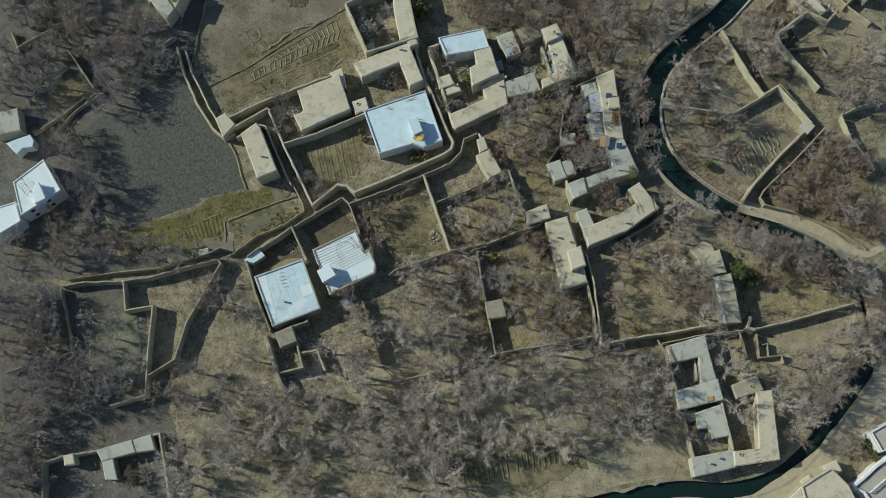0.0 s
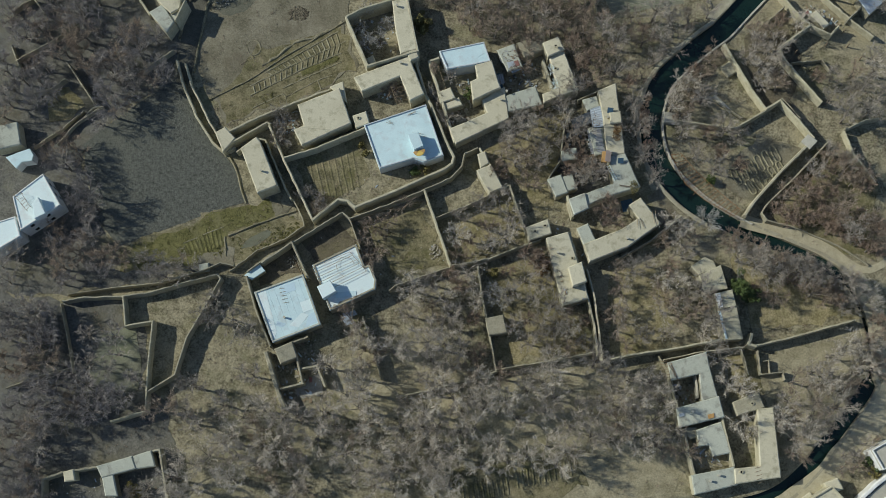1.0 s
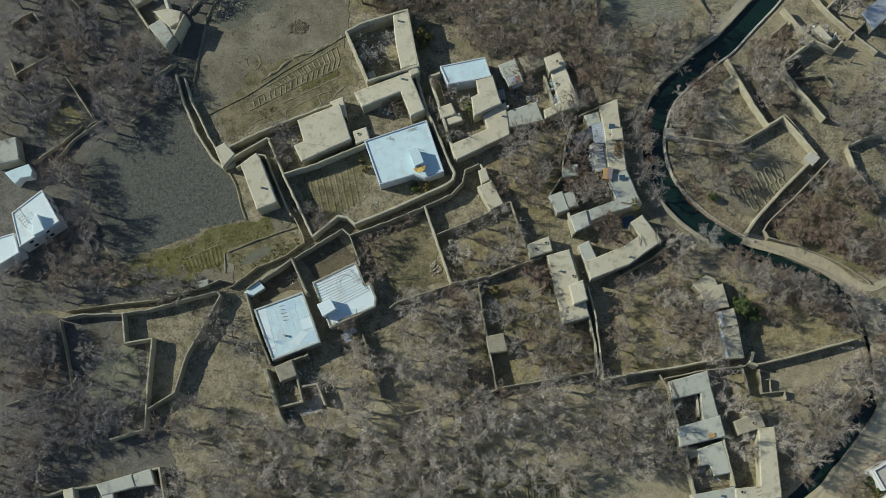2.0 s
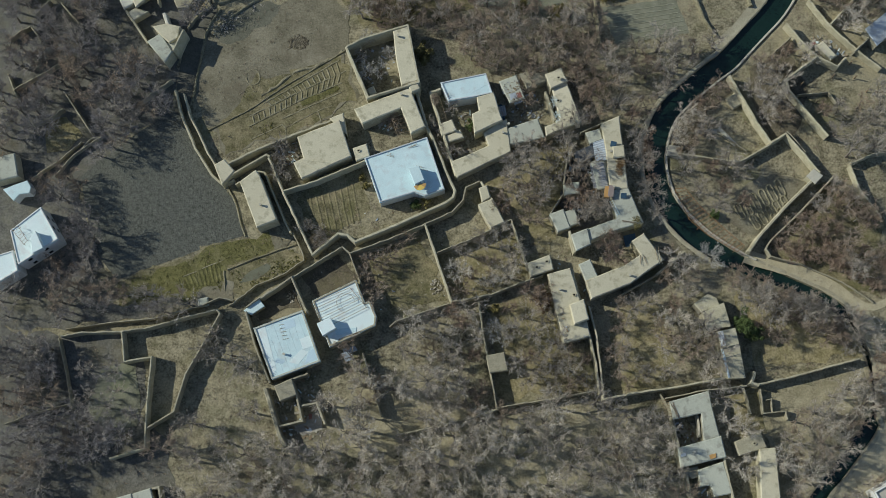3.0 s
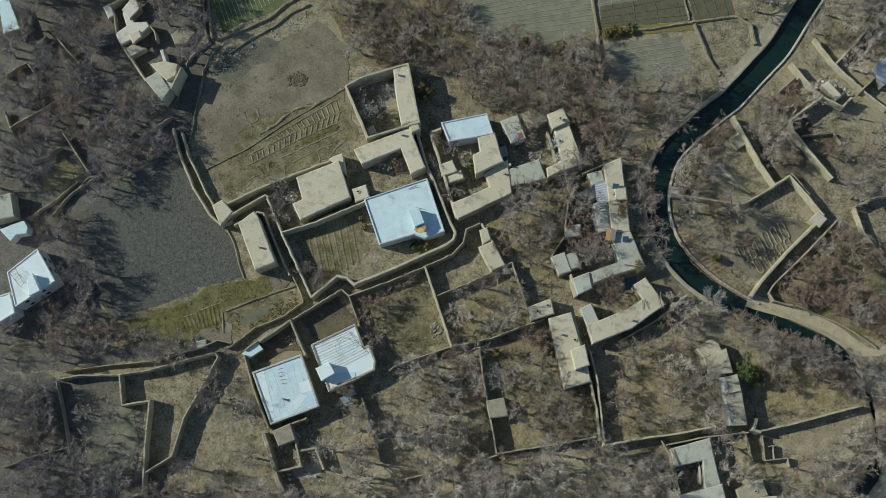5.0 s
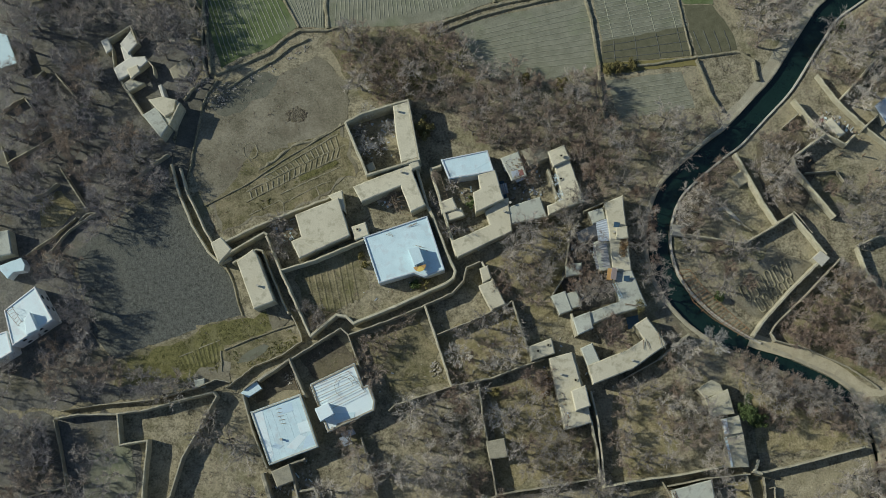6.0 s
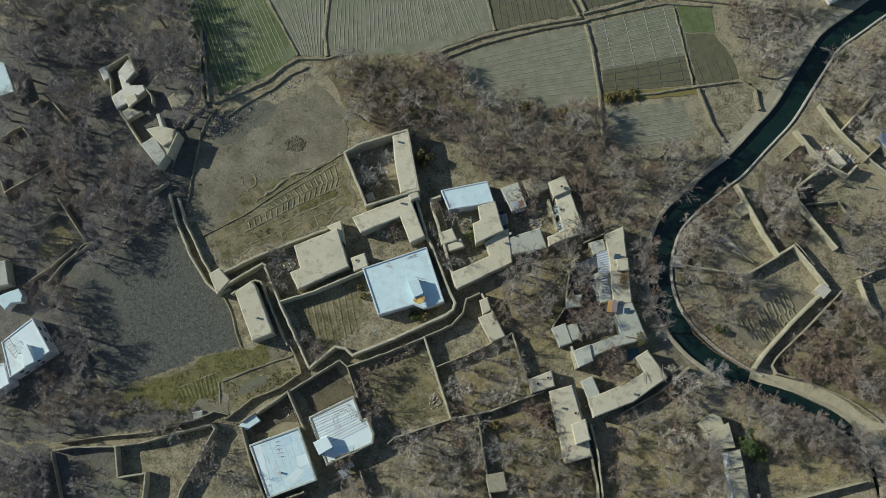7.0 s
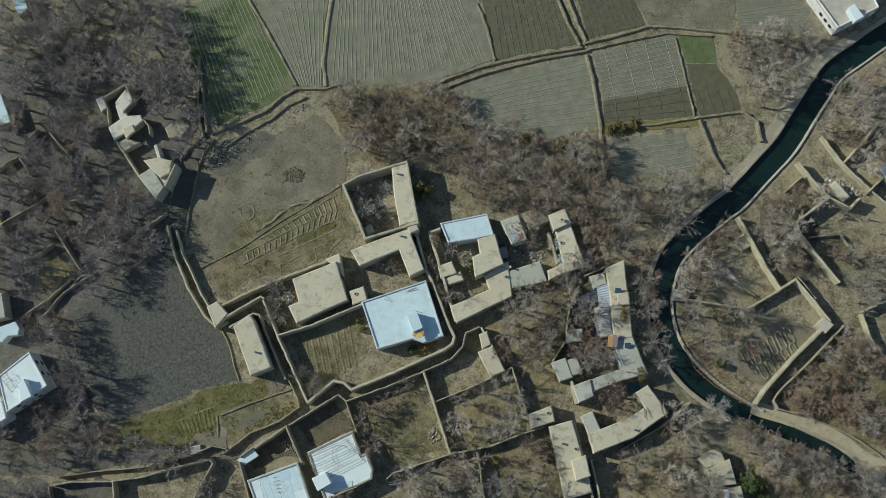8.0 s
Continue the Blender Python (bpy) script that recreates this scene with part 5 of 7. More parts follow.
# ---- trees ----
def sprays(rng, height, radius, limbs=6, subs=5, twigs=6, tips=2, rise=0.9, fork=0.38):
    """The bars of a bare tree: (start, end, radius at the start, radius at the end), the trunk's first."""
    trunk, crown = [], []
    h0 = height * fork * rng.uniform(0.7, 1.3)
    base_r = 0.046 * radius + 0.06
    top = Vector((rng.uniform(-0.4, 0.4), rng.uniform(-0.4, 0.4), h0))
    mid = top * 0.5 + Vector((rng.uniform(-0.12, 0.12), rng.uniform(-0.12, 0.12), 0))
    trunk += [(Vector((0, 0, -0.3)), mid, base_r * 1.25, base_r), (mid, top, base_r, base_r * 0.85)]

    def turned(d, spread):
        v = Vector((rng.gauss(0, 1), rng.gauss(0, 1), rng.gauss(0, 0.8)))
        return (d + (v - d * v.dot(d)).normalized() * spread).normalized()

    def shoot(p, d, length, r, steps, bend):
        """A bent branch, as the nodes along it."""
        nodes = [p]
        for k in range(steps):
            d = turned(d, bend)
            d = (d + Vector((0, 0, 0.10))).normalized()
            nodes.append(nodes[-1] + d * length / steps)
        return nodes, d

    def along(nodes, f):
        k = f * (len(nodes) - 1.001)
        return nodes[int(k)].lerp(nodes[int(k) + 1], k - int(k)), (nodes[int(k) + 1] - nodes[int(k)]).normalized()

    def lay(nodes, r0, r1, where):
        n = len(nodes) - 1
        for k in range(n):
            where.append((nodes[k], nodes[k + 1], r0 + (r1 - r0) * k / n, r0 + (r1 - r0) * (k + 1) / n))

    def twig(o, d, length):
        e = o + turned(d, 0.5) * length
        crown.append((o, e, 0.022, -1))
        for _ in range(tips):
            o2 = o.lerp(e, rng.uniform(0.15, 0.7))
            crown.append((o2, o2 + turned((e - o).normalized(), 0.55) * length * rng.uniform(0.45, 0.85), 0.018, -1))

    start = rng.uniform(0, 6.28)
    for k in range(limbs):
        a = start + 2 * math.pi * (k + rng.uniform(-0.45, 0.45)) / limbs
        steep = rng.uniform(0.45, 1.5) if k % 3 else rng.uniform(1.3, 2.6)
        d = Vector((math.cos(a), math.sin(a), steep)).normalized()
        length = min(radius * rng.uniform(0.65, 1.0) / math.hypot(d.x, d.y), (height - h0) * rng.uniform(0.75, 1.0))
        nodes, _ = shoot(mid.lerp(top, rng.uniform(0.55, 1.0)), d, length, base_r, 4, 0.17)
        lay(nodes[:3], base_r * 0.5, base_r * 0.27, trunk)
        lay(nodes[2:], base_r * 0.27, 0.014, crown)
        for s in range(subs):
            f = 0.22 + 0.74 * (s + rng.random()) / subs
            q, d1 = along(nodes, f)
            long1 = length * rng.uniform(0.32, 0.55) * (1.15 - 0.5 * f)
            side, _ = shoot(q, turned(d1, rng.uniform(0.5, 1.1)), long1, 0, 2, 0.22)
            lay(side, base_r * 0.08 + 0.006, 0.010, crown)
            branches = [side]
            for _ in range(2):
                q2, d2 = along(side, rng.uniform(0.25, 0.95))
                more, _ = shoot(q2, turned(d2, 0.7), long1 * rng.uniform(0.4, 0.7), 0, 1, 0.2)
                crown.append((more[0], more[1], 0.022, 0.0))
                branches.append(more)
            for one in branches:
                for _ in range(twigs):
                    o, d3 = along(one, rng.uniform(0.2, 1.0))
                    twig(o, (d3 + Vector((0, 0, 0.15))).normalized(), rng.uniform(0.5, 1.15))
    return trunk, crown


def bars(segments, sides=3):
    """Points and faces of tapered bars; a bar that ends in a point is a cone, the finest twigs are single slivers."""
    verts, faces = [], []
    for p, q, r0, r1 in segments:
        d = (q - p).normalized()
        u = d.cross(Vector((0.31, 0.17, 0.94)) if abs(d.z) < 0.9 else Vector((1, 0.2, 0))).normalized()
        v = d.cross(u)
        k0 = len(verts)
        ways = [u * math.cos(2 * math.pi * k / sides) + v * math.sin(2 * math.pi * k / sides) for k in range(sides)]
        if r1 < 0:
            turn = (p.x * 37.7 + q.y * 91.3) % 3.14
            side = (u * math.cos(turn) + v * math.sin(turn)) * r0
            verts += [p + side, p - side, q]
            faces.append((k0, k0 + 1, k0 + 2))
            continue
        verts += [p + w * r0 for w in ways]
        if r1 == 0:
            verts.append(q)
            faces += [(k0 + k, k0 + (k + 1) % sides, k0 + sides) for k in range(sides)]
        else:
            verts += [q + w * r1 for w in ways]
            faces += [(k0 + k, k0 + (k + 1) % sides, k0 + sides + (k + 1) % sides, k0 + sides + k) for k in range(sides)]
    return verts, faces


def plain_mesh(name, verts, faces, material):
    me = bpy.data.meshes.new(name)
    me.from_pydata(verts, [], faces)
    me.materials.append(material)
    return me


def tree_model(seed, height, radius, material, label, name="tree", **more):
    """One tree, thing > trunk, crown, kept under the ground's far edge until it is copied."""
    rng = random.Random(seed)
    trunk, crown = sprays(rng, height, radius, **more)
    top = thing(name, 0, 0, 0, label, "tree")
    a, b = new("trunk", plain_mesh("trunk", *bars(trunk, 7), BARK)), new("crown", plain_mesh("crown", *bars(crown), material))
    a.parent = b.parent = top
    return top


MODELS = {
    "grey": [tree_model(k, h, r, TWIG, "bare grey winter tree with many fine twigs", limbs=n) for k, h, r, n in ((1, 7.5, 3.1, 7), (2, 8.5, 3.5, 8), (3, 6.5, 2.8, 6), (4, 9.0, 3.0, 6), (5, 7.0, 3.4, 7))],
    "light": [tree_model(k, h, r, TWIG_LIGHT, "bare pale grey winter tree with many fine twigs", twigs=6, limbs=n) for k, h, r, n in ((61, 7.5, 3.2, 7), (62, 8.5, 3.5, 8), (63, 6.5, 2.9, 6), (64, 8.0, 3.0, 7))],
    "dark": [tree_model(k, h, r, TWIG_DARK, "bare dark winter tree in a dense grove", limbs=n) for k, h, r, n in ((51, 7.5, 3.1, 6), (52, 8.5, 3.4, 7), (53, 6.5, 2.9, 6))],
    "brown": [tree_model(k, h, r, TWIG_BROWN, "bare brown winter tree with fine twigs") for k, h, r in ((11, 6.5, 2.8), (12, 7.5, 3.2), (13, 5.5, 2.5))],
    "rust": [tree_model(k, h, r, TWIG_RUST, "bare reddish-brown fruit tree") for k, h, r in ((21, 4.5, 2.2), (22, 5.0, 2.5), (23, 4.2, 2.4))],
    "small": [tree_model(k, h, r, TWIG, "small bare grey tree in a garden", limbs=5, twigs=5) for k, h, r in ((31, 4.5, 1.9), (32, 5.0, 2.2))],
    "pale": [tree_model(k, h, r, TWIG_PALE, "bare pale silvery tree with fine twigs", limbs=6) for k, h, r in ((41, 6.0, 2.6), (42, 7.0, 3.2))],
}
USED = set()
TREE_SPOTS = []
GROVE = {"verts": [], "faces": [], "kinds": [], "count": 0}
ARRAYS = {}


def tree_pose(x, y, scale, rng):
    size = scale * rng.uniform(0.85, 1.15)
    return Matrix.LocRotScale((x, y, -0.05), Euler((0, 0, rng.uniform(0, 6.28))), (size, size, size * rng.uniform(0.92, 1.08)))


def plant(kind, x, y, scale=1.0):
    """A tree of that kind at a place, turned at random."""
    rng = random.Random(int(x * 131 + y * 977))
    model = rng.choice(MODELS[kind])
    m = tree_pose(x, y, scale, rng)
    if model.name not in USED:
        USED.add(model.name)
        model.matrix_basis = m
        return model
    made = copy_thing(model, m)
    made.matrix_basis = m
    return made


def plant_in_wood(kind, x, y, scale=1.0):
    """A tree that is joined with the rest of a wood in one mesh."""
    rng = random.Random(int(x * 131 + y * 977))
    model = rng.choice(MODELS[kind])
    m = np.array(tree_pose(x, y, scale, rng))
    for ob in model.children:
        if ob.data.name not in ARRAYS:
            ob.data.calc_loop_triangles()
            co, tri = np.empty(len(ob.data.vertices) * 3), np.empty(len(ob.data.loop_triangles) * 3, dtype=np.int32)
            ob.data.vertices.foreach_get("co", co)
            ob.data.loop_triangles.foreach_get("vertices", tri)
            ARRAYS[ob.data.name] = (co.reshape(-1, 3), tri.reshape(-1, 3))
        co, tri = ARRAYS[ob.data.name]
        GROVE["verts"].append(co @ m[:3, :3].T + m[:3, 3])
        GROVE["faces"].append(tri + GROVE["count"])
        GROVE["kinds"].append(np.full(len(tri), 0 if ob.name.startswith("trunk") else {"grey": 1, "brown": 2, "rust": 3, "small": 1, "pale": 4, "dark": 5, "light": 6}[kind], dtype=np.int32))
        GROVE["count"] += len(co)


def join_wood():
    verts, faces, kinds = (np.concatenate(GROVE[k]) for k in ("verts", "faces", "kinds"))
    me = bpy.data.meshes.new("woodland")
    me.vertices.add(len(verts))
    me.vertices.foreach_set("co", verts.ravel())
    me.loops.add(len(faces) * 3)
    me.loops.foreach_set("vertex_index", faces.ravel().astype(np.int32))
    me.polygons.add(len(faces))
    me.polygons.foreach_set("loop_start", np.arange(0, len(faces) * 3, 3))
    for one in (BARK, TWIG, TWIG_BROWN, TWIG_RUST, TWIG_PALE, TWIG_DARK, TWIG_LIGHT):
        me.materials.append(one)
    me.polygons.foreach_set("material_index", kinds)
    me.update()
    tagged(new("woodland", me), "dense wood of bare grey winter trees", "trees", kind="stuff")


def inside(p, poly):
    hit, n = False, len(poly)
    for k in range(n):
        (x1, y1), (x2, y2) = poly[k], poly[k - 1]
        if (y1 > p[1]) != (y2 > p[1]) and p[0] < (x2 - x1) * (p[1] - y1) / (y2 - y1) + x1:
            hit = not hit
    return hit


KEEP_OUT = [
    [(51.8, 44.6), (63.1, 50.3), (64.4, 46.6), (55.7, 40.4)],
    [(-89.5, 63.1), (-79.4, 65.8), (-78.0, 61.0), (-88.2, 55.3)],
    [(-60.4, 76.3), (-57.6, 84.6), (-54.1, 90.4), (-48.4, 91.7), (-49.9, 82.1), (-54.2, 68.2), (-60.2, 68.3)],
    [(55.2, 11.8), (66.4, 12.6), (64.7, 5.5), (55.9, 4.3)],
    [(50.0, 9.9), (55.9, 10.8), (55.2, 3.0), (49.8, 2.0)],
    [(-83.6, -11.3), (-72.4, -9.4), (-60.5, -6.5), (-57.9, -20.9), (-83.1, -20.3)],
    [(-79.9, 99.9), (-77.8, 104.1), (-69.6, 104.5), (-67.1, 99.0), (-63.7, 96.0), (-63.8, 91.8), (-61.6, 89.4), (-59.8, 87.0), (-58.0, 85.8), (-62.4, 77.7), (-67.7, 82.7), (-71.3, 86.7), (-76.1, 92.1)],
    [(24.8, 59.9), (32.2, 65.0), (32.1, 49.3), (24.8, 48.9)],
    [(-40.5, 13.4), (-30.5, 14.8), (-28.3, 0.9), (-37.0, 0.0)],
]


def clear(x, y, gap):
    """Whether a trunk has room: off the houses, the walls and the water."""
    if np.min(np.hypot(CANAL_XY[:, 0] - x, CANAL_XY[:, 1] - y) - CANAL_HALF) < (0.3 if x > 72 and y < 25 else 0.8):
        return False
    if TAKEN_XY.size and np.min(np.hypot(TAKEN_XY[:, 0] - x, TAKEN_XY[:, 1] - y)) < 0.9:
        return False
    if x < -55 and np.min(np.hypot(GROVE_XY[:, 0] - x, GROVE_XY[:, 1] - y)) < 2.0:
        return False
    if any(inside((x, y), zone) for zone in KEEP_OUT):
        return False
    return not any((x - a) ** 2 + (y - b) ** 2 < gap * gap for a, b in TREE_SPOTS)


GLADES = {1, 2, 3, 5, 11, 12, 13, 17, 20, 21, 23, 26, 28}


def spots_in(poly, gap, seed, most=400):
    rng = random.Random(seed)
    xs, ys = [p[0] for p in poly], [p[1] for p in poly]
    found = []
    area = (max(xs) - min(xs)) * (max(ys) - min(ys))
    for _ in range(int(area / gap / gap * 6)):
        x, y = rng.uniform(min(xs), max(xs)), rng.uniform(min(ys), max(ys))
        glade = noise.noise((x * 0.09, y * 0.09, 21)) + 0.5 * noise.noise((x * 0.25, y * 0.25, 22))
        if inside((x, y), poly) and glade > (-0.12 if seed in (1, 2, 3) else -0.16 if seed in GLADES else -0.2 if seed in (6, 7, 8, 9, 18) else -0.42) and clear(x, y, gap):
            TREE_SPOTS.append((x, y))
            found.append((x, y))
    return found[:most]


# places that walls and houses take
TAKEN = []
for ob in list(scene.objects):
    if ob.type == "MESH" and ob.name.split(".")[0] in ("garden_wall", "compound_wall"):
        TAKEN += [(v.co.x, v.co.y) for v in ob.data.vertices][::3]
    if ob.type == "MESH" and ob.name.split(".")[0] == "roof":
        base = ob.parent.location
        pts = [(v.co.x + base.x, v.co.y + base.y) for v in ob.data.vertices]
        pts = pts[: len(pts) // 3]
        x0, x1, y0, y1 = min(p[0] for p in pts), max(p[0] for p in pts), min(p[1] for p in pts), max(p[1] for p in pts)
        gx = x0
        while gx < x1:
            gy = y0
            while gy < y1:
                if inside((gx, gy), pts):
                    TAKEN.append((gx, gy))
                gy += 0.9
            gx += 0.9
        TAKEN += pts
TAKEN_XY = np.array(TAKEN)
GROVE_XY = np.array([p for p in TAKEN if p[0] < -58])

# trees that stand out
MIXES = {
    "light": (("light", "grey", "brown"), (6, 2, 2)),
    "grey": (("grey", "light", "brown", "rust"), (5, 2, 2, 1)),
    "dark": (("dark", "brown", "grey"), (7, 2, 1)),
    "brown": (("brown", "grey", "rust"), (6, 2, 2)),
    "rust": (("rust", "brown"), (8, 2)),
    "grove": (("dark", "grey"), (6, 4)),
    "bright": (("light", "grey", "brown"), (6, 3, 1)),
    "thicket": (("rust", "brown", "grey"), (5, 3, 2)),
    "bank": (("brown", "light", "rust"), (5, 3, 2)),
}
SINGLE = []
OPEN = {1, 2, 12, 13, 26, 27, 28}
WOODS = {48, 46, 45, 44, 42, 43, 4, 40, 41, 38, 39, 32, 25, 36, 37, 22, 35, 2, 6, 7, 8, 9, 10, 14, 24, 30, 31, 33, 34}


def plant_all(kind, scale, spots):
    """Single trees of one kind."""
    for x, y in spots:
        TREE_SPOTS.append((x, y))
        plant(kind, x, y, scale)


plant_all("grey", 0.95, [(35.7, 48.3), (37.0, 44.4), (34.2, 54.4), (33.8, 59.7)])
plant_all("grey", 0.95, [(-50.2, 22.2), (-51.1, 17.7), (-46.4, 18.1), (-53.5, 4.8), (-43.3, 15.5), (-55.5, 0.5), (-47.9, 1.4), (-42.4, 6.8), (-59.9, 26.5), (-54.9, 28.1)])
plant_all("brown", 0.8, [(-19.2, 36.5), (-20.4, 34.0), (-17.6, 34.5), (-19.8, 31.1), (-15.8, 37.2), (-18.4, 29.4), (-13.0, 40.0)])
plant_all("grey", 0.8, [(31.5, 25.6), (34.8, 26.7), (29.4, 15.8), (33.0, 12.5)])
plant_all("pale", 0.8, [(47.6, 34.8), (46.5, 35.9)])
plant_all("pale", 0.9, [(5.2, 20.7), (4.1, 22.3)])
plant_all("rust", 1.2, [(28.4, 36.0), (27.4, 37.8)])
plant_all("pale", 0.75, [(-19.9, 81.9), (-21.3, 78.9), (-17.6, 75.5), (-15.5, 78.8), (-19.6, 74.7)])
plant_all("grey", 1.3, [(-61.8, 98.3)])
plant_all("rust", 0.55, [(36.8, 61.4), (36.5, 59.6), (36.3, 57.5), (36.3, 55.5), (36.4, 53.6), (36.6, 51.5), (36.4, 58.4), (36.0, 56.4)])
plant_all("rust", 1.1, [(14.6, 29.3), (13.9, 27.1), (12.3, 28.8)])
plant_all("brown", 0.7, [(-14.5, 64.4), (-11.0, 66.1), (-15.6, 65.0)])
plant_all("small", 1.0, [(-38.0, 60.2), (-36.8, 57.3), (-37.3, 54.4), (-6.5, 63.0), (-3.2, 58.2), (-3.0, 67.7)])
plant_all("grey", 1.1, [(54.0, 51.7), (51.8, 53.4), (47.8, 60.5)])
plant_all("grey", 0.9, [(25.2, 47.1), (22.3, 43.8), (23.8, 54.1), (21.9, 63.5), (19.0, 60.0)])
plant_all("brown", 1.0, [(13.2, 72.6), (14.3, 74.4), (11.3, 68.5)])
plant_all("small", 0.8, [(-30.4, 40.4), (-28.8, 41.5), (-32.1, 42.7), (-11.2, 49.7), (-5.6, 51.3)])
plant_all("small", 0.9, [(-62.4, -13.9), (-65.1, -15.4), (-63.9, -18.6), (-81.4, -15.0)])


def plant_wood(kind, scale, gap, seed, poly):
    """Trees scattered over a stretch of ground."""
    for x, y in spots_in(poly, gap * (0.84 if seed in OPEN else 0.80), seed):
        one = random.Random(int(x * 57 + y * 91)).choices(*MIXES[kind])[0]
        single = seed not in WOODS and len(SINGLE) < 215
        if single:
            SINGLE.append((x, y))
        (plant if single else plant_in_wood)(one, x, y, scale)


plant_wood("bright", 1.0, 3.3, 1, [(-30.5, 6.4), (-14.9, 15.0), (3.7, 5.5), (23.5, 7.2), (37.6, 4.6), (40.1, -9.0), (17.4, -5.8), (-6.5, -7.3), (-21.7, -0.4)])
plant_wood("bright", 1.0, 3.3, 2, [(-59.0, -1.6), (-39.2, 1.2), (-30.5, 4.2), (-6.5, -7.3), (17.4, -6.3), (17.1, -12.2), (-4.5, -11.6), (-4.7, -22.2), (-58.4, -20.9)])
plant_wood("grey", 0.95, 3.4, 3, [(-21.5, 22.3), (-16.0, 22.7), (-4.8, 26.9), (1.2, 26.2), (3.5, 8.7), (-8.5, 4.6), (-21.6, 7.0), (-27.0, 13.6)])
plant_wood("brown", 0.9, 3.0, 4, [(-27.7, 98.7), (-20.8, 100.4), (-2.5, 99.3), (4.2, 90.3), (26.9, 89.3), (27.6, 79.4), (19.6, 73.8), (6.2, 74.1), (-7.2, 84.7), (-20.8, 85.0)])
plant_wood("grey", 0.95, 3.6, 5, [(28.2, 79.4), (42.2, 80.3), (52.2, 78.9), (42.9, 71.1), (37.0, 63.3), (32.5, 60.0), (29.4, 66.8)])
plant_wood("dark", 1.0, 2.9, 6, [(-96.1, 78.5), (-84.9, 91.7), (-73.3, 98.9), (-68.5, 95.0), (-66.9, 82.6), (-59.7, 76.3), (-66.4, 68.1), (-77.8, 63.6), (-88.0, 59.1), (-95.1, 60.5)])
plant_wood("grove", 1.0, 3.0, 7, [(-95.9, 114.2), (-72.1, 108.8), (-75.2, 96.8), (-67.8, 84.8), (-60.6, 76.5), (-70.7, 68.6), (-82.3, 73.5), (-93.7, 71.4)])
plant_wood("grove", 1.0, 3.3, 8, [(-93.9, 121.6), (-61.9, 120.7), (-54.5, 107.1), (-54.2, 94.0), (-64.4, 88.3), (-67.2, 102.6), (-77.7, 102.8), (-96.0, 115.4)])
plant_wood("dark", 1.0, 2.9, 9, [(-93.7, 21.7), (-82.3, 21.4), (-78.3, 8.8), (-64.1, 1.8), (-59.1, 0.6), (-58.4, -20.9), (-90.9, -20.1)])
plant_wood("grove", 0.8, 4.4, 10, [(-78.7, 16.7), (-69.7, 16.5), (-64.8, 5.1), (-76.8, 2.1)])
plant_wood("grey", 0.9, 3.6, 11, [(0.0, 48.9), (15.1, 61.3), (26.2, 56.4), (20.2, 46.1), (14.3, 37.2), (7.8, 45.3)])
plant_wood("light", 1.0, 3.4, 12, [(61.9, 8.4), (75.2, 10.2), (75.6, 3.6), (64.6, -9.1), (57.8, -13.2), (57.7, -2.5)])
plant_wood("grey", 1.0, 3.6, 13, [(52.4, 27.4), (72.9, 24.8), (76.5, 16.0), (61.2, 14.2), (57.0, 15.3), (54.1, 20.8)])
plant_wood("thicket", 0.85, 2.3, 14, [(60.1, 36.7), (71.6, 50.1), (81.9, 43.6), (81.7, 26.3), (73.3, 29.2), (65.9, 33.3)])
plant_wood("grey", 0.9, 3.8, 15, [(69.4, 64.6), (84.3, 70.2), (84.4, 56.1), (75.3, 54.0), (72.3, 58.7)])
plant_wood("light", 0.95, 3.2, 16, [(32.6, 62.0), (36.6, 62.0), (36.9, 45.8), (42.1, 38.8), (35.6, 42.4), (32.7, 50.4)])
plant_wood("grey", 0.95, 3.4, 17, [(38.3, 29.9), (44.7, 27.6), (49.2, 12.2), (39.4, 10.8), (38.9, 21.1)])
plant_wood("dark", 0.95, 3.2, 18, [(-88.0, 59.1), (-80.0, 60.1), (-77.2, 48.3), (-72.3, 39.0), (-78.8, 32.4), (-91.1, 29.2), (-87.1, 39.3), (-81.5, 42.7)])
plant_wood("brown", 0.8, 3.4, 19, [(-21.4, 37.4), (-17.0, 39.0), (-9.7, 41.1), (-8.0, 37.6), (-17.0, 33.3), (-20.4, 31.1)])
plant_wood("grey", 0.8, 3.6, 20, [(-5.8, 37.6), (7.7, 41.8), (9.7, 32.8), (-2.6, 29.7)])
plant_wood("grey", 0.8, 3.4, 21, [(2.9, 25.1), (18.5, 30.4), (23.2, 10.5), (4.6, 8.7)])
plant_wood("grey", 0.9, 3.8, 22, [(55.3, 72.1), (64.8, 79.0), (70.3, 76.5), (64.2, 70.7), (64.8, 63.6), (61.2, 60.2), (57.2, 67.3)])
plant_wood("grey", 0.9, 3.8, 23, [(43.0, 56.0), (55.2, 53.9), (56.0, 48.7), (51.2, 43.1), (43.8, 49.0)])
plant_wood("brown", 0.9, 3.4, 24, [(-83.0, 50.8), (-77.2, 48.3), (-70.9, 32.2), (-79.7, 27.9), (-86.6, 30.3), (-81.5, 41.5)])
plant_wood("grey", 0.85, 3.6, 25, [(71.4, 91.0), (86.4, 94.2), (86.2, 77.2), (75.5, 84.8)])
plant_wood("light", 0.95, 3.2, 26, [(57.8, -1.4), (59.9, -13.3), (63.4, -10.2), (71.8, -1.8), (70.1, 2.6)])
plant_wood("bright", 0.9, 3.0, 27, [(29.0, 7.0), (36.4, 3.5), (39.3, -10.1), (31.3, -8.5)])
plant_wood("dark", 0.75, 3.0, 36, [(-82.8, 28.9), (-60.0, 30.0), (-50.9, 29.7), (-50.3, 28.0), (-59.9, 25.9), (-81.4, 24.6)])
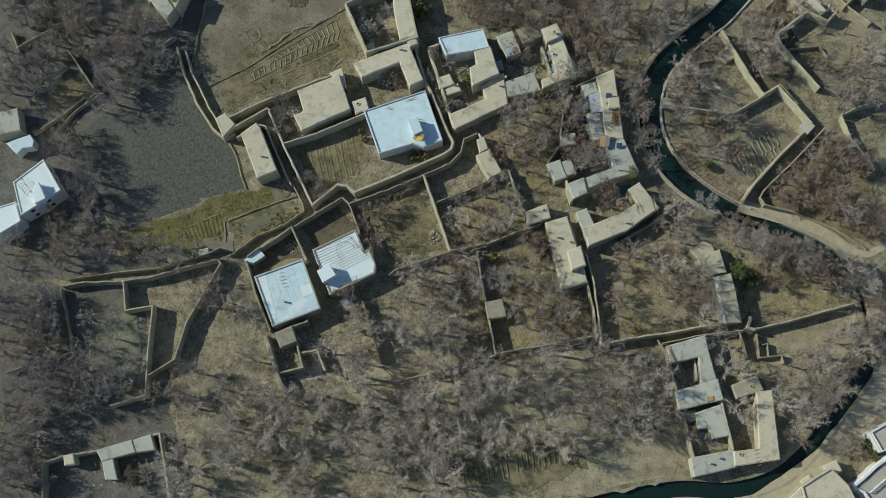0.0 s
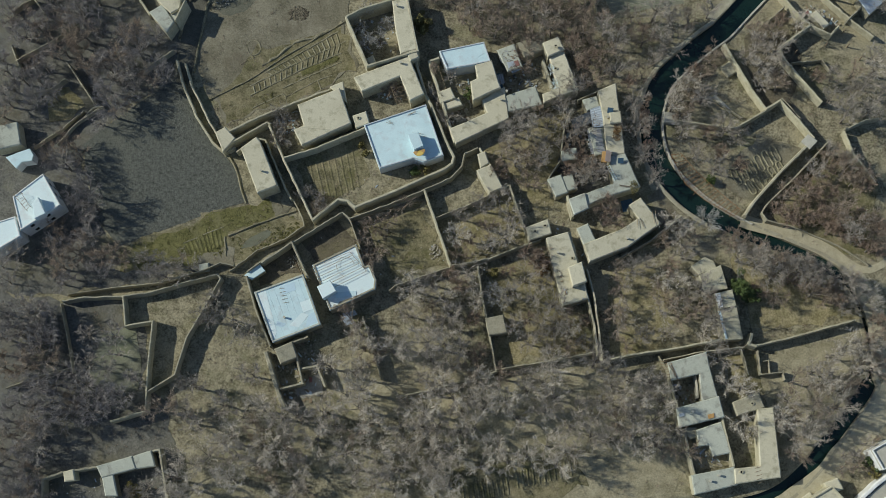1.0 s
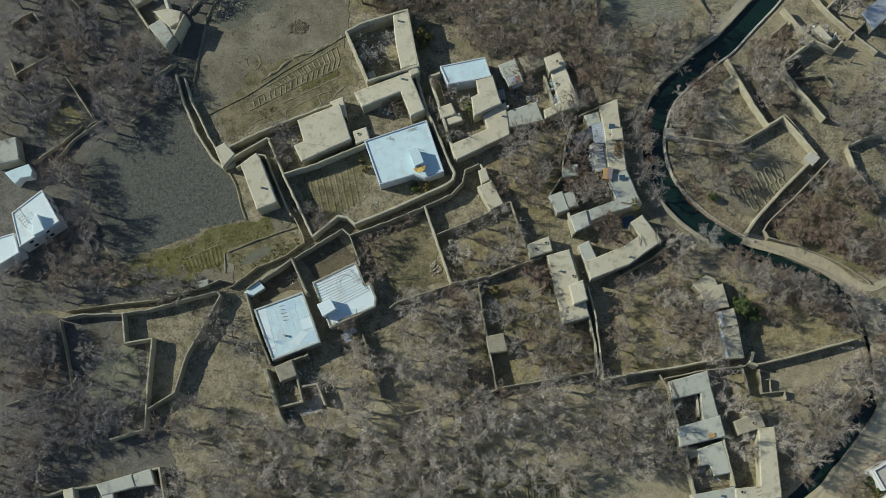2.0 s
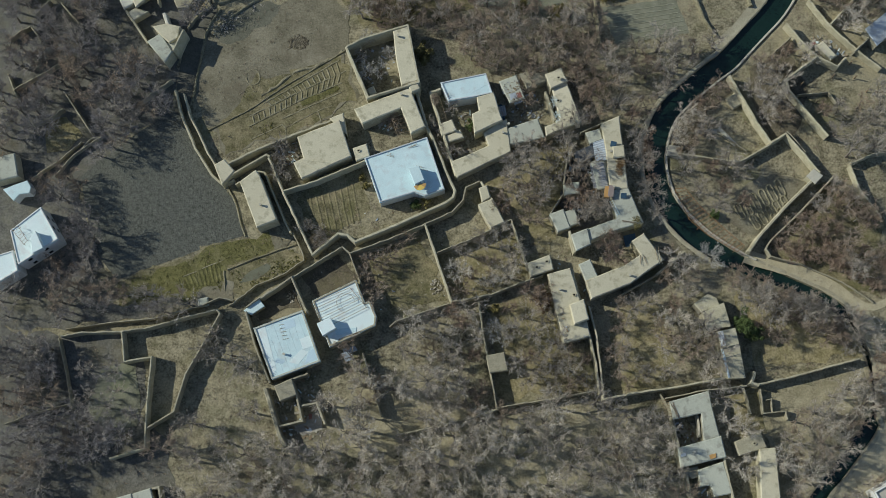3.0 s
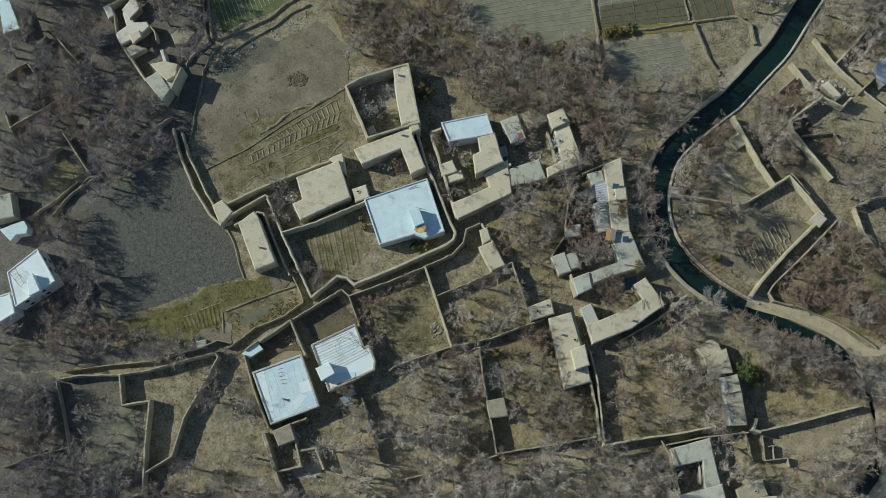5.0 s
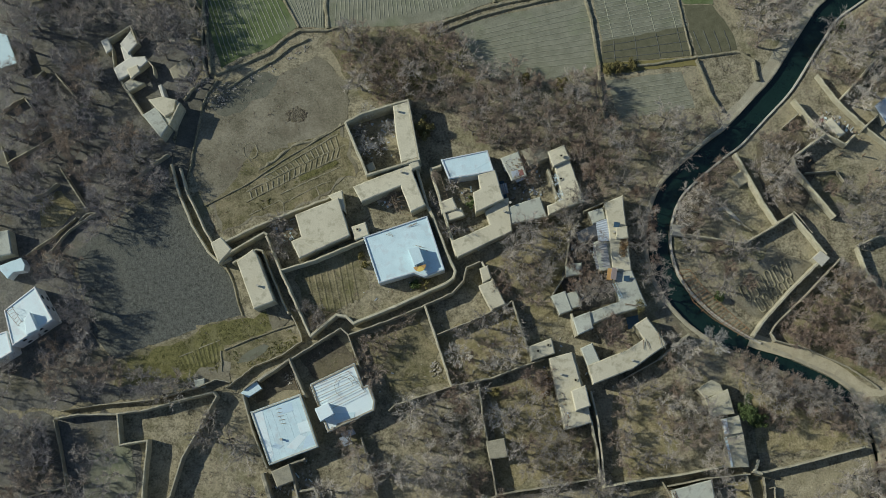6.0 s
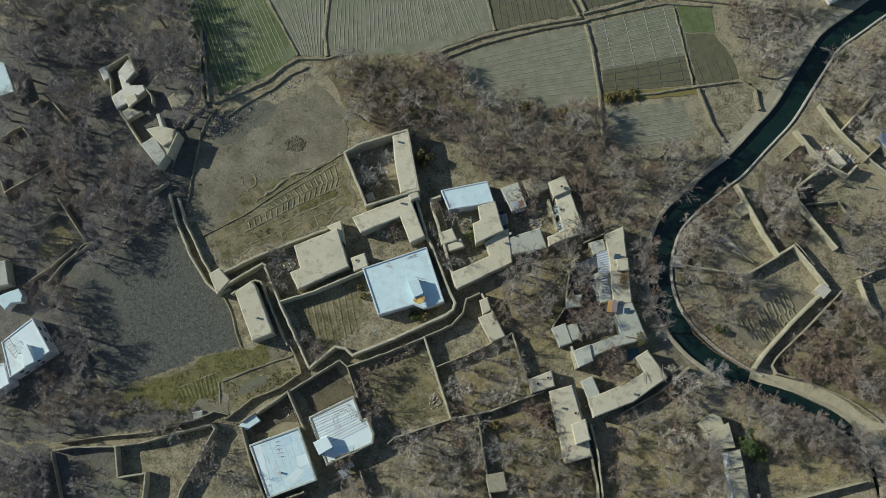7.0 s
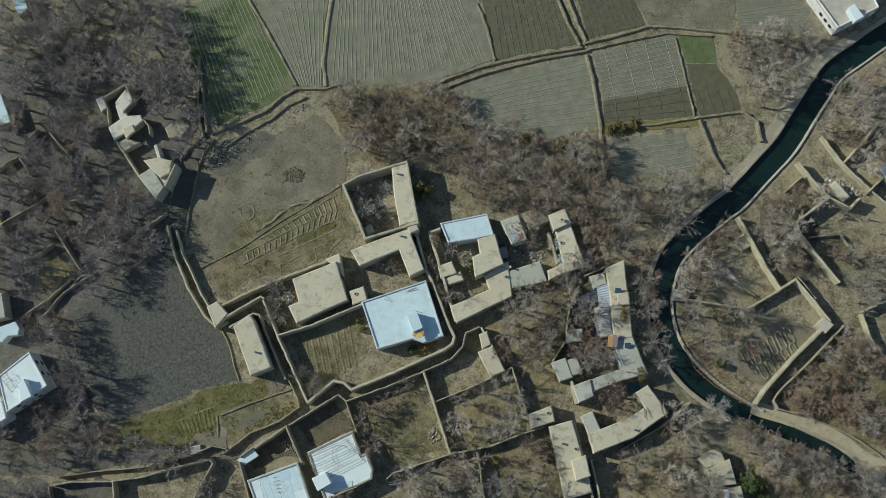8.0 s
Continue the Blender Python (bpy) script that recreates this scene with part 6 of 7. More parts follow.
plant_wood("grey", 0.8, 3.2, 37, [(-76.5, 32.3), (-56.2, 31.3), (-55.0, 27.9), (-70.7, 26.4), (-86.4, 26.7)])
plant_wood("brown", 0.7, 2.6, 38, [(27.3, 25.7), (30.6, 26.2), (30.2, 9.9), (26.9, 9.4)])
plant_wood("grey", 0.8, 3.2, 39, [(36.0, 28.3), (39.9, 28.8), (40.0, 10.8), (36.7, 10.8)])
plant_wood("dark", 0.85, 2.7, 35, [(-75.9, 58.2), (-77.8, 63.6), (-66.5, 70.2), (-59.9, 75.3), (-58.9, 72.4), (-65.8, 65.9), (-71.4, 60.8)])
plant_wood("dark", 0.9, 2.8, 30, [(-56.0, 93.4), (-52.4, 91.4), (-55.8, 84.7), (-58.5, 78.7), (-62.0, 75.8), (-61.0, 81.2), (-57.6, 88.5)])
plant_wood("grey", 0.9, 3.2, 31, [(53.9, 110.0), (70.9, 110.2), (65.6, 97.2), (58.6, 94.4), (55.0, 99.8)])
plant_wood("grey", 0.95, 3.0, 32, [(5.9, 58.0), (19.6, 60.0), (20.8, 48.4), (14.6, 47.4), (3.4, 49.4)])
plant_wood("brown", 0.9, 3.0, 33, [(21.3, 75.4), (28.8, 77.6), (29.4, 65.7), (23.7, 64.0), (21.1, 71.8)])
plant_wood("grey", 0.9, 3.2, 34, [(76.9, 99.3), (84.9, 103.9), (84.4, 87.5), (77.7, 78.4), (69.4, 87.8), (72.0, 93.6)])
plant_wood("thicket", 0.75, 2.1, 40, [(50.6, 33.6), (55.9, 30.7), (64.4, 27.4), (70.4, 23.8), (73.7, 18.2), (72.2, 16.1), (66.1, 20.6), (57.7, 25.1), (50.8, 28.6)])
plant_wood("grove", 0.9, 2.8, 42, [(-59.5, 77.1), (-57.6, 84.6), (-54.1, 89.0), (-54.5, 81.0), (-55.4, 73.0), (-55.9, 68.3), (-65.0, 68.4), (-62.8, 73.1)])
plant_wood("brown", 0.55, 2.0, 43, [(67.4, -12.9), (71.0, -9.1), (76.0, -7.5), (76.5, -10.3), (69.9, -14.3)])
plant_wood("bank", 0.7, 2.4, 44, [(40.7, 57.3), (42.2, 62.4), (47.0, 68.5), (52.7, 73.2), (53.5, 70.4), (48.4, 63.8), (44.9, 57.4)])
plant_wood("grove", 0.8, 2.8, 45, [(-94.2, 30.7), (-80.5, 29.2), (-64.3, 28.1), (-64.0, 25.9), (-80.2, 24.6), (-93.9, 25.6)])
plant_wood("light", 0.8, 3.2, 46, [(38.4, 36.1), (42.3, 33.8), (46.0, 29.6), (44.1, 26.5), (39.3, 28.6), (36.1, 30.0)])
plant_wood("brown", 0.75, 2.6, 41, [(20.0, 55.9), (25.0, 55.2), (26.8, 49.4), (28.5, 44.8), (21.1, 42.5), (19.4, 48.4)])
plant_wood("bank", 0.65, 1.7, 48, [(73.0, 24.0), (75.4, 18.5), (76.2, 12.0), (76.0, 6.0), (74.2, 2.5), (78.2, 3.5), (78.9, 10.0), (78.3, 17.0), (76.0, 22.5)])
plant_wood("bright", 0.9, 3.0, 28, [(46.6, 7.7), (55.3, 7.4), (54.7, 0.8), (49.1, -1.2), (55.0, -2.4), (53.6, -12.0), (49.4, -10.9), (48.0, -2.2)])

join_wood()


# ---- evergreens and leafy bushes ----
def leafy(x, y, height, radius, material, label, name, leaves=1400, seed=0):
    """A leafy bush or tree: trunk, limbs and a crown of many small leaf clumps with gaps."""
    rng = random.Random(seed + int(x * 7 + y * 13))
    top = thing(name, x, y, 0, label, "tree" if height > 3 else "bush")
    trunk, limbs = sprays(rng, height * 0.85, radius * 0.8, limbs=6, subs=4, twigs=0)
    stem = new("trunk", plain_mesh("trunk", *bars(trunk + limbs, 5), BARK))
    stem.parent = top
    verts, faces = [], []
    lobes = [(Vector((rng.gauss(0, radius * 0.45), rng.gauss(0, radius * 0.45), height * rng.uniform(0.35, 0.95))), radius * rng.uniform(0.25, 0.5)) for _ in range(14)]
    for _ in range(leaves):
        c, r = rng.choice(lobes)
        d = Vector((rng.gauss(0, 1), rng.gauss(0, 1), rng.gauss(0, 1))).normalized()
        p = c + d * r * rng.uniform(0.6, 1.05)
        u = Vector((rng.gauss(0, 1), rng.gauss(0, 1), rng.gauss(0, 1))).normalized() * rng.uniform(0.1, 0.22)
        v = d.cross(u).normalized() * 0.09
        k = len(verts)
        verts += [p - u, p + v, p + u, p - v + d * 0.05]
        faces += [(k, k + 1, k + 3), (k + 1, k + 2, k + 3)]
    crown = new("crown", plain_mesh("crown", verts, faces, material))
    crown.parent = top
    return top


for (x, y), h, r, m, label, name, n in (
    ([(52.4, 21.6)][0], 5.0, 2.3, NEEDLE, "dark green evergreen tree beside an old house", "evergreen_tree", 3800),
    ([(54.4, 20.2)][0], 4.2, 1.7, NEEDLE, "dark green evergreen tree beside an old house", "evergreen_tree", 2200),
    ([(48.6, 43.9)][0], 2.0, 1.0, NEEDLE, "round green bush in a garden", "bush", 900),
    ([(-10.6, 47.4)][0], 1.6, 1.3, NEEDLE, "low green bush under the house wall", "bush", 900),
    ([(-8.7, 48.0)][0], 1.4, 1.0, BUSH_LEAF, "low dry bush under the house wall", "bush", 700),
    ([(-8.8, 79.7)][0], 4.0, 1.9, BUSH_LEAF, "yellow-brown leafy tree behind a compound", "leafy_tree", 2200),
    ([(-8.1, 78.0)][0], 3.4, 1.5, BUSH_LEAF, "yellow-brown leafy tree behind a compound", "leafy_tree", 1500),
    ([(-11.6, 88.4)][0], 4.0, 1.5, BUSH_LEAF, "yellowish leafy tree in a grove", "leafy_tree", 1500),
    ([(4.6, 26.3)][0], 2.2, 1.0, BUSH_LEAF, "yellow-green bush by a garden wall", "bush", 800),
    ([(73.7, -12.6)][0], 3.0, 1.2, NEEDLE, "green bush beside the white house", "bush", 1000),
    ([(75.2, -14.3)][0], 2.6, 1.0, BUSH_LEAF, "yellow-green bush beside the white house", "bush", 800),
    ([(31.3, 91.2)][0], 1.2, 1.3, BUSH_LEAF, "low yellow weeds on a dike", "bush", 800),
    ([(34.1, 91.5)][0], 1.2, 1.4, BUSH_LEAF, "low yellow weeds on a dike", "bush", 800),
    ([(28.9, 90.9)][0], 1.4, 1.2, BUSH_LEAF, "low yellow-green weeds on a dike", "bush", 800),
    ([(76.6, 98.8)][0], 1.6, 0.7, NEEDLE, "small green bush by the canal", "bush", 500),
    ([(12.1, 88.5)][0], 3.5, 1.5, BUSH_LEAF, "yellowish leafy tree in a grove", "leafy_tree", 1400),
    ([(19.3, 87.4)][0], 3.5, 1.5, BUSH_LEAF, "yellowish leafy tree in a grove", "leafy_tree", 1400),
):
    leafy(x, y, h, r, m, label, name, n)


# ---- things on roofs and in yards ----
def vent(x, y, z, r=0.2, h=0.75):
    top = thing("chimney", x, y, z, "short pale chimney pipe on a flat roof", "chimney", "roof chimneys")
    bm = bmesh.new()
    tube(bm, (0, 0, -0.05), (0, 0, h), r, r * 0.92, 10)
    part("pipe", bm, MUD, top)
    bm = bmesh.new()
    tube(bm, (0, 0, h), (0, 0, h + 0.08), r * 1.3, r * 1.3, 10)
    part("cap", bm, CONCRETE, top)
    return top


for spot, z in (([(-40.9, 47.1)][0], 5.0), ([(-12.9, 69.3)][0], 4.4), ([(30.8, 31.5)][0], 4.0), ([(17.2, 29.1)][0], 3.6), ([(21.6, 19.9)][0], 3.6), ([(41.1, -2.4)][0], 4.0), ([(43.6, -15.2)][0], 3.2), ([(45.3, -14.2)][0], 3.2), ([(28.6, 49.2)][0], 4.1), ([(28.4, 56.4)][0], 4.2), ([(7.2, 61.2)][0], 3.0), ([(8.4, 62.9)][0], 3.2), ([(-13.4, 81.6)][0], 4.9), ([(-36.2, 17.7)][0], 3.8), ([(-26.4, 19.7)][0], 3.8), ([(49.3, 19.3)][0], 4.2), ([(-30.4, 3.0)][0], 0.0), ([(-2.5, 62.0)][0], 3.0)):
    vent(*spot, z)


def roof_hole(x, y, z, turn, r=0.38):
    top = thing("smoke_hole", x, y, z, "round roof opening with a raised mud rim", "smoke hole")
    rim = [Vector((r * math.cos(k * 0.628), r * 0.9 * math.sin(k * 0.628))) for k in range(10)]
    bm = bmesh.new()
    ring(bm, rim, 0.15, -0.05, 0.22)
    part("rim", bm, MUD, top)
    bm = bmesh.new()
    slab(bm, [p * 0.68 for p in rim], -0.02, 0.03, 0.01)
    part("opening", bm, DARK, top, "dark opening into the room below")
    top.rotation_euler = (0, 0, radians(turn))


for spot, z, turn in (([(20.0, 28.0)][0], 3.6, -15), ([(13.0, 33.7)][0], 3.2, 20), ([(15.0, 34.8)][0], 3.2, 20), ([(18.6, 71.8)][0], 5.0, 20), ([(18.5, 67.5)][0], 3.6, 20), ([(-21.7, 58.2)][0], 3.4, 15), ([(49.5, -13.7)][0], 3.6, 5), ([(52.7, -1.0)][0], 3.0, 15)):
    roof_hole(*spot, z, turn)


def solar_panel(x, y, z, turn, w=1.15, d=1.1):
    top = thing("solar_panel", x, y, z, "dark blue solar panel on a tilted frame", "solar panel")
    tilt = pose(0, 0, 0.55, -28)
    bm = bmesh.new()
    box(bm, tilt, w, d, 0.05)
    part("panel", bm, BLUE, top)
    bm = bmesh.new()
    for sx in (-1, 1):
        tube(bm, (sx * w * 0.4, d * 0.35, 0), (sx * w * 0.4, d * 0.35, 0.5 - d * 0.16), 0.03, 0.03)
        tube(bm, (sx * w * 0.4, -d * 0.35, 0), (sx * w * 0.4, -d * 0.35, 0.5 + d * 0.16), 0.03, 0.03)
    part("frame", bm, TIN, top)
    top.rotation_euler = (0, 0, radians(turn))


for spot, z, turn in (([(30.4, 47.3)][0], 4.0, 180), ([(28.9, 57.8)][0], 4.2, 170)):
    solar_panel(*spot, z, turn)


def beams(name, label, line_a, line_b, count, z, material, radius=0.05, rails=True, category="pergola"):
    """Bars laid from one line to another, on posts."""
    (ax, ay), (bx, by) = line_a[0], line_a[-1]
    x, y = centre(list(line_a) + list(line_b))
    top = thing(name, x, y, 0, label, category)
    la, lb = densify(line_a, 0.5), densify(line_b, 0.5)

    def pick(line, f):
        k = f * (len(line) - 1)
        i = min(int(k), len(line) - 2)
        p = line[i].lerp(line[i + 1], k - i)
        return Vector((p.x - x, p.y - y, z))

    for k in range(count):
        f = k / (count - 1)
        bm = bmesh.new()
        a, b = pick(la, f), pick(lb, min(1, max(0, f + random.Random(k).uniform(-0.02, 0.02))))
        tube(bm, a, b, radius, radius * 0.8, 5)
        part("beam", bm, material, top)
    if rails:
        for line in (la, lb):
            bm = bmesh.new()
            for k in range(len(line) - 1):
                tube(bm, pick(line, k / (len(line) - 1)) - Vector((0, 0, radius * 1.8)), pick(line, (k + 1) / (len(line) - 1)) - Vector((0, 0, radius * 1.8)), radius, radius, 5)
            part("rail", bm, material, top)
            for f in (0.03, 0.5, 0.97):
                bm = bmesh.new()
                p = pick(line, f)
                tube(bm, (p.x, p.y, -0.2 if z < 3.3 or name == "pergola" else z - 1.2), p, radius, radius, 5)
                part("post", bm, material, top)
    return top


beams("pergola", "rusty-brown pole pergola over the canal bank", [(41.0, 49.1), (43.4, 42.9), (47.0, 39.5), (52.4, 36.1)], [(42.9, 49.4), (45.5, 45.8), (49.0, 42.0), (53.9, 37.3)], 21, 1.8, RUST, 0.06)
beams("pergola", "rough pole trellis over a garden corner", [(-32.3, 40.3), (-31.4, 37.8)], [(-29.2, 42.5), (-26.1, 41.7)], 9, 2.4, WOOD, 0.05)
beams("pergola", "vine trellis of dark poles over a narrow yard", [(22.2, 48.7), (26.9, 49.4)], [(22.6, 46.4), (27.1, 47.4)], 9, 2.8, WOOD, 0.05)
beams("pergola", "rough pole trellis in a courtyard", [(-13.3, 67.0), (-10.9, 61.1)], [(-15.4, 65.9), (-13.8, 61.0)], 7, 3.0, WOOD, 0.04)
beams("pergola", "dry vine trellis beside a mud wing", [(-7.0, 69.0), (-5.3, 63.6)], [(-5.4, 69.5), (-3.9, 64.3)], 8, 2.8, WOOD, 0.04)
beams("roof_frame", "weathered poles laid low across a white roof", [(-30.9, 27.3), (-28.5, 22.4)], [(-23.5, 30.4), (-20.2, 26.4)], 6, 4.25, WOOD, 0.05, category="frame")
# bent hoop of thin rods on the white roof
cx, cy = [(-24.3, 27.6)][0]
hoop = thing("wire_hoop", cx, cy, 3.8, "loose hoop of thin dark rods on a white roof", "hoop")
for lift, wide in ((0.5, 1.75),):
    bm = bmesh.new()
    rim = [Vector((wide * math.cos(k * 0.35), (0.85 + 0.03 * k) * wide * math.sin(k * 0.35), lift + 0.15 * math.sin(k * 0.7))) for k in range(14)]
    for p, q in zip(rim, rim[1:]):
        tube(bm, p, q, 0.035, 0.035, 5)
    part("rod", bm, WOOD, hoop)
bm = bmesh.new()
for k in (1, 6, 11):
    p = Vector((1.75 * math.cos(k * 0.35), 2.0 * math.sin(k * 0.35), 0))
    tube(bm, p, p + Vector((0, 0, 0.62)), 0.03, 0.03, 5)
part("leg", bm, WOOD, hoop)
beams("roof_frame", "thin metal trellis standing on a white roof", [(-89.7, 43.2), (-87.0, 40.0)], [(-88.4, 43.8), (-86.4, 40.8)], 7, 6.6, WOOD, 0.04, category="frame")
beams("timber_stack", "old roof poles laid over a yard", [(35.8, 7.3), (36.2, 4.2)], [(37.3, 7.5), (37.7, 4.4)], 7, 3.2, WOOD, 0.07, rails=False, category="poles")
beams("timber_stack", "roof poles bridging an open yard corner", [(52.0, -13.1), (52.4, -15.9)], [(53.2, -12.8), (53.3, -15.6)], 5, 3.6, WOOD, 0.06, rails=False, category="poles")


def post(x, y, h, r=0.14):
    top = thing("post", x, y, 0, "short weathered wooden post standing in a yard", "post", "yard posts")
    bm = bmesh.new()
    tube(bm, (0, 0, -0.2), (0.03, 0.02, h), r, r * 0.8, 7)
    part("shaft", bm, WOOD, top)


for spot in [(74.3, 72.0), (78.8, 71.7), (68.0, 70.6), (70.7, 66.7), (78.1, 74.7), (82.3, 68.3), (81.0, 68.8)]:
    post(*spot, 1.9)


def leaning_poles(spots, z, label, thick=0.05):
    (x, y) = spots[0]
    top = thing("pole_bundle", x, y, z, label, "poles")
    rng = random.Random(int(x * 10))
    for k in range(4):
        bm = bmesh.new()
        d = Vector((spots[1][0] - x, spots[1][1] - y, 0))
        o = Vector((rng.uniform(-0.5, 0.5), rng.uniform(-0.5, 0.5), 0.06 + 0.05 * k))
        tube(bm, o, o + d * rng.uniform(0.8, 1.1) + Vector((rng.uniform(-0.4, 0.4), 0, 0.1)), thick, thick * 0.75, 5)
        part("pole", bm, CONCRETE if k % 2 else WOOD, top)


leaning_poles([(36.5, 36.6), (37.0, 33.5)], 3.95, "bundle of pale poles lying on the roof edge")
leaning_poles([(33.6, 35.2), (33.8, 33.5)], 4.0, "pale poles lying on the flat roof")
leaning_poles([(30.1, 42.0), (33.0, 41.5)], 4.0, "firewood poles lying on a grey roof")
for spots in ([(-15.7, 57.4), (-14.5, 56.9)], [(-11.6, 58.5), (-10.0, 59.1)], [(-10.1, 54.5), (-8.5, 54.0)]):
    leaning_poles(spots, 3.6, "thin dark rods lying on the pale roof", 0.035)
loose_sheet_spots = [(-26.4, 22.4), (-22.2, 22.6), (-22.3, 21.5), (-26.2, 21.2)]
leaning_poles([(-25.6, 20.4), (-21.2, 21.8)], 3.8, "brown poles lying along the roof edge")


def stones(x, y, r, count, label, name="stone_heap", z=0.0):
    """A heap of stones, each a part of its own."""
    top = thing(name, x, y, z, label, "stones")
    rng = random.Random(int(x * 31 + y))
    bms = []
    for v in range(3):
        bm = bmesh.new()
        bmesh.ops.create_icosphere(bm, subdivisions=1, radius=1)
        for p in bm.verts:
            p.co *= rng.uniform(0.7, 1.15)
        me = bpy.data.meshes.new("stone")
        bm.to_mesh(me)
        bm.free()
        me.materials.append(STONE)
        bms.append(me)
    for k in range(count):
        ob = new("stone", rng.choice(bms))
        ob.parent = top
        a, d = rng.uniform(0, 6.28), r * math.sqrt(rng.random())
        s = rng.uniform(0.12, 0.3)
        ob.matrix_local = Matrix.LocRotScale((d * math.cos(a), d * math.sin(a) * 1.5, s * 0.4 + 0.35 * max(0, 1 - d / r) * rng.random()), Euler((rng.uniform(0, 3), rng.uniform(0, 3), 0)), (s, s * 0.8, s * 0.7))


stones(*[(-6.8, 30.5)][0], 1.2, 60, "neat heap of pale field stones")
stones(*[(-51.1, 86.8)][0], 1.8, 50, "loose scatter of pale stones on bare ground")
stones(*[(-49.2, 87.7)][0], 1.6, 45, "loose scatter of pale stones on bare ground")
stones(*[(73.2, 78.5)][0], 1.8, 60, "heap of grey rubble behind a wall")
stones(*[(4.1, 30.4)][0], 1.0, 30, "small heap of white stones at a wall")
stones(*[(56.1, 109.3)][0], 1.4, 40, "scatter of grey stones by a ditch")


def loose_sheet(pts, z, material, label, name="tin_sheet"):
    x, y = centre(pts)
    top = thing(name, x, y, z, label, "sheet")
    bm = bmesh.new()
    slab(bm, [(p[0] - x, p[1] - y) for p in pts], 0.0, 0.08, 0.02)
    part("sheet", bm, material, top)


loose_sheet(loose_sheet_spots, 3.8, PALE_ROOF, "pale blue tarpaulin on the white roof", "tarpaulin")
loose_sheet([(-17.8, 83.8), (-15.9, 84.0), (-15.7, 82.8), (-17.3, 82.3)], 0.02, BLUE, "blue and white tarpaulin in a yard", "tarpaulin")
loose_sheet([(8.7, 69.3), (10.1, 69.6), (10.4, 68.4), (9.0, 68.0)], 3.2, TIN, "bent tin sheet on a ruined roof")
loose_sheet([(10.0, 69.4), (10.9, 69.8), (11.3, 68.6), (10.4, 68.3)], 3.21, RED, "red cloth drying on a roof", "cloth")
# bluish shadow in the passage, made as a thin blue slab
loose_sheet([(6.2, 68.0), (7.3, 68.3), (7.9, 64.8), (6.8, 64.5)], 0.02, BLUE, "blue slab standing in for shade in a narrow passage", "tarpaulin")
loose_sheet([(25.1, 58.2), (25.7, 58.6), (26.0, 55.0), (25.4, 54.7)], 2.9, TIN, "shiny tin strip along a roof")
loose_sheet([(47.5, 16.8), (48.0, 16.9), (48.9, 11.4), (48.5, 11.3)], 3.6, WHITE_ROOF, "bright tin edge along an old roof")
loose_sheet([(47.0, 20.1), (48.0, 20.3), (48.4, 17.5), (47.5, 17.3)], 4.2, WHITE_PAINT, "bright tin edge along an old roof")
# no real sheet: the yard's blue shade as a coloured slab
loose_sheet([(30.5, 40.2), (32.8, 40.7), (33.2, 38.5), (30.9, 37.9)], 0.02, BLUE, "blue slab standing in for shade in a yard", "tarpaulin")
loose_sheet([(38.6, -2.7), (39.6, -2.5), (39.6, -3.1), (38.7, -3.3)], 4.0, TIN, "pale tin lid on a grey roof")
loose_sheet([(43.9, -3.0), (45.2, -2.7), (45.2, -3.5), (44.1, -3.8)], 4.0, ORANGE, "ochre board on a grey roof", "board")
loose_sheet([(-25.4, 18.9), (-22.9, 19.5), (-22.4, 18.6), (-24.9, 17.7)], 0.05, TIN, "pale tin scraps behind a house")

def corrugated(pts, z, drop, material, label, waves=9):
    """A lean-to roof of corrugated tin over a four-cornered plan: the ridges run from the first side to the third, which lies lower."""
    x, y = centre(pts)
    a, b, c, d = [Vector((p[0] - x, p[1] - y, 0)) for p in pts]
    top = thing("tin_roof", x, y, z, label, "tin roof")
    bm = bmesh.new()
    for low in (0.0, -0.05):
        rows = []
        for k in range(waves * 4 + 1):
            f = k / (waves * 4)
            lift = Vector((0, 0, 0.06 * math.sin(k * math.pi / 2) + low))
            p, q = a.lerp(b, f), d.lerp(c, f)
            rows.append((bm.verts.new(p + lift), bm.verts.new(q + lift - Vector((0, 0, drop)))))
        for r, q in zip(rows, rows[1:]):
            bm.faces.new((r[0], q[0], q[1], r[1]))
    part("sheet", bm, material, top)
    for p in (a, b):
        bm = bmesh.new()
        tube(bm, Vector((p.x * 0.9, p.y * 0.9, -z - 0.1)), Vector((p.x * 0.9, p.y * 0.9, -0.12)), 0.07, 0.07)
        part("post", bm, WOOD, top)
    for p in (c, d):
        bm = bmesh.new()
        tube(bm, Vector((p.x * 0.9, p.y * 0.9, -z - 0.1)), Vector((p.x * 0.9, p.y * 0.9, -drop - 0.12)), 0.07, 0.07)
        part("post", bm, WOOD, top)


def brush(x, y, z, r, material, label, seed=1, count=160):
    """A loose heap of cut twigs."""
    rng = random.Random(seed)
    segs = []
    for _ in range(count):
        a, d = rng.uniform(0, 6.28), r * math.sqrt(rng.random())
        p = Vector((d * math.cos(a), 1.6 * d * math.sin(a), rng.uniform(0.02, 0.35)))
        b = rng.uniform(0, 6.28)
        segs.append((p, p + Vector((math.cos(b), math.sin(b), rng.uniform(-0.1, 0.3))) * rng.uniform(0.3, 0.8), 0.04, 0.0))
    top = thing("brush_heap", x, y, z, label, "brush")
    ob = new("tangle", plain_mesh("tangle", *bars(segs), material))
    ob.parent = top


